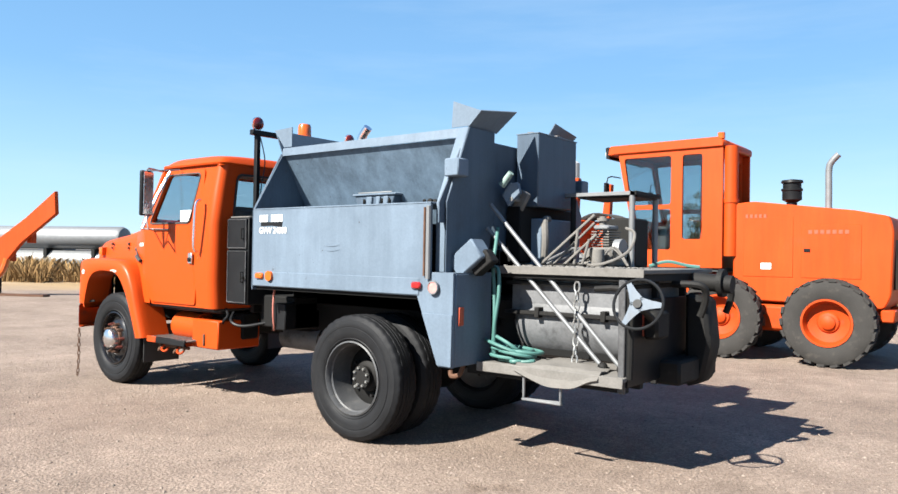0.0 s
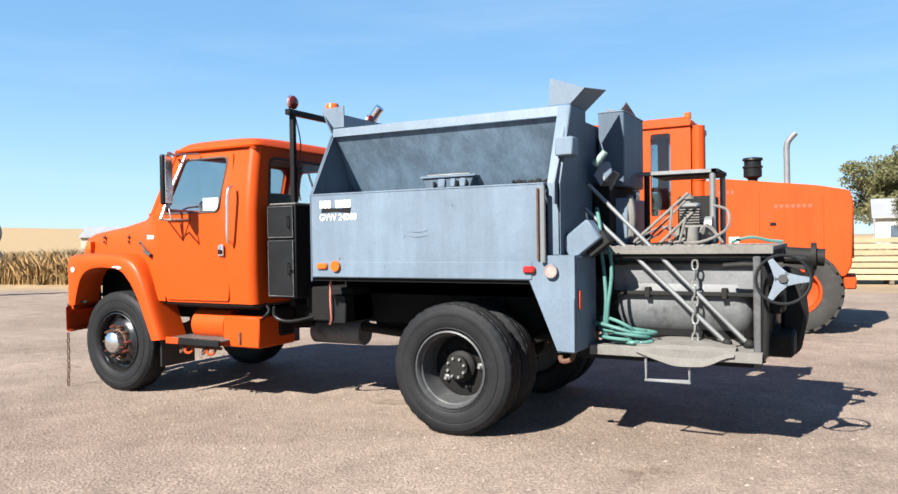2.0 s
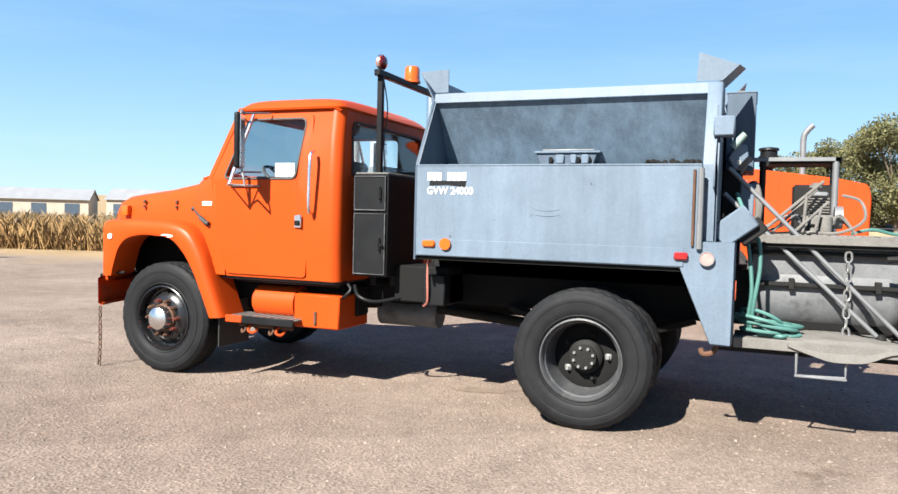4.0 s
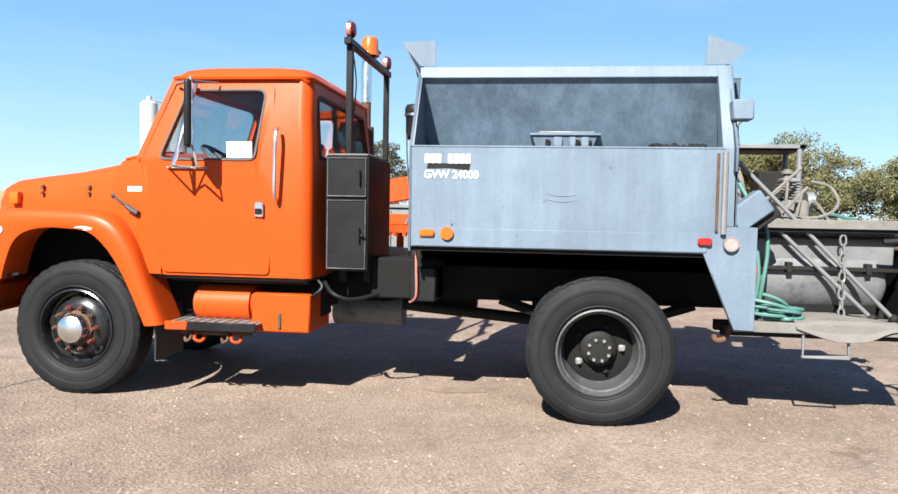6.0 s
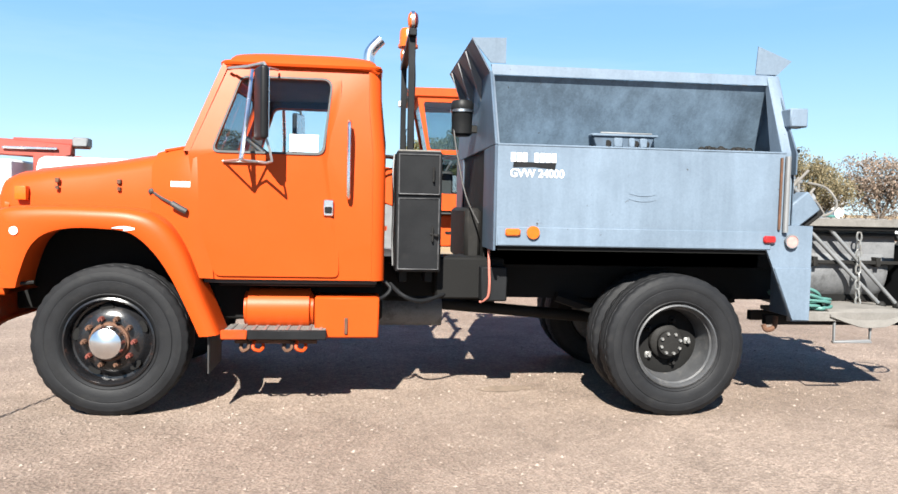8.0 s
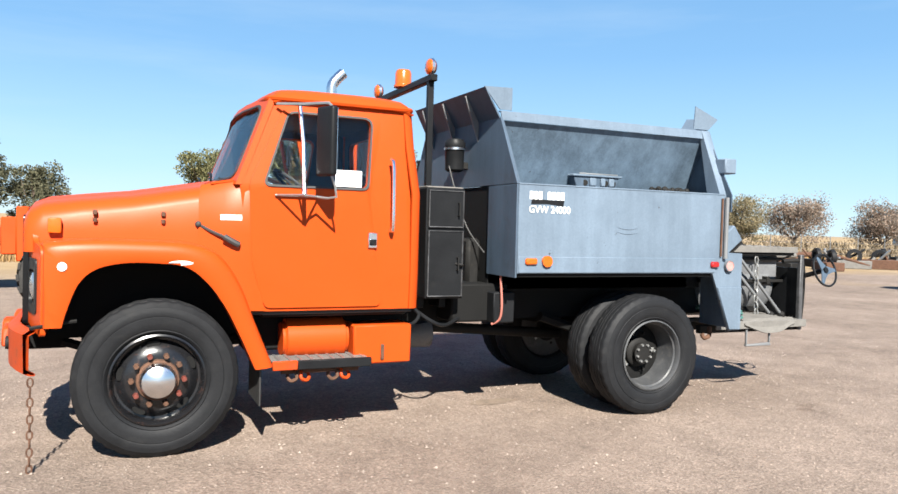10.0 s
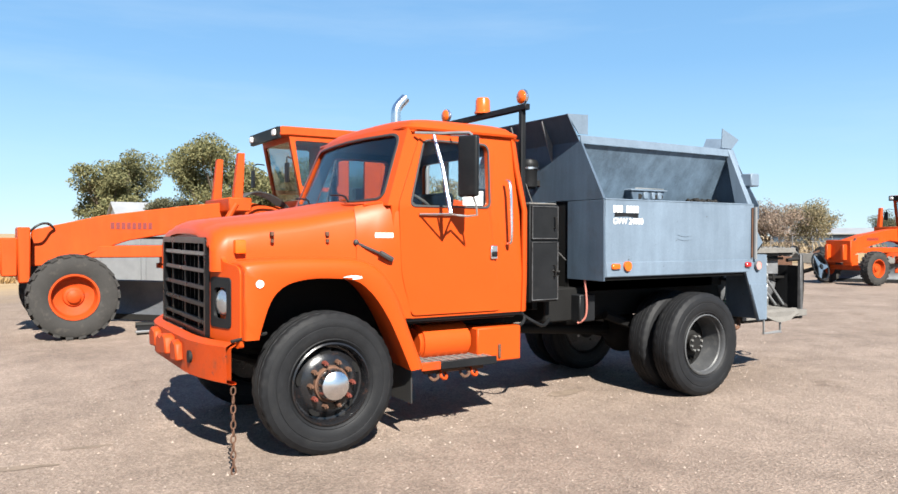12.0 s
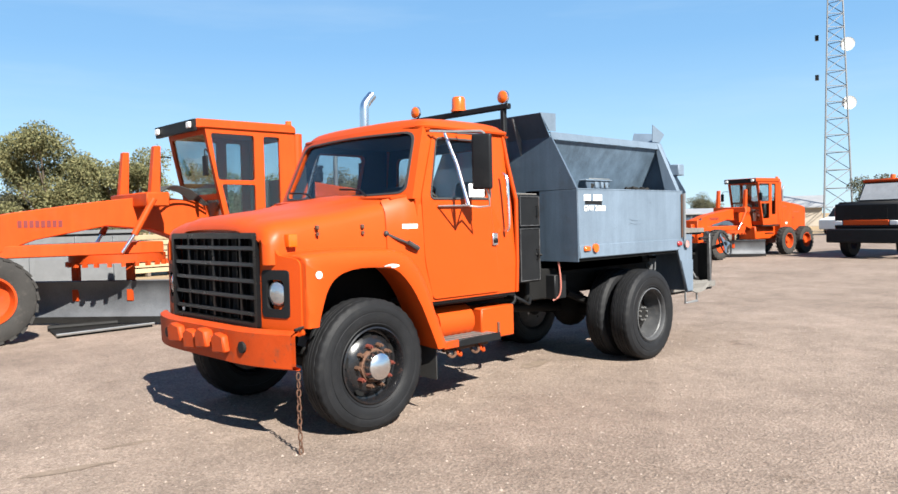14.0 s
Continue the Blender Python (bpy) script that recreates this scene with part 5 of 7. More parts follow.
# air cleaner between cab and hopper
cleaner = thing("air_cleaner", Matrix.Identity(4), "black canister air cleaner with a bright clamp behind the cab", "air cleaner")
bm = B()
add_rev(bm, [(0.065, 2.14), (0.085, 2.16), (0.088, 2.34), (0.095, 2.35), (0.095, 2.40), (0.08, 2.43), (0.03, 2.44)], (-1.51, 0.97, -0.05), 22, "z")
part("canister", bm, BLACK, cleaner)
bm = B()
add_rev(bm, [(0.09, 2.335), (0.099, 2.335), (0.099, 2.355), (0.09, 2.355)], (-1.51, 0.97, -0.05), 22, "z", True)
part("clamp", bm, CHROME, cleaner)
box_part("bracket", GREASE, cleaner, -1.50, X0 - 0.018, 0.94, 1.0, 2.12, 2.18, 0.004)
tube_part("drain_line", INTERIOR, cleaner, [(-1.58, 0.93, 2.14), (-1.56, 0.85, 1.95), (-1.50, 0.70, 1.6), (-1.42, 0.5, 1.38)], 0.007, 5, 6)

for x in (-0.41, -0.185, -0.10):
    cyl_part("hatch_hole", GREASE, hopper, (x, 0.512, 2.03), (x + 0.01, 0.525, 2.03), 0.028, seg=9)

# ---- rear of the truck: tank, deck, platform and tools ----
rear = thing("asphalt_kettle", Matrix.Identity(4), "sooty grey asphalt tank with deck and operator platform behind the hopper", "tank")
bm = B()
prof = [(0.10, 1.10), (0.26, 1.13), (0.33, 1.20), (0.345, 1.26), (0.345, 2.06), (0.33, 2.12), (0.26, 2.17), (0.10, 2.19)]
add_rev(bm, prof, (0, 0.98, 1.07), 40, "x")
part("tank_shell", bm, TANK, rear, "horizontal drum, soot-stained", angle=50)
for z0, z1, y0 in ((1.10, 1.13, 0.585), (1.33, 1.36, 0.60)):
    box_part("tank_flange", GREASE, rear, 1.12, 2.20, y0, 1.75, z0, z1, 0.004)
box_part("tank_upper", TANK, rear, 1.14, 2.18, 0.655, 1.72, 1.12, 1.40, 0.01, "flat grey upper tank wall")
box_part("deck_plate", DECK, rear, 1.06, 2.32, 0.52, 1.92, 1.44, 1.475, 0.006, "dusty steel deck plate")
box_part("deck_edge", GREASE, rear, 1.08, 2.30, 0.54, 1.90, 1.385, 1.44, 0.004)
box_part("deck_edge_front", DECK, rear, 1.06, 2.32, 0.512, 0.522, 1.415, 1.478, 0.003)
for x in (1.42, 1.98):
    box_part("flange_clip", GREASE, rear, x - 0.02, x + 0.02, 0.575, 0.66, 1.08, 1.16, 0.004)
# platform with canvas, step and rail feet
box_part("platform", DECK, rear, 1.04, 2.26, 0.335, 0.74, 0.70, 0.735, 0.006, "dusty steel operator platform")
box_part("platform_edge", DECK, rear, 1.04, 2.26, 0.32, 0.335, 0.66, 0.735, 0.004)
for y in (0.42, 0.66):
    box_part("platform_beam", GREASE, rear, 0.9, 2.25, y - 0.03, y + 0.03, 0.62, 0.70, 0.004)
bm = B()
rows = []
for i in range(17):
    u = i / 16
    row = []
    for j in range(11):
        w = j / 10
        z = 0.752 + 0.02 * noise.noise(Vector((u * 5, w * 4, 2))) + 0.028 * math.sin(math.pi * min(1, w * 1.2)) * math.sin(math.pi * u)
        y = 0.80 - 0.50 * w
        if w > 0.92:
            z, y = z - 0.05 - 0.09 * math.sin(math.pi * u), 0.30
        row.append((1.40 + 0.68 * u + 0.03 * noise.noise(Vector((w * 3, u * 3, 5))), y, z))
    rows.append(row)
add_loft(bm, rows)
thicken(bm, 0.012)
tagged(part("canvas_sheet", bm, CANVAS, None, angle=70), "dusty grey canvas sheet crumpled on the truck's rear platform", "canvas")
tube_part("hanging_step", GALV, rear, [(1.46, 0.35, 0.70), (1.46, 0.35, 0.49), (1.77, 0.35, 0.50), (1.77, 0.35, 0.64)], 0.013, 0, 8, "bent galvanised step hanging below")
box_part("step_board", GALV, rear, 1.45, 1.78, 0.33, 0.37, 0.483, 0.50, 0.004)
# slanting stays and the hanging chain
for a, b in (((0.96, 0.60, 1.97), (2.15, 0.55, 0.76)), ((0.93, 0.60, 1.78), (2.0, 0.55, 0.76))):
    cyl_part("stay_bar", GALV, rear, a, b, 0.0165, seg=12, label="bare steel stay bar")
    bm = B()
    add_ball(bm, b, 0.04, seg=8)
    part("stay_foot", bm, GREASE, rear)
chain("hanging_chain", [(1.78, 0.56, 1.40), (1.78, 0.55, 1.15), (1.78, 0.55, 0.95), (1.78, 0.53, 0.76)], rear, STEEL, 0.075, 0.008)
# end panel with bright edge
box_part("end_panel", BLACK, rear, 2.24, 2.265, 0.39, 1.85, 0.66, 1.26, 0.004, "black steel end panel")
for y in (0.39, 0.95, 1.5):
    box_part("end_post", WORN_EDGE if y < 0.5 else GREASE, rear, 2.20, 2.25, y - 0.022, y + 0.022, 0.62, 1.40, 0.006)
box_part("red_marker", mat("rusty_marker", (0.28, 0.048, 0.024), 0.6, vary=0.3, scale=20), rear, 2.266, 2.275, 0.62, 0.70, 1.0, 1.16, 0.003)
tube_part("end_rail", GREASE, rear, [(2.0, 0.42, 1.33), (2.2, 0.40, 1.34), (2.27, 0.40, 1.28), (2.28, 0.40, 1.0), (2.27, 0.41, 0.72)], 0.022, 3, 8)
# lower dark frame beneath the end
box_part("hitch_frame", GREASE, rear, 2.05, 2.42, 0.95, 1.75, 0.62, 0.80, 0.02)
bm = B()
add_prism(bm, [(2.30, 0.55), (2.44, 0.60), (2.50, 0.9), (2.46, 1.25), (2.30, 1.30)], "xz", 1.35, 1.62, 0.03)
part("burner_guard", bm, GREASE, rear, "greasy black burner guard")
for y in (1.15, 1.75):
    bm = B()
    add_tube(bm, [(2.28, y, 1.36), (2.48, y, 1.36), (2.52, y + 0.04, 1.30), (2.50, y + 0.06, 1.20), (2.47, y + 0.06, 1.12)], 0.028, 8)
    part("spray_pipe", bm, GREASE, rear)
cyl_part("valve_body", GREASE, rear, (2.32, 1.5, 1.38), (2.62, 1.5, 1.36), 0.07)
cyl_part("valve_flange", GREASE, rear, (2.52, 1.5, 1.37), (2.56, 1.5, 1.37), 0.11)
# hand wheel on its column
hand = new("hand_wheel")
hand.parent = rear
hand["label"] = "black steering hand wheel with a dull grey three-spoke centre"
hm = look((2.40, 0.24, 1.25), (2.55, -2.4, 2.1))
bm = B()
add_rev(bm, [(0.168 + 0.011 * math.cos(a), 0.011 * math.sin(a)) for a in np.linspace(0, 2 * math.pi, 9)[:-1]], (0, 0, 0), 36, "z", True)
bmesh.ops.transform(bm, matrix=hm, verts=bm.verts[:])
part("wheel_ring", bm, BLACK, hand)
for i in range(3):
    bm = B()
    add_prism(bm, [(0.01, -0.05), (0.09, -0.028), (0.165, -0.016), (0.165, 0.016), (0.09, 0.028), (0.01, 0.05)], "xy", -0.005, 0.005)
    bmesh.ops.transform(bm, matrix=hm @ Matrix.Rotation(radians(60 + 120 * i), 4, "Z"), verts=bm.verts[:])
    part("wheel_spoke", bm, GREY_DARK, hand)
bm = B()
add_cyl(bm, (0, 0, -0.02), (0, 0, 0.016), 0.03, seg=16)
bmesh.ops.transform(bm, matrix=hm, verts=bm.verts[:])
part("wheel_boss", bm, BLACK, hand)
bm = B()
add_cyl(bm, (2.40, 0.24, 1.25), (2.32, 0.75, 1.08), 0.025)
add_box(bm, 2.27, 2.38, 0.62, 0.85, 0.98, 1.18, 0.02)
part("wheel_column", bm, GREASE, hand)
# deck machinery: guard frame, engine, levers and cables
guard = thing("guard_frame", Matrix.Identity(4), "grey tube guard frame standing on the deck", "frame")
for a, b in (((1.76, 1.55, 1.475), (1.76, 1.55, 2.09)), ((1.78, 2.0, 1.40), (1.78, 2.0, 2.09)), ((1.20, 1.55, 1.475), (1.20, 1.55, 2.09))):
    cyl_part("upright", GALV if a[0] > 1.5 else GREASE, guard, a, b, 0.026, seg=10)
box_part("top_bar", GALV, guard, 1.12, 1.80, 1.52, 1.58, 2.09, 2.125, 0.004)
box_part("top_bar", GREASE, guard, 1.75, 1.81, 1.52, 2.05, 2.09, 2.125, 0.004)
box_part("top_sheet", GREASE, guard, 1.25, 1.80, 1.56, 2.03, 2.075, 2.09, 0.002)
pump = thing("deck_engine", Matrix.Identity(4), "small dusty engine with pipes and cables bolted on the deck", "engine")
box_part("radiator_box", GREASE, pump, 1.45, 1.76, 1.62, 1.9, 1.475, 1.90, 0.015, "black radiator box")
box_part("engine_block", DECK, pump, 1.50, 1.74, 1.20, 1.50, 1.475, 1.64, 0.02, "dusty grey engine block")
for i in range(6):
    box_part("cooling_fin", DECK, pump, 1.54, 1.70, 1.24, 1.46, 1.655 + i * 0.022, 1.664 + i * 0.022, 0.0)
box_part("cylinder_head", GALV, pump, 1.55, 1.69, 1.25, 1.45, 1.785, 1.825, 0.012)
bm = B()
add_cyl(bm, (1.60, 1.33, 1.82), (1.60, 1.33, 1.90), 0.03, seg=10)
add_cyl(bm, (1.60, 1.33, 1.86), (1.60, 1.33, 1.885), 0.05, seg=14)
part("filler_cap", bm, DECK, pump)
cyl_part("pulley", GALV, pump, (1.74, 1.30, 1.62), (1.80, 1.30, 1.62), 0.09, seg=20)
cyl_part("fuel_can", DECK, pump, (1.66, 1.12, 1.475), (1.66, 1.12, 1.62), 0.055, seg=16)
for a, b, r_ in (((1.20, 1.0, 1.49), (1.64, 1.10, 1.90), 0.013), ((1.28, 1.06, 1.49), (1.60, 1.18, 1.84), 0.010), ((1.42, 0.98, 1.48), (1.68, 1.06, 1.74), 0.012), ((1.50, 1.02, 1.48), (1.52, 1.04, 1.78), 0.012), ((1.58, 1.0, 1.48), (1.63, 1.03, 1.70), 0.011)):
    cyl_part("control_rod", DECK, pump, a, b, r_, seg=7)
    box_part("rod_foot", GREASE, pump, a[0] - 0.03, a[0] + 0.03, a[1] - 0.03, a[1] + 0.03, 1.475, 1.50, 0.006)
for i in range(6):
    x = 1.30 + random.random() * 0.42
    tube_part("control_cable", [DECK, GREASE, TANK][i % 3], pump, [(x - 0.18, 1.05, 1.485), (x, 0.95 + random.random() * 0.3, 1.50 + random.random() * 0.10), (x + 0.10, 1.1 + random.random() * 0.2, 1.52 + random.random() * 0.15), (x + 0.22, 1.2, 1.49)], 0.009, 5, 6)
rs = random.Random(21)
bm = B()
for i in range(70):
    add_ball(bm, (rs.uniform(1.1, 2.28), rs.uniform(0.53, 0.95), 1.478), rs.uniform(0.008, 0.024), rs.uniform(0.008, 0.03), 0.008, seg=6)
tagged(part("deck_grit", bm, DECK), "pale asphalt grit lying on the rear deck", "grit", kind="stuff")
tube_part("pale_hose_loop", DECK, pump, [(1.5, 1.1, 1.5), (1.75, 1.0, 1.5), (1.93, 1.1, 1.6), (1.92, 1.25, 1.75), (1.80, 1.35, 1.8)], 0.012, 6, 6)
tube_part("green_strap", HOSE, pump, [(1.9, 1.6, 1.49), (2.05, 1.62, 1.53), (2.2, 1.66, 1.5), (2.3, 1.68, 1.49)], 0.014, 4, 6)
# upright hopper box and the grey box under it
drum = thing("sand_box", Matrix.Identity(4), "upright grey steel material box at the hopper's rear", "box")
box_part("box_shell", GREY_DARK, drum, 0.91, 1.13, 1.05, 1.72, 1.98, 2.61, 0.008)
box_part("box_rim", GREY, drum, 0.905, 1.135, 1.045, 1.725, 2.605, 2.615, 0.002)
for x, y in ((0.98, 1.1), (1.06, 1.38)):
    box_part("lid_hinge", DECK, drum, x, x + 0.06, y, y + 0.08, 2.615, 2.632, 0.004)
box_part("chute", DARK, drum, 0.90, 1.04, 0.92, 1.80, 1.50, 1.98, 0.01)
low = thing("valve_box", Matrix.Identity(4), "grey steel valve box standing on the rear deck", "box")
box_part("box_shell", GREY, low, 0.93, 1.14, 1.10, 1.72, 1.475, 1.88, 0.01)
bm = B()
add_tube(bm, [(1.16, 1.12, 1.50), (1.18, 1.10, 1.7), (1.15, 1.14, 1.86), (1.12, 1.25, 1.88)], 0.03, 8)
part("rag", bm, CANVAS, low)
# brackets at the near corner of the hopper's rear
arm = thing("tailgate_arm", Matrix.Identity(4), "bolted grey hinge arm at the hopper's rear corner", "bracket")
bm = B()
add_box(bm, -0.14, 0.14, -0.08, 0.08, -0.09, 0.09, 0.012)
bmesh.ops.transform(bm, matrix=pose(1.02, 0.25, 1.53, 0, -38, 0), verts=bm.verts[:])
part("arm_block", bm, GREY, arm)
bm = B()
add_box(bm, -0.10, 0.10, -0.05, 0.05, -0.06, 0.06, 0.01)
bmesh.ops.transform(bm, matrix=pose(1.13, 0.27, 1.50, 0, -38, 0), verts=bm.verts[:])
part("arm_clevis", bm, GREASE, arm)
latch_top = thing("latch_assembly", Matrix.Identity(4), "grey latch with a pale green grip at the hopper's rear", "latch")
bm = B()
add_prism(bm, [(-0.10, -0.05), (0.05, -0.07), (0.11, 0.0), (0.06, 0.06), (-0.06, 0.05)], "xz", -0.04, 0.04, 0.008)
bmesh.ops.transform(bm, matrix=pose(1.00, 0.84, 2.08, 0, -55, 20), verts=bm.verts[:])
part("latch_plate", bm, GREY, latch_top)
bm = B()
add_cyl(bm, (0.97, 0.74, 2.14), (1.06, 0.74, 2.24), 0.032, 0.026, seg=10)
part("latch_grip", bm, mat("pale_green_paint", (0.17, 0.24, 0.215), 0.6, vary=0.2, scale=20), latch_top)
bm = B()
add_box(bm, -0.05, 0.05, -0.025, 0.025, -0.09, 0.09, 0.01)
bmesh.ops.transform(bm, matrix=pose(1.03, 0.95, 2.02, 0, 30, 0), verts=bm.verts[:])
part("latch_arm", bm, DECK, latch_top)
bm = B()
add_cyl(bm, (1.02, 0.80, 2.03), (1.02, 0.98, 2.03), 0.02, seg=8)
part("latch_pin", bm, STEEL, latch_top)
# green hose: a drop from above and a coil on the platform
hose = thing("green_hose", Matrix.Identity(4), "faded green water hose coiled on the platform", "hose")
pts = [(1.02, 0.62, 1.78), (1.08, 0.50, 1.62), (1.10, 0.44, 1.48), (1.13, 0.42, 1.30), (1.15, 0.40, 1.05), (1.12, 0.42, 0.79)]
tube_part("hose_drop", HOSE, hose, pts, 0.015, 6, 10)
tube_part("hose_drop", HOSE, hose, [(1.10, 0.44, 1.47), (1.18, 0.40, 1.44), (1.20, 0.38, 1.25), (1.17, 0.37, 1.0), (1.15, 0.42, 0.78)], 0.015, 6, 10)
rs = random.Random(4)
for k in range(6):
    c, rr = (1.24 + rs.uniform(-0.04, 0.10), 0.50 + rs.uniform(-0.04, 0.04)), rs.uniform(0.09, 0.16)
    tilt = rs.uniform(0.0, 0.9) if k < 5 else 0.1
    pts = [(c[0] + rr * 1.25 * math.cos(a) - tilt * 0.06 * math.sin(a), c[1] + rr * math.sin(a), 0.765 + 0.012 * k + tilt * 0.16 * (1 + math.cos(a + 2.6)) / 2) for a in np.linspace(0.4 * k, 0.4 * k + 2 * math.pi, 14)]
    tube_part("hose_coil", HOSE, hose, pts, 0.014, 2, 8)
for k in range(5):
    a0 = rs.uniform(-0.3, 0.3)
    tube_part("hose_end", HOSE, hose, [(1.2 + 0.05 * k, 0.40, 0.757), (1.30 + 0.03 * k, 0.39 + a0 * 0.12, 0.757), (1.36 + 0.03 * k, 0.45, 0.765), (1.32, 0.51, 0.76)], 0.016, 5, 8)
# small rear hooks and the wire loop that hangs out behind
tube_part("tow_hook", RUST, rear, [(0.93, 0.30, 0.70), (0.91, 0.28, 0.62), (0.84, 0.27, 0.60), (0.82, 0.28, 0.64)], 0.02, 5, 8)


# ---- motor graders: local front to -x, middle y = 0 ----
LETTER = mat("dark_red_letter", (0.12, 0.012, 0.01), 0.6)


def lug_mesh(w):
    """One slanting block of the grader's tread, on the side w of the tyre."""
    bm = B()
    add_box(bm, -0.05, 0.05, 0.0, 0.165, 0.605, 0.655)
    for v in bm.verts:
        v.co.x += v.co.y * 0.45
        if v.co.z > 0.62 and v.co.y > 0.1:
            v.co.z -= 0.012
        v.co.y *= w
    bmesh.ops.recalc_face_normals(bm, faces=bm.faces[:])
    me = bpy.data.meshes.new("tread_lug")
    bm.to_mesh(me)
    bm.free()
    me.materials.append(RUBBER_GRADER)
    return me


LUGS = {w: lug_mesh(w) for w in (-1, 1)}


def grader_wheel(parent, c, side):
    hub = new("grader_wheel")
    hub.parent = parent
    hub.location = c
    hw = 0.17
    bm = B()
    prof = [(0.33, -hw * 0.8), (0.38, -hw * 0.95), (0.48, -hw), (0.57, -hw * 0.98), (0.615, -hw * 0.85), (0.625, -hw * 0.4), (0.63, 0), (0.625, hw * 0.4), (0.615, hw * 0.85), (0.57, hw * 0.98), (0.48, hw), (0.38, hw * 0.95), (0.33, hw * 0.8)]
    add_rev(bm, prof, (0, 0, 0), 48, closed=True)
    for i in range(22):
        for w in (-1, 1):
            lug = new("tread_lug", LUGS[w])
            lug.parent = hub
            lug.matrix_basis = Matrix.Rotation(2 * math.pi * (i + (0.5 if w > 0 else 0)) / 22, 4, "Y")
    part("tyre", bm, RUBBER_GRADER, hub, "dusty lugged grader tyre")
    bm = B()
    add_rev(bm, [(a, b * -side) for a, b in ((0.345, -0.15), (0.355, -0.165), (0.325, -0.165), (0.31, -0.12), (0.29, -0.03), (0.16, 0.0), (0.14, -0.03), (0.10, -0.04), (0.10, 0.12), (0.33, 0.12))], (0, 0, 0), 36, closed=True)
    rim = part("rim", bm, ORANGE_WORN, hub, "orange dished rim")
    bm = B()
    add_rev(bm, [(a, b * -side) for a, b in ((0.105, 0.0), (0.10, -0.07), (0.06, -0.09), (0.003, -0.095))], (0, 0, 0), 18)
    part("hub_cap", bm, ORANGE_WORN, rim)
    return hub


def build_grader(m):
    g = thing("motor_grader", m, "orange motor grader with enclosed cab and lugged tyres on gravel", "grader", "parked graders")
    for x in (2.08, 0.50, -5.0):
        for s in (-1, 1):
            grader_wheel(g, (x, s * 1.03, 0.652), s)
    # boom of the front frame
    bm = B()
    add_prism(bm, [(-5.55, 1.10), (-5.50, 1.68), (-4.45, 1.93), (-3.1, 2.12), (-2.2, 2.22), (-1.3, 2.12), (-1.0, 1.6), (-1.0, 1.2), (-1.5, 1.35), (-2.2, 1.62), (-3.0, 1.70), (-4.1, 1.50), (-5.2, 1.10)], "xz", -0.22, 0.22, 0.015)
    boom = part("boom", bm, ORANGE_GRADER, g, "long arched orange boom")
    for i in range(8):
        x = -4.36 + i * 0.085
        box_part("letter_bar", LETTER, boom, x, x + 0.06, -0.226, -0.22, 1.70, 1.81, 0.0)
    box_part("nose_plate", ORANGE_GRADER, g, -5.72, -5.55, -0.55, 0.55, 0.85, 1.72, 0.02)
    for y in (-0.35, 0.35):
        box_part("nose_lug", ORANGE_GRADER, g, -5.95, -5.72, y - 0.06, y + 0.06, 0.95, 1.55, 0.02)
    tube_part("nose_hose", INTERIOR, g, [(-5.6, -0.4, 1.6), (-5.45, -0.55, 1.75), (-5.3, -0.4, 1.78), (-5.2, -0.25, 1.7)], 0.02, 5, 6)
    box_part("front_axle", ORANGE_GRADER, g, -5.12, -4.88, -0.85, 0.85, 0.55, 0.75, 0.03)
    box_part("axle_bolster", ORANGE_GRADER, g, -5.2, -4.8, -0.2, 0.2, 0.7, 1.15, 0.03)
    # saddle with upright lift arms
    box_part("saddle", ORANGE_GRADER, g, -2.55, -2.15, -0.82, 0.82, 2.02, 2.26, 0.02)
    for s in (-1, 1):
        bm = B()
        add_prism(bm, [(-2.47, 2.1), (-2.29, 2.1), (-2.25, 3.05), (-2.36, 3.05)], "xz", s * 0.62, s * 0.76, 0.01)
        part("lift_post", bm, ORANGE_GRADER, g)
        cyl_part("lift_cylinder", ORANGE_GRADER, g, (-2.42, s * 0.80, 2.15), (-2.75, s * 0.75, 1.55), 0.055)
        cyl_part("lift_rod", CHROME, g, (-2.75, s * 0.75, 1.55), (-2.95, s * 0.72, 1.25), 0.03)
    for i in range(6):
        tube_part("hydraulic_line", INTERIOR, g, [(-2.3, -0.7 + 0.1 * i, 2.24), (-2.0, -0.6 + 0.12 * i, 2.38), (-1.6, -0.5 + 0.1 * i, 2.30), (-1.25, -0.4 + 0.1 * i, 2.05)], 0.018, 4, 6)
    # drawbar, circle, blade
    bm = B()
    add_prism(bm, [(-4.85, -0.16), (-3.6, -0.42), (-2.6, -0.62), (-2.2, -0.62), (-2.2, 0.62), (-2.6, 0.62), (-3.6, 0.42), (-4.85, 0.16)], "xy", 1.22, 1.42, 0.015)
    part("drawbar", bm, ORANGE_GRADER, g)
    bm = B()
    add_rev(bm, [(0.60, 1.08), (0.78, 1.08), (0.78, 1.22), (0.60, 1.22)], (-2.75, 0, 0), 40, "z", True)
    part("turn_circle", bm, ORANGE_WORN, g, "toothed orange turning circle")
    for i in range(24):
        a = 2 * math.pi * i / 24
        bm = B()
        add_box(bm, 0.76, 0.83, -0.03, 0.03, 1.02, 1.10)
        bmesh.ops.transform(bm, matrix=Matrix.Translation((-2.75, 0, 0)) @ Matrix.Rotation(a, 4, "Z"), verts=bm.verts[:])
        part("circle_tooth", bm, ORANGE_WORN, g)
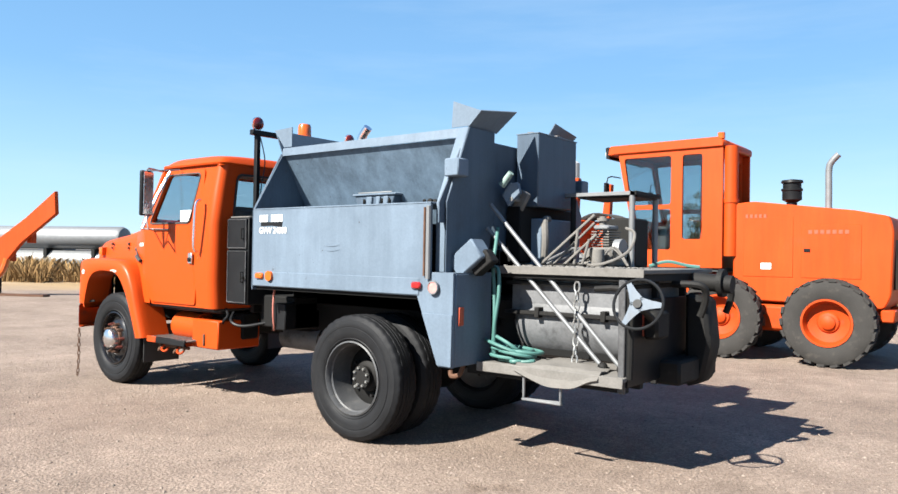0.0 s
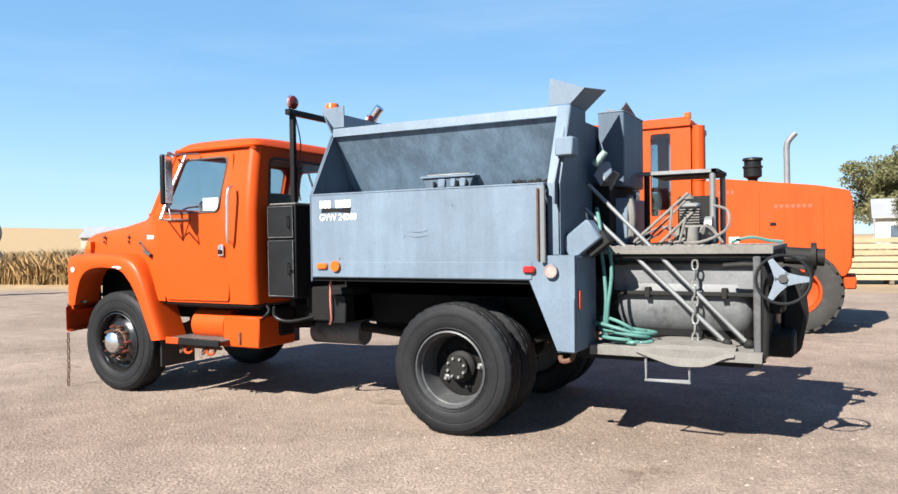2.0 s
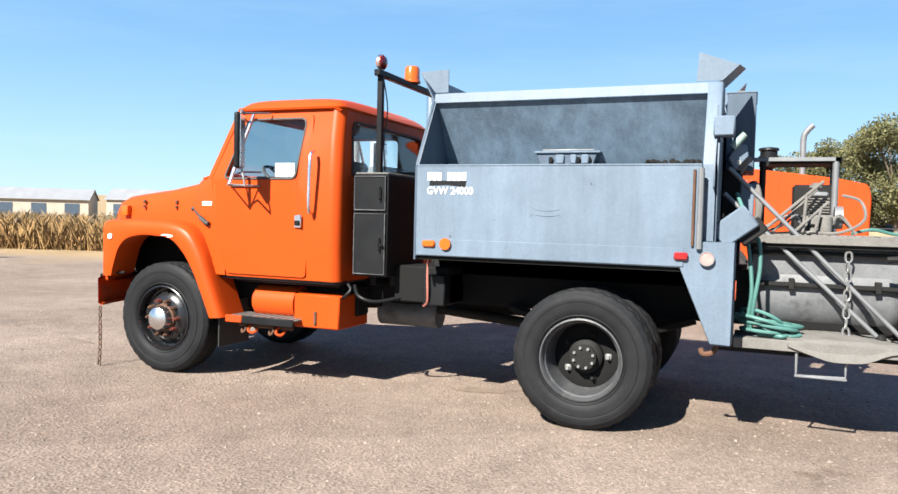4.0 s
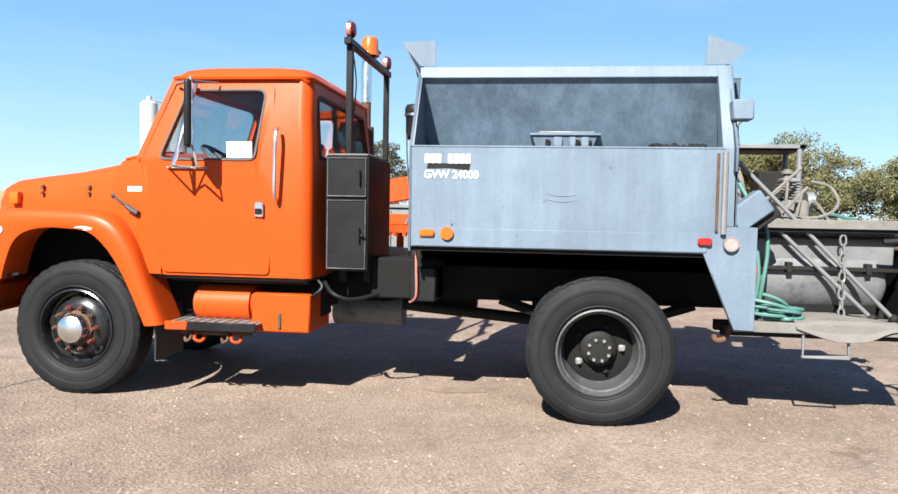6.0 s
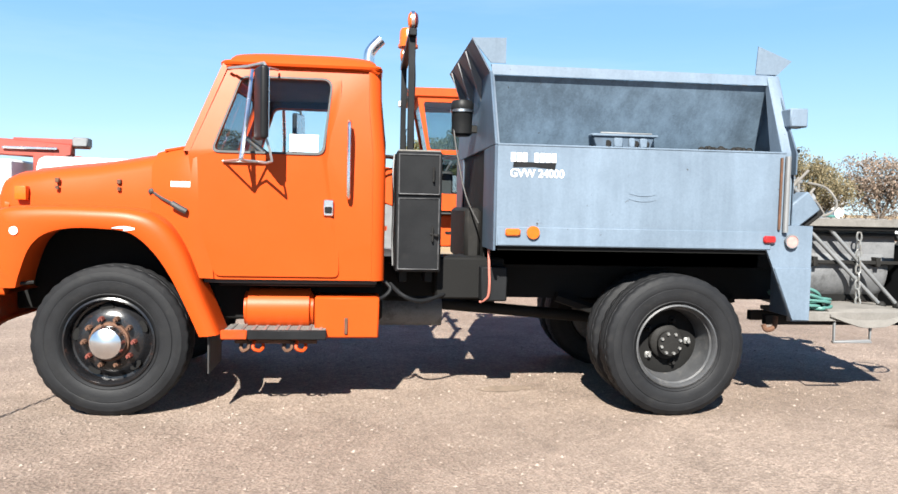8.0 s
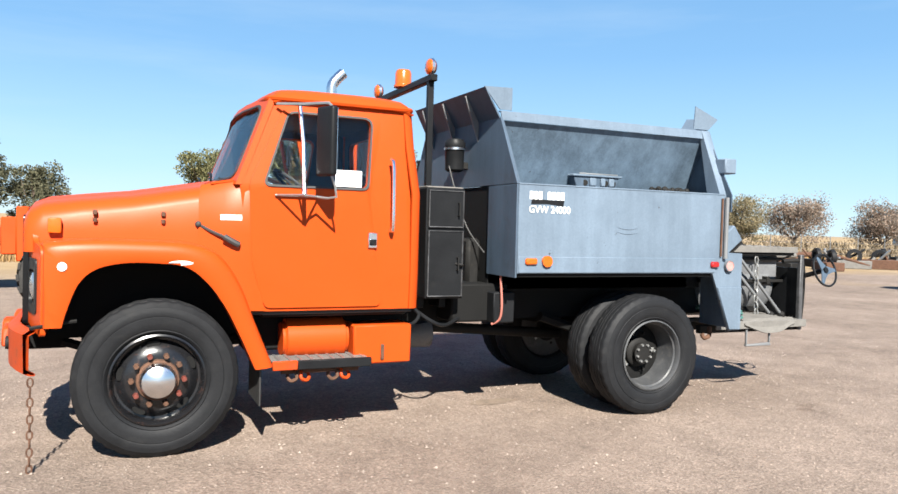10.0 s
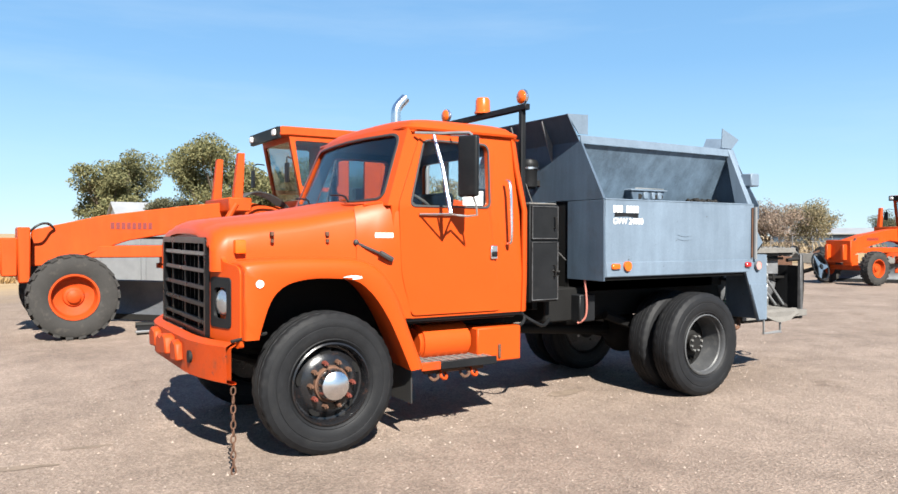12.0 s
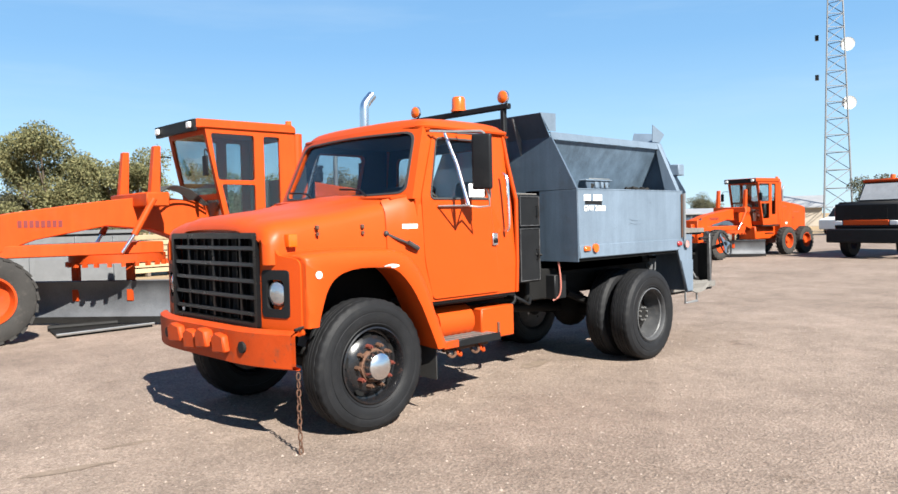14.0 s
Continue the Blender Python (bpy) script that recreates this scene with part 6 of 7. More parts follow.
    blade_m = Matrix.Translation((-3.05, 0.05, 0)) @ Matrix.Rotation(radians(40), 4, "Z")
    bm = B()
    rows = []
    for y in np.linspace(-1.85, 1.85, 9):
        rows.append([(0.20 * math.cos(t) - 0.10, y, 0.44 + 0.36 * math.sin(t)) for t in np.linspace(-1.15, 1.15, 9)])
    add_loft(bm, rows)
    thicken(bm, 0.025)
    bmesh.ops.transform(bm, matrix=blade_m, verts=bm.verts[:])
    part("blade", bm, mat("dark_blade_steel", (0.085, 0.088, 0.094), 0.5, 0.3, vary=0.45, scale=1.6, bump=0.1), g, "curved dark steel moldboard, partly scoured")
    bm = B()
    add_box(bm, -0.06, -0.02, -1.87, 1.87, 0.03, 0.14, 0.003)
    bmesh.ops.transform(bm, matrix=blade_m, verts=bm.verts[:])
    part("cutting_edge", bm, GREASE, g)
    for y in (-0.5, 0.5):
        bm = B()
        add_box(bm, 0.05, 0.16, y - 0.06, y + 0.06, 0.4, 1.1, 0.01)
        bmesh.ops.transform(bm, matrix=blade_m, verts=bm.verts[:])
        part("blade_arm", bm, ORANGE_WORN, g)
    # rear frame, tandem cases, engine hood
    box_part("main_frame", ORANGE_GRADER, g, -1.1, 2.7, -0.42, 0.42, 0.75, 1.35, 0.03)
    for s in (-1, 1):
        box_part("tandem_case", ORANGE_WORN, g, 0.45, 2.4, s * 0.66 - 0.11, s * 0.66 + 0.11, 0.45, 0.86, 0.05)
    bm = B()
    add_prism(bm, rounded([(0.58, 0.92), (0.58, 2.48), (0.9, 2.51), (2.35, 2.335), (2.82, 2.235), (2.87, 2.02), (2.84, 1.05), (2.75, 0.86), (1.5, 0.9)], 0.05, 3), "xz", -0.70, 0.70, 0.02)
    hood = part("engine_hood", bm, ORANGE_GRADER, g, "sloping orange engine hood, faded")
    for s in (-1, 1):
        ya, yb = sorted((s * 0.70, s * 0.708))
        for x0, x1, z0, z1 in ((1.62, 2.45, 1.30, 2.12), (0.75, 1.5, 1.30, 2.25)):
            box_part("hood_door", ORANGE_GRADER, hood, x0, x1, ya, yb, z0, z1, 0.003)
        for i in range(7):
            box_part("letter_bar", mat("faded_red_letter", (0.496, 0.048, 0.016), 0.6) if i == 0 and s < 0 else bpy.data.materials["faded_red_letter"], hood, 1.72 + i * 0.085, 1.775 + i * 0.085, *sorted((s * 0.709, s * 0.712)), 1.98, 2.04, 0.0)
        for i in range(5):
            box_part("letter_bar", bpy.data.materials["faded_red_letter"], hood, 0.78 + i * 0.07, 0.82 + i * 0.07, *sorted((s * 0.709, s * 0.712)), 2.24, 2.30, 0.0)
        box_part("white_label", WHITE, hood, 1.02, 1.18, *sorted((s * 0.709, s * 0.712)), 1.42, 1.52, 0.0)
        box_part("hood_latch", BLACK, hood, 1.66, 1.75, *sorted((s * 0.708, s * 0.72)), 1.70, 1.75, 0.004)
        box_part("tail_step", ORANGE_WORN, g, 2.72, 2.9, *sorted((s * 0.3, s * 0.8)), 0.68, 0.86, 0.02)
    box_part("rear_grille", BLACK, hood, 2.845, 2.87, -0.5, 0.5, 1.15, 1.9, 0.01)
    # precleaner and exhaust
    bm = B()
    add_rev(bm, [(0.08, 2.40), (0.08, 2.52), (0.15, 2.56), (0.15, 2.70), (0.165, 2.71), (0.165, 2.74), (0.14, 2.75), (0.14, 2.83), (0.17, 2.84), (0.16, 2.88), (0.03, 2.90)], (1.34, -0.12, 0), 24, "z")
    part("precleaner", bm, BLACK, g, "black round air precleaner")
    bm = B()
    add_tube(bm, [(1.88, -0.08, 2.3), (1.88, -0.08, 2.7), (1.88, -0.08, 3.05), (1.93, -0.08, 3.17), (2.02, -0.08, 3.27)], 0.05, 12, 5)
    part("exhaust", bm, GALV, g, "pale bent exhaust pipe")
    # cab
    side_out = [(-1.02, 1.42), (0.42, 1.42), (0.42, 3.47), (-1.45, 3.47), (-1.36, 3.0)]
    holes = [rounded([(-1.20, 2.50), (-0.46, 2.50), (-0.46, 3.34), (-1.33, 3.34)], 0.05, 3), rounded([(-0.98, 1.72), (-0.46, 1.72), (-0.46, 2.42), (-1.14, 2.42)], 0.05, 3), rounded([(-0.26, 1.90), (0.08, 1.90), (0.08, 3.34), (-0.26, 3.34)], 0.05, 3)]
    for s in (-1, 1):
        bm = B()
        add_plate(bm, side_out, holes, 0.05, lambda u, v, w: (u, s * (0.76 - w), v))
        side = part("cab_side", bm, ORANGE_GRADER, g)
        for h_ in holes:
            bm = B()
            add_plate(bm, h_, [], 0.006, lambda u, v, w: (u, s * (0.73 - w), v))
            part("pane", bm, GLASS_CAB, side, shadow=False)
        if s < 0:
            cyl_part("side_duct", ORANGE_GRADER, g, (0.53, s * 0.66, 1.62), (0.53, s * 0.66, 3.44), 0.11, seg=24)
            cyl_part("duct_collar", ORANGE_GRADER, g, (0.53, s * 0.66, 2.50), (0.53, s * 0.66, 2.56), 0.122, seg=24)
        box_part("cab_step", BLACK, g, -0.9, -0.5, *sorted((s * 0.76, s * 1.0)), 1.0, 1.05, 0.01)
        tube_part("cab_mirror_arm", BLACK, g, [(-1.40, s * 0.76, 3.0), (-1.55, s * 0.95, 3.0), (-1.55, s * 0.98, 2.7)], 0.012, 3, 6)
        box_part("cab_mirror", BLACK, g, -1.58, -1.54, *sorted((s * 0.90, s * 1.06)), 2.55, 2.9, 0.01)

    def front_place(u, v, w):
        return (-1.02 - 0.43 * (v - 1.42) / 2.05 + w, u, v)
    fh = [rounded([(-0.66, 2.25), (0.66, 2.25), (0.66, 3.32), (-0.66, 3.32)], 0.05, 3), rounded([(-0.66, 1.6), (-0.1, 1.6), (-0.1, 2.15), (-0.66, 2.15)], 0.04, 3), rounded([(0.1, 1.6), (0.66, 1.6), (0.66, 2.15), (0.1, 2.15)], 0.04, 3)]
    bm = B()
    add_plate(bm, [(-0.76, 1.42), (0.76, 1.42), (0.76, 3.47), (-0.76, 3.47)], fh, 0.05, front_place)
    fr = part("cab_front", bm, ORANGE_GRADER, g)
    for h_ in fh:
        bm = B()
        add_plate(bm, h_, [], 0.006, lambda u, v, w: front_place(u, v, w + 0.02))
        part("pane", bm, GLASS_CAB, fr, shadow=False)
    rh = rounded([(-0.6, 2.55), (0.6, 2.55), (0.6, 3.3), (-0.6, 3.3)], 0.05, 3)
    bm = B()
    add_plate(bm, [(-0.76, 1.42), (0.76, 1.42), (0.76, 3.47), (-0.76, 3.47)], [rh], 0.04, lambda u, v, w: (0.30 - w, u, v))
    rw = part("cab_rear", bm, ORANGE_GRADER, g)
    bm = B()
    add_plate(bm, rh, [], 0.006, lambda u, v, w: (0.28 - w, u, v))
    part("pane", bm, GLASS, rw, shadow=False)
    bm = B()
    add_prism(bm, [(-1.66, 3.40), (-1.60, 3.58), (0.34, 3.60), (0.44, 3.54), (0.44, 3.43), (-1.45, 3.42)], "xz", -0.80, 0.80, 0.02)
    roof = part("cab_roof", bm, ORANGE_GRADER, g, "flat orange cab roof")
    bm = B()
    add_prism(bm, [(-1.665, 3.36), (-1.68, 3.56), (-1.62, 3.57), (-1.60, 3.36)], "xz", -0.80, 0.80, 0.005)
    part("visor", bm, BLACK, roof)
    for y in (-0.66, 0.66):
        box_part("work_lamp", WHITE, roof, -1.72, -1.67, y - 0.07, y + 0.07, 3.41, 3.52, 0.015)
    cyl_part("roof_beacon", AMBER, roof, (0.36, -0.66, 3.58), (0.36, -0.66, 3.68), 0.06)
    box_part("cab_floor", INTERIOR, g, -1.0, 0.40, -0.72, 0.72, 1.36, 1.42, 0.0)
    bm = B()
    add_box(bm, -0.45, 0.05, -0.28, 0.28, 1.75, 1.90, 0.05)
    add_box(bm, -0.02, 0.14, -0.28, 0.28, 1.85, 2.55, 0.05)
    add_box(bm, -0.4, 0.0, -0.2, 0.2, 1.42, 1.76, 0.02)
    part("driver_seat", bm, INTERIOR, g)
    bm = B()
    add_box(bm, -0.95, -0.72, -0.25, 0.25, 1.42, 2.15, 0.03)
    add_tube(bm, [(-0.85, 0.0, 2.1), (-0.72, 0, 2.35)], 0.03, 8, 0)
    part("control_console", bm, INTERIOR, g)
    return g


grader = build_grader(pose(0, 8.82, 0))
copy_thing(grader, pose(22.9, 8.45, 0, 0, 0, -7.8) @ Matrix.Diagonal((0.86, 0.86, 0.86, 1)))["label"] = "orange motor grader parked far across the yard, blade lowered"

# flat steel frame lying before the blade
drag = thing("drag_frame", Matrix.Identity(4), "flat black steel drag frame lying on gravel before the grader blade", "steel frame")
bm = B()
add_prism(bm, [(-4.10, 7.74), (-2.58, 7.88), (-2.95, 8.45), (-3.95, 8.65)], "xy", -0.02, 0.035, 0.004)
part("plate", bm, GREASE, drag)
tube_part("edge_rail", STEEL, drag, [(-4.12, 7.72, 0.05), (-2.56, 7.86, 0.05)], 0.022, 0, 6)
tube_part("edge_rail", GREASE, drag, [(-3.97, 8.66, 0.06), (-2.94, 8.46, 0.06)], 0.045, 0, 8)


# ---- trees, brush and the far yard ----
BARK = mat("grey_bark", (0.112, 0.088, 0.068), 0.9, vary=0.3, scale=6, bump=0.4)
GRASS = mat("dry_golden_grass", (0.225, 0.138, 0.058), 0.9, vary=0.3, scale=0.6, fine=5, bump=0.0, island=True, random_tint=0.35)
SHRUB = mat("grey_brown_brush", (0.176, 0.136, 0.088), 0.9, vary=0.3, scale=0.8, fine=6, bump=0.0, island=True, random_tint=0.4)
TIMBER = mat("pale_sawn_timber", (0.32, 0.24, 0.148), 0.8, vary=0.2, scale=3, bump=0.2, random_tint=0.2)
CONCRETE = mat("silo_concrete", (0.336, 0.32, 0.296), 0.85, vary=0.15, scale=0.4, bump=0.1)
ROOF_TIN = mat("grey_tin_roof", (0.264, 0.264, 0.264), 0.5, 0.3, vary=0.15, scale=0.8, bump=0.05)
SILO = mat("weathered_white_steel", (0.31, 0.32, 0.335), 0.6, vary=0.12, scale=0.3, bump=0.03, streak=0.15)
TAN_WALL = mat("tan_wall", (0.352, 0.304, 0.248), 0.85, vary=0.12, scale=0.6, bump=0.05)
BRICK_RED = mat("rusty_red_paint", (0.208, 0.028, 0.016), 0.6, vary=0.25, scale=4, bump=0.1, dirt=(0.08, 0.024, 0.016), dirt_amount=0.5)


def leaf_cloud(rng, clumps, count, size):
    """Small folded leaves, scattered through round clumps (centre, radii); points and faces for one mesh."""
    corner = np.array(((-1, -0.3, 0), (0, -0.5, 0.15), (1, 0, 0), (0, 0.5, 0.15)))
    pts = []
    for c, rad in clumps:
        d = rng.normal(size=(count, 3))
        d *= (rng.random((count, 1)) ** 0.45) / np.linalg.norm(d, axis=1, keepdims=True)
        p = np.array(c) + d * np.array(rad)
        a, b = rng.normal(size=(count, 3)), rng.normal(size=(count, 3))
        a /= np.linalg.norm(a, axis=1, keepdims=True)
        b -= a * (a * b).sum(1, keepdims=True)
        b /= np.linalg.norm(b, axis=1, keepdims=True)
        n = np.cross(a, b)
        s = size * rng.uniform(0.6, 1.4, (count, 1))
        pts.append(np.stack([p + s * (q[0] * a + q[1] * b + q[2] * n) for q in corner], 1).reshape(-1, 3))
    pts = np.concatenate(pts)
    return pts, np.arange(len(pts)).reshape(-1, 4)


def leaf_material(name, color, spread=0.5):
    """Leaves that let some light through, each a little lighter or darker."""
    m = bpy.data.materials.new(name)
    m.use_nodes = True
    nt = m.node_tree
    n = nt.nodes
    n.remove(n["Principled BSDF"])
    rnd = n.new("ShaderNodeNewGeometry").outputs["Random Per Island"]
    ramp = n.new("ShaderNodeValToRGB")
    c = Vector(color)
    ramp.color_ramp.elements[0].color = (*(c * (1 - spread)), 1)
    ramp.color_ramp.elements[1].color = (*(Vector((c.x * 1.15, c.y, c.z)) * (1 + spread)), 1)
    link(nt, rnd, ramp.inputs[0])
    diff, trans, mix = n.new("ShaderNodeBsdfDiffuse"), n.new("ShaderNodeBsdfTranslucent"), n.new("ShaderNodeMixShader")
    for b in (diff, trans):
        link(nt, ramp.outputs[0], b.inputs[0])
    mix.inputs[0].default_value = 0.4
    link(nt, diff.outputs[0], mix.inputs[1])
    link(nt, trans.outputs[0], mix.inputs[2])
    link(nt, mix.outputs[0], n["Material Output"].inputs[0])
    return m


LEAF = leaf_material("olive_leaves", (0.148, 0.158, 0.08), 0.4)
LEAF_DRY = leaf_material("dry_yellow_leaves", (0.185, 0.172, 0.105), 0.4)
LEAF_PINE = leaf_material("juniper_needles", (0.10, 0.108, 0.068))
TWIG = leaf_material("dry_twigs", (0.22, 0.188, 0.148), 0.35)


def tree(x, y, h, w, seed, leaves, label, category="tree", trunk=0.16, density=1.0, size=0.085, bare=False):
    rng = random.Random(seed)
    t = thing("tree", pose(x, y, 0, 0, 0, rng.uniform(0, 360)), label, category, "trees round the yard")
    bm = B()
    fork = h * rng.uniform(0.16, 0.26)
    add_tube(bm, [(0, 0, -0.1), (0.05 * h * 0.1, 0, fork * 0.5), (0, 0.04, fork)], lambda u: trunk * (1 - 0.35 * u), 8, 3)
    tips = []
    for i in range(7):
        a = 2 * math.pi * i / 7 + rng.uniform(-0.3, 0.3)
        reach, up = w * rng.uniform(0.18, 0.42), h * rng.uniform(0.5, 0.88)
        end = Vector((reach * math.cos(a), reach * math.sin(a), up))
        add_tube(bm, [(0, 0.02, fork * 0.9), end * 0.45 + Vector((0, 0, fork * 0.35)), end], lambda u: trunk * 0.5 * (1 - 0.85 * u), 5, 3)
        tips.append(end)
        for k in range(3 if not bare else 7):
            e2 = end * rng.uniform(0.6, 0.9) + Vector((rng.uniform(-1, 1), rng.uniform(-1, 1), rng.uniform(-0.1, 0.9))) * w * 0.17
            add_tube(bm, [end * 0.55, (end * 0.6 + e2) * 0.52, e2], lambda u: trunk * 0.2 * (1 - 0.8 * u), 4, 2)
            tips.append(e2)
    part("trunk", bm, BARK, t)
    gen = np.random.default_rng(seed)
    clumps = []
    for tip in tips:
        r = w * rng.uniform(0.11, 0.21)
        clumps.append((tuple(tip), (r, r, r * rng.uniform(0.6, 0.95))))
    for _ in range(30):
        a, rr = rng.uniform(0, 6.28), w * rng.uniform(0.05, 0.42)
        z = h * rng.uniform(0.14, 0.92) * (1 - 0.25 * rr / (w * 0.5))
        r = w * rng.uniform(0.10, 0.19)
        clumps.append(((rr * math.cos(a), rr * math.sin(a), z), (r, r, r * 0.75)))
    pts, faces = leaf_cloud(gen, clumps, int(230 * density), size)
    me = bpy.data.meshes.new("crown")
    me.from_pydata(pts.tolist(), [], faces.tolist())
    me.materials.append(leaves)
    new("crown", me).parent = t
    return t


OLIVE, YELLOW, BARE = "broad olive-green tree with gaps in its crown", "thinning tree with dry yellow-green leaves", "nearly bare grey-brown tree with fine branches"
tree(6.9, 86.9, 11.4, 10.5, 1, LEAF, OLIVE, trunk=0.3, density=2.2, size=0.15)
tree(11.5, 61.7, 10.8, 9.0, 3, LEAF, OLIVE, trunk=0.28, density=2.4, size=0.12)
tree(19.5, 66.0, 9.4, 8.0, 4, LEAF, OLIVE, trunk=0.25, density=2.0, size=0.12)
tree(8.4, 64.0, 5.0, 6.0, 2, LEAF_PINE, "low dark green bush tree under taller trees", density=1.6, size=0.1)
tree(16.5, 42, 6.4, 5.2, 6, LEAF, OLIVE)
tree(20.0, 41, 6.0, 5.5, 7, LEAF, OLIVE)
tree(23.5, 43, 6.8, 4.5, 8, LEAF_DRY, YELLOW, density=0.7)
tree(27.5, 42, 6.2, 6.0, 9, LEAF_DRY, YELLOW)
tree(33.0, 43, 6.4, 6.0, 10, TWIG, BARE, density=0.45, bare=True)
tree(38.5, 43, 6.0, 5.5, 11, LEAF_DRY, YELLOW, density=0.8)
tree(44.0, 43, 5.5, 6.0, 12, LEAF_DRY, YELLOW)
tree(49.0, 41, 5.4, 6.0, 13, TWIG, BARE, density=0.5, bare=True)
tree(56.0, 38, 5.0, 6.0, 14, TWIG, BARE, density=0.6, bare=True)
tree(63.0, 38, 5.0, 6.0, 15, LEAF_DRY, YELLOW)
tree(-12.0, 45, 6.6, 4.2, 16, LEAF_PINE, "dark green juniper tree with ragged top", density=0.9)
tree(-8.8, 47, 5.2, 3.6, 17, LEAF_PINE, "dark green juniper tree with ragged top", density=0.7)
tree(-27.5, 40, 3.3, 3.4, 18, LEAF_PINE, "round dark green bush tree")
tree(105.0, 52, 5.5, 6.0, 20, LEAF_PINE, "round dark tree far behind the yard")
tree(98.0, 40, 4.6, 6.0, 21, LEAF, "low tree far behind the yard")
tree(60.0, 14, 4.8, 5.0, 22, LEAF_PINE, "wide dark tree behind the parked vehicles")


def tufts(name, label, material, seed, count, place, height, blades=7, spread=0.25, width=0.02):
    """Clumps of upright blades, joined: grass and brush that nobody could count."""
    rng = random.Random(seed)
    verts, faces = [], []
    for _ in range(count):
        x, y = place(rng)
        if y < 10 or noise.noise(Vector((x * 0.22, y * 0.3, 4))) < rng.uniform(-0.35, 0.3):
            continue
        hh = height * rng.uniform(0.5, 1.25)
        for _ in range(blades):
            a, lean = rng.uniform(0, 6.28), rng.uniform(0.05, 0.5)
            bx, by = x + rng.uniform(-spread, spread), y + rng.uniform(-spread, spread)
            h_ = hh * rng.uniform(0.6, 1.1)
            dx, dy = math.cos(a), math.sin(a)
            k = len(verts)
            verts += [(bx - dy * width, by + dx * width, -0.03), (bx + dy * width, by - dx * width, -0.03), (bx + dx * lean * h_ + dy * width * 0.7, by + dy * lean * h_ - dx * width * 0.7, h_ * 0.75), (bx + dx * lean * h_ * 1.6, by + dy * lean * h_ * 1.6, h_)]
            faces.append((k, k + 1, k + 2, k + 3))
    me = bpy.data.meshes.new(name)
    me.from_pydata(verts, [], faces)
    me.materials.append(material)
    return tagged(new(name, me), label, "grass", kind="stuff")


tufts("golden_brush", "tall golden dry brush beyond the yard's edge", GRASS, 31, 11000, lambda r: (lambda x: (x, 19.5 + 0.36 * (x + 8) + r.random() ** 1.4 * 24))(r.uniform(-60, -15)), 0.98, 13, 0.6, 0.017)
tufts("verge_grass", "low straw-coloured grass along the yard's edge", GRASS, 32, 5000, lambda r: (r.uniform(-30, 45), 23 + r.random() ** 1.2 * 22), 0.26, 6, 0.4, 0.04)
tufts("grey_brush", "grey-brown brush under the trees", SHRUB, 33, 2200, lambda r: (r.uniform(-12, 70), 34 + r.random() * 12), 1.0, 8, 0.6, 0.05)

tufts("dark_brush", "grey-brown brush among the golden grass", SHRUB, 34, 2600, lambda r: (lambda x: (x, 21.0 + 0.36 * (x + 8) + r.random() * 22))(r.uniform(-60, -15)), 1.1, 11, 0.6, 0.018)
# pebbles of the yard
def pebbles():
    rng = random.Random(5)
    verts, faces = [], []
    for _ in range(30000):
        x, y = rng.uniform(-9, 5), rng.uniform(-4.2, 3.0)
        if rng.random() < 0.25:
            x, y = rng.uniform(-14, 14), rng.uniform(-4.5, 12)
        s = 0.004 + 0.012 * rng.random() ** 6
        z = ground_height(x, y) + s * 0.15
        k = len(verts)
        a = rng.uniform(0, 6.28)
        ring = [(x + s * rng.uniform(0.7, 1.3) * math.cos(a + i * 1.571), y + s * rng.uniform(0.7, 1.3) * math.sin(a + i * 1.571), z) for i in range(4)]
        verts += ring + [(x + s * 0.2, y, z + s * rng.uniform(0.5, 0.9))]
        faces += [(k + i, k + (i + 1) % 4, k + 4) for i in range(4)]
    me = bpy.data.meshes.new("pebbles")
    me.from_pydata(verts, [], faces)
    me.materials.append(mat("pebble_stone", (0.19, 0.152, 0.125), 0.9, vary=0.2, bump=0.1, island=True, random_tint=0.35))
    return tagged(new("pebbles", me), "small tan pebbles scattered over the gravel", "pebbles", kind="stuff")


pebbles()


# timber stack beside the far grader
stack_t = thing("timber_stack", pose(3.9, 21.3, 0, 0, 0, 8), "stack of pale sawn timbers on bearers", "timber stack")
for i in range(7):
    for j in range(3):
        z = 0.12 + i * 0.19
        dx = random.uniform(-0.25, 0.25)
        box_part("timber", TIMBER, stack_t, -1.9 + dx, 1.6 + dx, -0.35 + j * 0.3, -0.10 + j * 0.3, z, z + 0.15, 0.01)
for x in (-1.3, 0.0, 1.1):
    box_part("bearer", BARK, stack_t, x - 0.06, x + 0.06, -0.4, 0.55, 0.0, 0.12, 0.0)

# boom truck and white tank trailer behind the truck's nose
BOOM_M = pose(-10.6, 13.8, 0, 0, 0, 6)
boomer = thing("boom_truck", BOOM_M, "white and orange flatbed truck with a folded dark red boom", "truck")
for x in (-1.6, 1.9):
    for y in (-0.95, 0.95):
        bm = B()
        add_rev(bm, [(0.22, -0.12), (0.42, -0.13), (0.48, -0.08), (0.48, 0.08), (0.42, 0.13), (0.22, 0.12)], (x, y, 0.48), 28, "y", True)
        w_ = part("wheel", bm, RUBBER, boomer)
        cyl_part("hub", WHITE, w_, (x, y - 0.1, 0.48), (x, y + 0.1, 0.48), 0.21)
box_part("chassis", GREASE, boomer, -2.4, 3.2, -0.5, 0.5, 0.55, 0.85, 0.02)
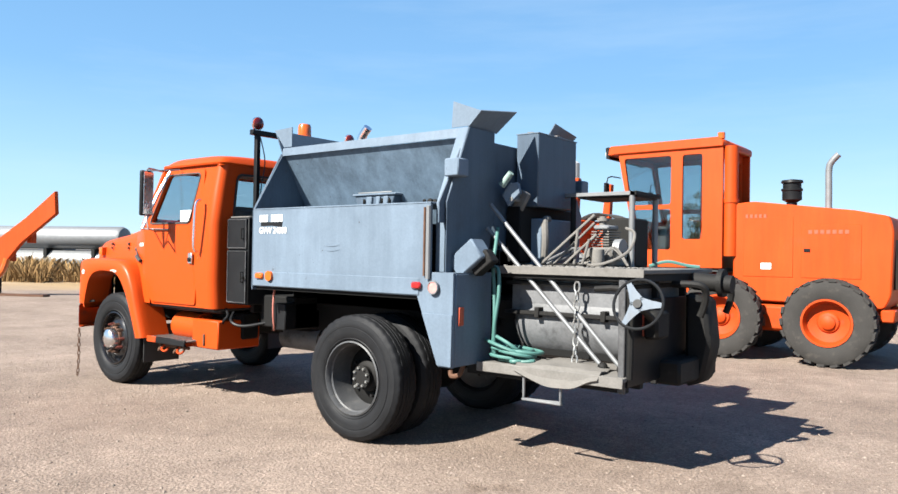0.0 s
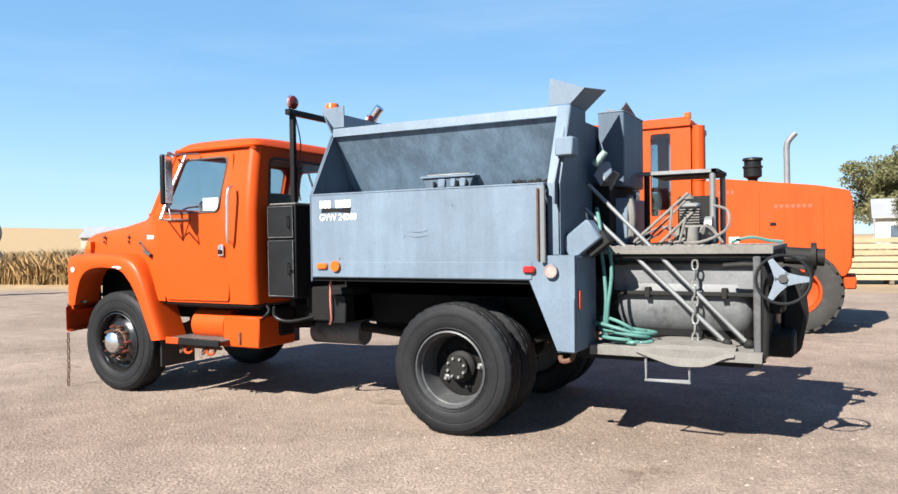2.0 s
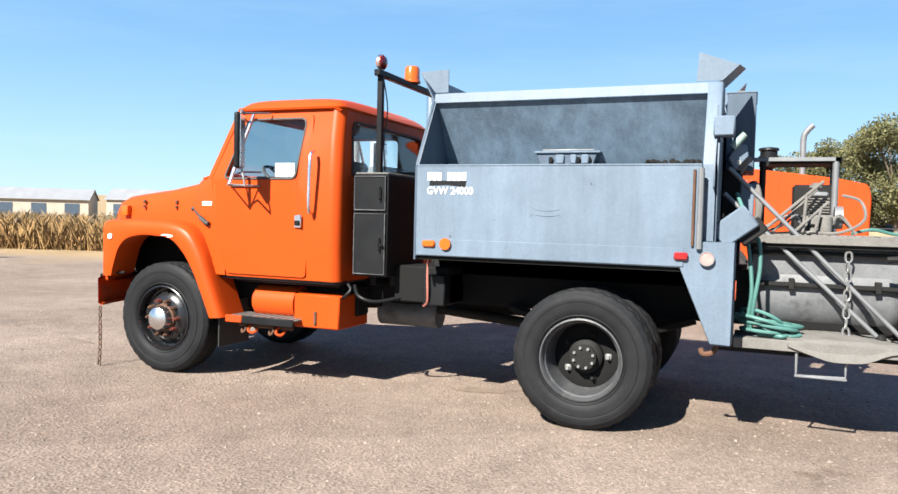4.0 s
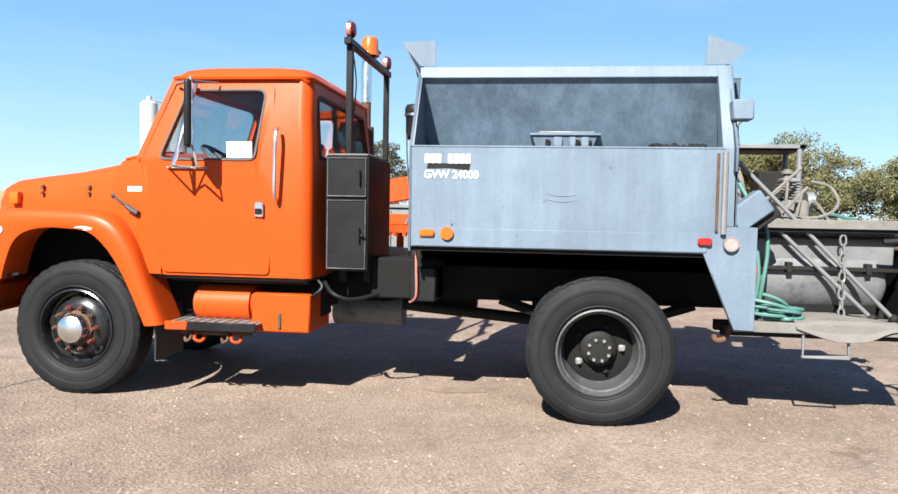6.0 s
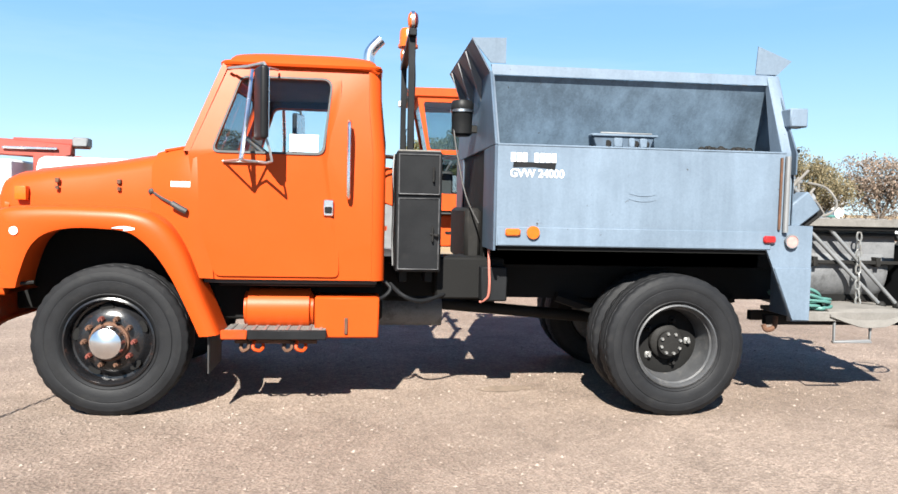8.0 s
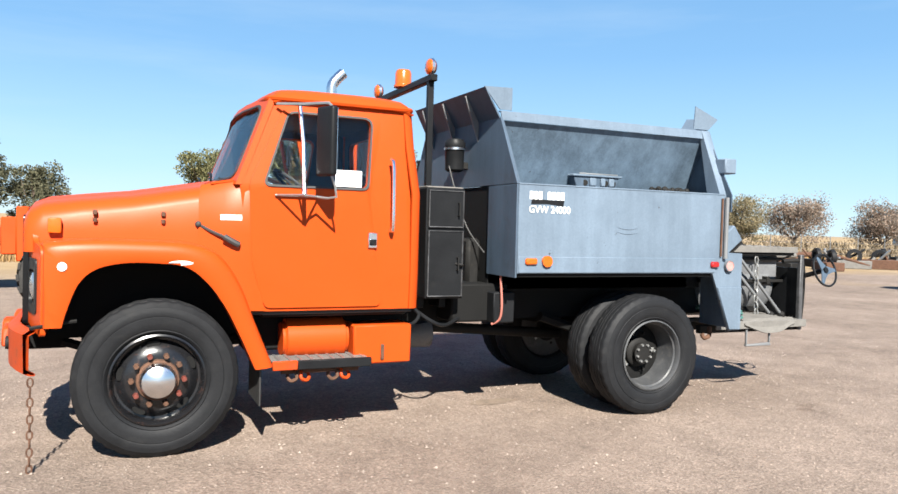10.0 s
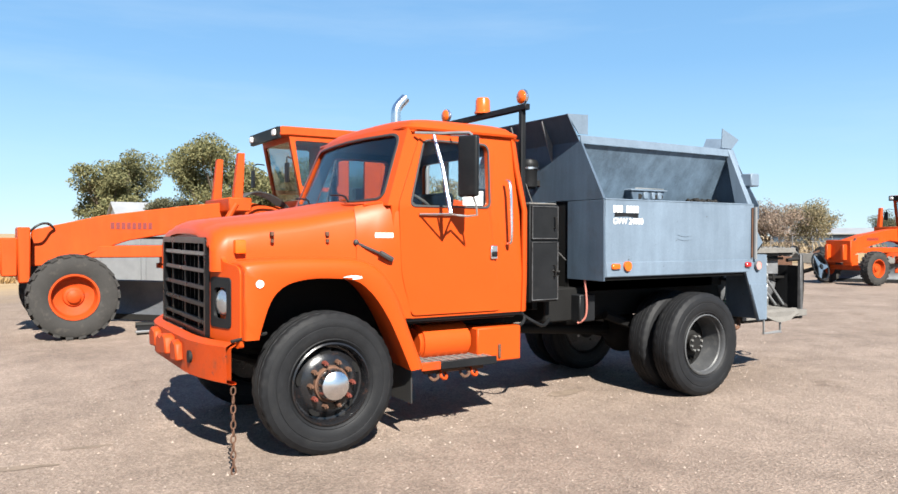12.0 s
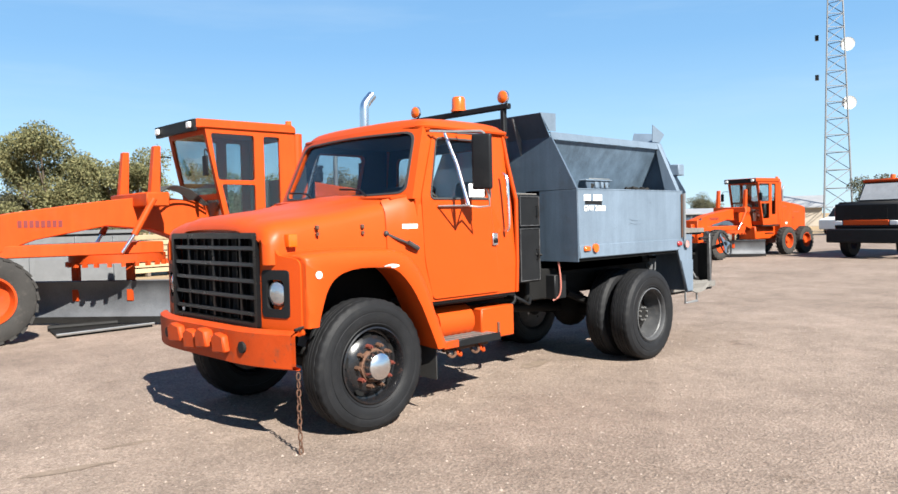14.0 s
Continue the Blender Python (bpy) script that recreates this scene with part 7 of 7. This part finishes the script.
box_part("bumper", BLACK, boomer, -2.62, -2.4, -1.15, 1.15, 0.5, 0.82, 0.03)
box_part("stripe", ORANGE, boomer, -2.42, -2.35, -1.1, 1.1, 0.84, 1.0, 0.01)
box_part("front", WHITE, boomer, -2.4, -1.2, -1.08, 1.08, 1.0, 1.28, 0.05)
for i in range(4):
    box_part("grille_slot", BLACK, boomer, -2.42, -2.39, -0.6, 0.6, 1.03 + i * 0.06, 1.06 + i * 0.06, 0.0)
box_part("hood", BLACK, boomer, -2.35, -1.2, -1.0, 1.0, 1.26, 1.34, 0.03)
bm = B()
add_prism(bm, [(-1.25, 0.9), (0.1, 0.9), (0.1, 2.35), (-0.75, 2.35), (-1.2, 1.6)], "xz", -1.0, 1.0, 0.05)
part("cab", bm, WHITE, boomer)
bm = B()
add_prism(bm, [(-1.24, 1.62), (-0.80, 2.28), (-0.77, 2.26), (-1.20, 1.60)], "xz", -0.9, 0.9)
part("windscreen", bm, GLASS_DARK, boomer)
box_part("flat_bed", BRICK_RED, boomer, 0.2, 3.4, -1.15, 1.15, 0.95, 1.15, 0.02)
box_part("boom_pedestal", BRICK_RED, boomer, 0.35, 0.8, -0.3, 0.3, 1.15, 2.55, 0.03)
bm = B()
add_prism(bm, [(-0.95, 2.50), (-0.60, 2.88), (1.2, 2.78), (1.2, 2.5), (0.9, 2.42)], "xz", -0.28, 0.05, 0.03)
part("main_boom", bm, BRICK_RED, boomer, "folded dark red boom")
box_part("boom_ram", CHROME, boomer, -0.3, 0.9, -0.36, -0.30, 2.62, 2.68, 0.01)
box_part("second_boom", BRICK_RED, boomer, -0.2, 1.5, 0.08, 0.3, 2.70, 2.92, 0.02)
box_part("boom_head", GALV, boomer, 1.2, 1.55, -0.25, 0.2, 2.72, 2.95, 0.03)
box_part("boom_foot", BRICK_RED, boomer, 0.9, 1.4, -0.2, 0.2, 2.2, 2.5, 0.03)

trailer = thing("tank_trailer", pose(-8.1, 12.6, 0, 0, 0, 12), "white tank trailer on a black frame with pumps", "trailer")
bm = B()
add_rev(bm, [(0.2, -1.5), (0.5, -1.46), (0.56, -1.35), (0.56, 1.35), (0.5, 1.46), (0.2, 1.5)], (0, 0, 1.85), 28, "x")
part("tank", bm, WHITE, trailer, "white horizontal tank")
box_part("saddle_frame", GREASE, trailer, -1.7, 1.7, -0.6, 0.6, 0.95, 1.32, 0.02)
box_part("pump_box", BLACK, trailer, -1.5, -0.3, -0.75, 0.3, 0.45, 1.0, 0.03)
box_part("engine_box", GREASE, trailer, 0.1, 1.2, -0.7, 0.5, 0.4, 0.95, 0.03)
for x in (-0.6, 0.7):
    bm = B()
    add_rev(bm, [(0.2, -0.1), (0.36, -0.11), (0.40, -0.06), (0.40, 0.06), (0.36, 0.11), (0.2, 0.1)], (x, -0.8, 0.40), 24, "y", True)
    part("wheel", bm, RUBBER, trailer)
for i in range(5):
    tube_part("pipe", [STEEL, GREASE, WHITE][i % 3], trailer, [(-1.4 + 0.3 * i, -0.78, 1.1), (-1.35 + 0.3 * i, -0.9, 0.8), (-1.5 + 0.35 * i, -0.85, 0.45)], 0.04, 4, 6)
cyl_part("drum", DECK, trailer, (-0.6, -1.2, 0.0), (-0.6, -1.2, 0.6), 0.28)

# silver tanks, plow wing and sheds beyond the truck's nose
tanks = thing("silver_tanks", pose(-38, 14.5, 0, 0, 0, 25), "two stacked silver horizontal tanks in dry grass", "tank")
for z in (0.9, 2.2):
    bm = B()
    add_rev(bm, [(0.2, -4.6), (0.55, -4.5), (0.62, -4.35), (0.62, 4.35), (0.55, 4.5), (0.2, 4.6)], (0, 0, z), 24, "x")
    part("tank", bm, GALV, tanks)
for x in (-3, 0, 3):
    box_part("cradle", GREASE, tanks, x - 0.1, x + 0.1, -0.6, 0.6, 0, 1.6, 0.0)
plow = thing("snow_plow", pose(-21.6, 6.2, 0, 0, 0, 25) @ Matrix.Diagonal((1, 1, 0.87, 1)), "orange snow plow wing raised on its frame", "snow plow")
bm = B()
add_prism(bm, [(-1.6, 0.75), (-1.0, 0.70), (0.05, 2.0), (1.35, 3.1), (1.3, 3.95), (0.2, 2.95), (-1.7, 1.5)], "xz", -0.08, 0.08, 0.02)
part("wing_blade", bm, ORANGE_GRADER, plow)
for u in (0.25, 0.6):
    bm = B()
    add_box(bm, -1.2 + 2.2 * u, -1.0 + 2.2 * u, 0.08, 0.3, 0.8 + 2.0 * u, 1.6 + 2.0 * u, 0.02)
    part("wing_rib", bm, ORANGE_WORN, plow)
bm = B()
add_tube(bm, [(-1.4, -0.1, 0.8), (-0.9, -0.2, 0.65), (-0.55, -0.2, 0.9), (-0.45, -0.1, 1.4)], 0.1, 8)
part("push_arm", bm, AMBER, plow)
box_part("frame", BLACK, plow, -2.6, -1.0, -0.3, 0.3, 0.0, 0.8, 0.03)
box_part("skid", RUST, plow, -2.6, 1.0, -0.15, 0.15, 0.0, 0.08, 0.0)


def shed(x, y, yaw, length, depth, wall, roof_h, wall_mat, label, doors=3):
    s = thing("shed", pose(x, y, 0, 0, 0, yaw), label, "building", "sheds round the yard")
    bm = B()
    add_prism(bm, [(-depth / 2, 0), (depth / 2, 0), (depth / 2, wall), (0, wall + roof_h), (-depth / 2, wall)], "yz", -length / 2, length / 2)
    part("wall", bm, wall_mat, s)
    for sd in (-1, 1):
        bm = B()
        add_prism(bm, [(sd * (depth / 2 + 0.4), wall - 0.12), (0, wall + roof_h + 0.06), (0, wall + roof_h + 0.16), (sd * (depth / 2 + 0.4), wall)], "yz", -length / 2 - 0.3, length / 2 + 0.3)
        part("roof", bm, ROOF_TIN, s)
    for i in range(doors):
        xx = -length / 2 + length * (i + 0.5) / doors
        box_part("door", GREY_DARK, s, xx - 1.2, xx + 1.2, -depth / 2 - 0.06, -depth / 2 + 0.02, 0, wall * 0.75, 0.0)
    return s


shed(-118, 92, 38, 16, 9, 3.0, 1.8, TAN_WALL, "low tan shed with a grey tin roof")
shed(-100, 100, 30, 14, 9, 3.2, 1.8, TAN_WALL, "low tan shed with a grey tin roof")
shed(-90, 36, 60, 12, 5, 2.4, 0.6, WHITE, "long white trailer building far off", 2)
shed(12, 75, 0, 14, 7, 3.0, 1.6, WHITE, "white house behind the trees", 3)
shed(38, 66, -20, 12, 6, 2.6, 0.8, WHITE, "white low building behind the trees", 3)
shed(90, 34, -70, 9, 7, 2.4, 1.3, TAN_WALL, "small tan hut at the mast's foot", 1)
shed(84, 43, -60, 22, 6, 1.9, 0.5, GREY_DARK, "long dark low shed far behind", 5)

# twin silos on the skyline
for x, y in ((-109, 187), (-102, 190)):
    s = thing("silo", pose(x, y, 0), "tall white silo on a grey framed base", "silo", "twin silos")
    bm = B()
    add_rev(bm, [(2.3, 14), (2.3, 29.3), (1.6, 29.9), (0.7, 30.0), (0.7, 31.2)], (0, 0, 0), 28, "z")
    part("shaft", bm, SILO, s)
    if x < -105:
        bm = B()
        add_rev(bm, [(2.7, 0), (2.5, 14.2)], (0, 0, 0), 28, "z")
        part("base", bm, CONCRETE, s)
    else:
        for i in range(4):
            a = math.pi / 4 + i * math.pi / 2
            bm = B()
            add_box(bm, 2.4 * math.cos(a) - 0.3, 2.4 * math.cos(a) + 0.3, 2.4 * math.sin(a) - 0.3, 2.4 * math.sin(a) + 0.3, 0, 14)
            part("leg", bm, WHITE, s)
        for z in (4, 8, 12):
            box_part("girder", WHITE, s, -2.4, 2.4, -2.5, 2.5, z, z + 0.5, 0.0)
            bm = B()
            add_cyl(bm, (-2.2, -2.4, z - 4), (2.2, -2.4, z), 0.18, seg=6)
            part("brace", bm, WHITE, s)
        tube_part("bridge_pipe", GALV, s, [(-7, -3, 30.4), (-3.5, -1.5, 29.8), (0, 0, 30.4)], 0.25, 4, 8)

# junk yard to the right: pipes, frames and scrap
for i in range(12):
    p_ = thing("steel_pipe", pose(9 + i * 2.1, 24 + (i % 4) * 1.2, 0.16 + 0.26 * (i % 2), 0, 0, random.uniform(-14, 14)), "long rusty steel pipe lying in the yard", "pipe", "pipes in the scrap yard")
    bm = B()
    add_rev(bm, [(0.13, -4), (0.16, -4), (0.16, 4), (0.13, 4)], (0, 0, 0), 12, "x", True)
    part("pipe_wall", bm, RUST if i % 3 else DECK, p_)
rs = random.Random(12)
for i in range(16):
    x, y = 16 + i * 1.7 + rs.uniform(-0.8, 0.8), 18 + rs.uniform(0, 7)
    j = thing("scrap_heap", pose(x, y, 0, 0, 0, rs.uniform(0, 360)), "heap of rusty scrap frames and machine parts", "scrap", "scrap in the yard")
    box_part("frame", [RUST, GREASE, DECK][i % 3], j, -0.9, 0.9, -0.4, 0.4, 0.0, rs.uniform(0.3, 0.6), 0.03)
    for k in range(4):
        bm = B()
        add_cyl(bm, (rs.uniform(-0.9, 0.9), rs.uniform(-0.5, 0.5), 0.2), (rs.uniform(-1.2, 1.2), rs.uniform(-0.6, 0.6), rs.uniform(0.5, 1.0)), rs.uniform(0.03, 0.09), seg=8)
        part("bar", bm, [GREASE, RUST, STEEL, DECK][k], j)
    bm = B()
    add_rev(bm, [(0.2, -0.1), (0.36, -0.1), (0.38, 0), (0.36, 0.1), (0.2, 0.1)], (rs.uniform(-0.5, 0.5), rs.uniform(-0.3, 0.3), 0.62), 18, "y", True)
    part("old_wheel", bm, RUBBER, j)
for i, (x, y, l) in enumerate(((-23.5, 15.2, 5), (-26.0, 16.2, 6), (-29.5, 17.5, 6), (-21.0, 16.8, 3))):
    p_ = thing("white_pole", pose(x, y, 0.16 + 0.1 * (i % 2), 0, 0, 20 - 9 * i), "white pole lying in the dry grass", "pole", "poles in the grass")
    bm = B()
    add_cyl(bm, (-l / 2, 0, 0), (l / 2, 0, 0), 0.12, seg=10)
    part("pole", bm, WHITE, p_)

# chain-link fence far off: posts and rails
for i in range(22):
    f_ = thing("fence_post", pose(2 + i * 3.0, 33.5, 0), "grey steel fence post with wire", "fence", "fence behind the yard")
    cyl_part("post", GALV, f_, (0, 0, -0.05), (0, 0, 1.6), 0.03, seg=6)
    for z in (0.3, 0.7, 1.1, 1.5):
        cyl_part("wire", GALV, f_, (0, 0, z), (3.0, 0, z), 0.008, seg=4)

# lattice mast with two dishes
mast = thing("radio_mast", pose(87.4, 27.0, 0, 0, 0, 20), "tall grey steel lattice mast with white dish antennas", "radio mast")
H = 46.0
def leg_at(k, z):
    r = 2.05 * (1 - z / H) + 0.35 * z / H
    a = 2 * math.pi * k / 3 + 0.5
    return Vector((r * math.cos(a), r * math.sin(a), z))
for k in range(3):
    cyl_part("leg", GALV, mast, leg_at(k, 0), leg_at(k, H), 0.11, 0.07, seg=8)
zs = [0.0]
while zs[-1] < H - 1.5:
    zs.append(zs[-1] + 2.3 * (1 - 0.6 * zs[-1] / H))
for a, b in zip(zs, zs[1:]):
    for k in range(3):
        cyl_part("strut", GALV, mast, leg_at(k, a), leg_at((k + 1) % 3, b), 0.045, seg=5)
        cyl_part("strut", GALV, mast, leg_at(k, b), leg_at((k + 1) % 3, b), 0.045, seg=5)
for z, off in ((21.5, 0.3), (14.6, 0.6)):
    c = Vector((0.3, -1.4 - off * 0.5, z))
    bm = B()
    add_rev(bm, [(0.02, 0.25), (0.4, 0.2), (0.78, 0.0), (0.80, -0.05), (0.74, -0.02), (0.02, -0.06)], (0, 0, 0), 20, "x")
    bmesh.ops.transform(bm, matrix=Matrix.Translation(c), verts=bm.verts[:])
    part("dish", bm, WHITE, mast, "white round dish antenna")
for z in (22.2, 17.5):
    box_part("antenna", BLACK, mast, -0.3, 0.3, 1.5, 1.9, z, z + 0.6, 0.02)

# dark truck facing the camera, and a white van farther off
dark = thing("parked_truck", pose(21.27, 4.03, 0, 0, 0, -12), "black truck with a red cab roof parked across the yard", "truck")
box_part("bumper", BLACK, dark, -0.25, 0.1, -1.3, 1.3, 0.55, 1.05, 0.04)
box_part("grille", BLACK, dark, 0.05, 0.3, -1.15, 1.15, 1.05, 1.95, 0.05)
box_part("hood", GREASE, dark, 0.1, 1.6, -1.1, 1.1, 1.1, 2.02, 0.08)
for i in range(5):
    box_part("grille_bar", GREASE, dark, 0.03, 0.06, -0.75, 0.75, 1.42 + i * 0.1, 1.46 + i * 0.1, 0.0)
box_part("red_stripe", ORANGE, dark, 0.02, 0.06, -0.8, 0.8, 1.18, 1.36, 0.01)
for y in (-0.98, 0.98):
    box_part("headlight", WHITE, dark, 0.02, 0.06, y - 0.15, y + 0.15, 1.18, 1.34, 0.02)
    box_part("red_fender", ORANGE_WORN, dark, 0.1, 1.4, *sorted((y, y + math.copysign(0.18, y))), 1.0, 1.7, 0.05)
bm = B()
add_prism(bm, [(1.35, 1.3), (3.0, 1.3), (3.0, 2.75), (1.85, 2.75), (1.4, 2.05)], "xz", -1.05, 1.05, 0.06)
part("cab", bm, BLACK, dark)
bm = B()
add_prism(bm, [(1.42, 2.08), (1.83, 2.68), (1.80, 2.69), (1.39, 2.09)], "xz", -0.95, 0.95)
part("windscreen", bm, mat("grey_screen", (0.2, 0.208, 0.216), 0.1, vary=0.2), dark)
box_part("cab_roof", ORANGE_WORN, dark, 1.8, 3.05, -1.08, 1.08, 2.74, 2.86, 0.04)
cyl_part("beacon", AMBER, dark, (2.3, 0.2, 2.86), (2.3, 0.2, 3.02), 0.09)
box_part("dump_body", GREASE, dark, 3.1, 7.0, -1.2, 1.2, 1.1, 2.5, 0.04)
box_part("chassis", GREASE, dark, 0.2, 7.0, -0.5, 0.5, 0.6, 1.1, 0.02)
for x in (0.85, 5.5):
    for y in (-1.0, 1.0):
        bm = B()
        add_rev(bm, [(0.24, -0.14), (0.45, -0.15), (0.51, -0.1), (0.51, 0.1), (0.45, 0.15), (0.24, 0.14)], (x, y, 0.505), 28, "y", True)
        part("wheel", bm, RUBBER, dark)
van = thing("white_van", pose(50.65, 15.1, 0, 0, 0, -20), "white van with dark windows parked far off", "van")
bm = B()
add_prism(bm, rounded([(0, 0.4), (4.6, 0.4), (4.6, 2.05), (1.6, 2.1), (0.9, 1.3), (0.0, 1.15)], 0.12, 3), "xz", -0.95, 0.95, 0.06)
part("body", bm, WHITE, van)
box_part("rear_window", BLACK, van, 4.59, 4.62, -0.6, 0.6, 1.35, 1.85, 0.0)
box_part("side_window", BLACK, van, 1.6, 2.6, -0.97, -0.945, 1.3, 1.8, 0.0)
bm = B()
add_prism(bm, [(0.95, 1.35), (1.55, 2.0), (1.5, 2.02), (0.9, 1.37)], "xz", -0.8, 0.8)
part("windscreen", bm, BLACK, van)
for x in (0.9, 3.7):
    for y in (-0.85, 0.85):
        bm = B()
        add_rev(bm, [(0.15, -0.1), (0.33, -0.1), (0.36, 0.0), (0.33, 0.1), (0.15, 0.1)], (x, y, 0.35), 20, "y", True)
        part("wheel", bm, RUBBER, van)

# pale dump body behind the grader, and culvert pipes in the scrap yard
body = thing("dump_body", pose(-2.9, 13.2, 0, 0, 0, 4), "pale grey dump body set down on timbers", "dump body")
bm = B()
add_prism(bm, [(-1.5, 0.30), (1.4, 0.30), (1.75, 0.75), (1.75, 1.55), (-1.9, 1.55), (-1.9, 0.80)], "xz", -1.0, 1.0, 0.03)
part("shell", bm, GALV, body)
for x in (-1.3, -0.4, 0.5, 1.3):
    box_part("rib", GALV, body, x - 0.05, x + 0.05, -1.05, -1.0, 0.35, 1.5, 0.005)
box_part("top_rail", GALV, body, -1.95, 1.8, -1.06, 1.06, 1.55, 1.63, 0.01)
for x in (-1.0, 0.9):
    box_part("timber", BARK, body, x - 0.12, x + 0.12, -1.1, 1.1, 0.0, 0.30, 0.01)
for i in range(4):
    p_ = thing("culvert_pipe", pose(19 + i * 2.6, 25.5 + 0.9 * i, 0.52, 0, 0, 35 - 8 * i), "large pale culvert pipe lying in the yard", "pipe", "culverts in the scrap yard")
    bm = B()
    add_rev(bm, [(0.46, -2.2), (0.52, -2.2), (0.52, 2.2), (0.46, 2.2)], (0, 0, 0), 24, "x", True)
    part("pipe_wall", bm, WHITE, p_)

# dark marks on the gravel
STAIN = mat("oily_gravel", (0.15, 0.115, 0.088), 0.9, vary=0.4, scale=9, fine=70, bump=0.3)
rs = random.Random(9)
for x, y, a, b, yaw in ((-1.12, 0.85, 0.24, 0.10, 5), (-6.05, 0.95, 0.30, 0.05, -14), (-5.5, 1.25, 0.18, 0.035, -10), (0.9, -2.4, 0.2, 0.06, 30)):
    bm = B()
    ring = []
    for k in range(26):
        t = 2 * math.pi * k / 26
        q = 1 + 0.45 * noise.noise(Vector((math.cos(t) * 2.2, math.sin(t) * 2.2, x)))
        px, py = a * q * math.cos(t), b * q * math.sin(t)
        wx, wy = x + px * math.cos(radians(yaw)) - py * math.sin(radians(yaw)), y + px * math.sin(radians(yaw)) + py * math.cos(radians(yaw))
        ring.append(bm.verts.new((wx, wy, ground_height(wx, wy) + 0.004)))
    mid = bm.verts.new((x, y, ground_height(x, y) + 0.005))
    for k in range(26):
        bm.faces.new((ring[k], ring[(k + 1) % 26], mid))
    tagged(part("oil_stain", bm, STAIN), "dark oily stain soaked into the gravel", "stain", kind="structure")
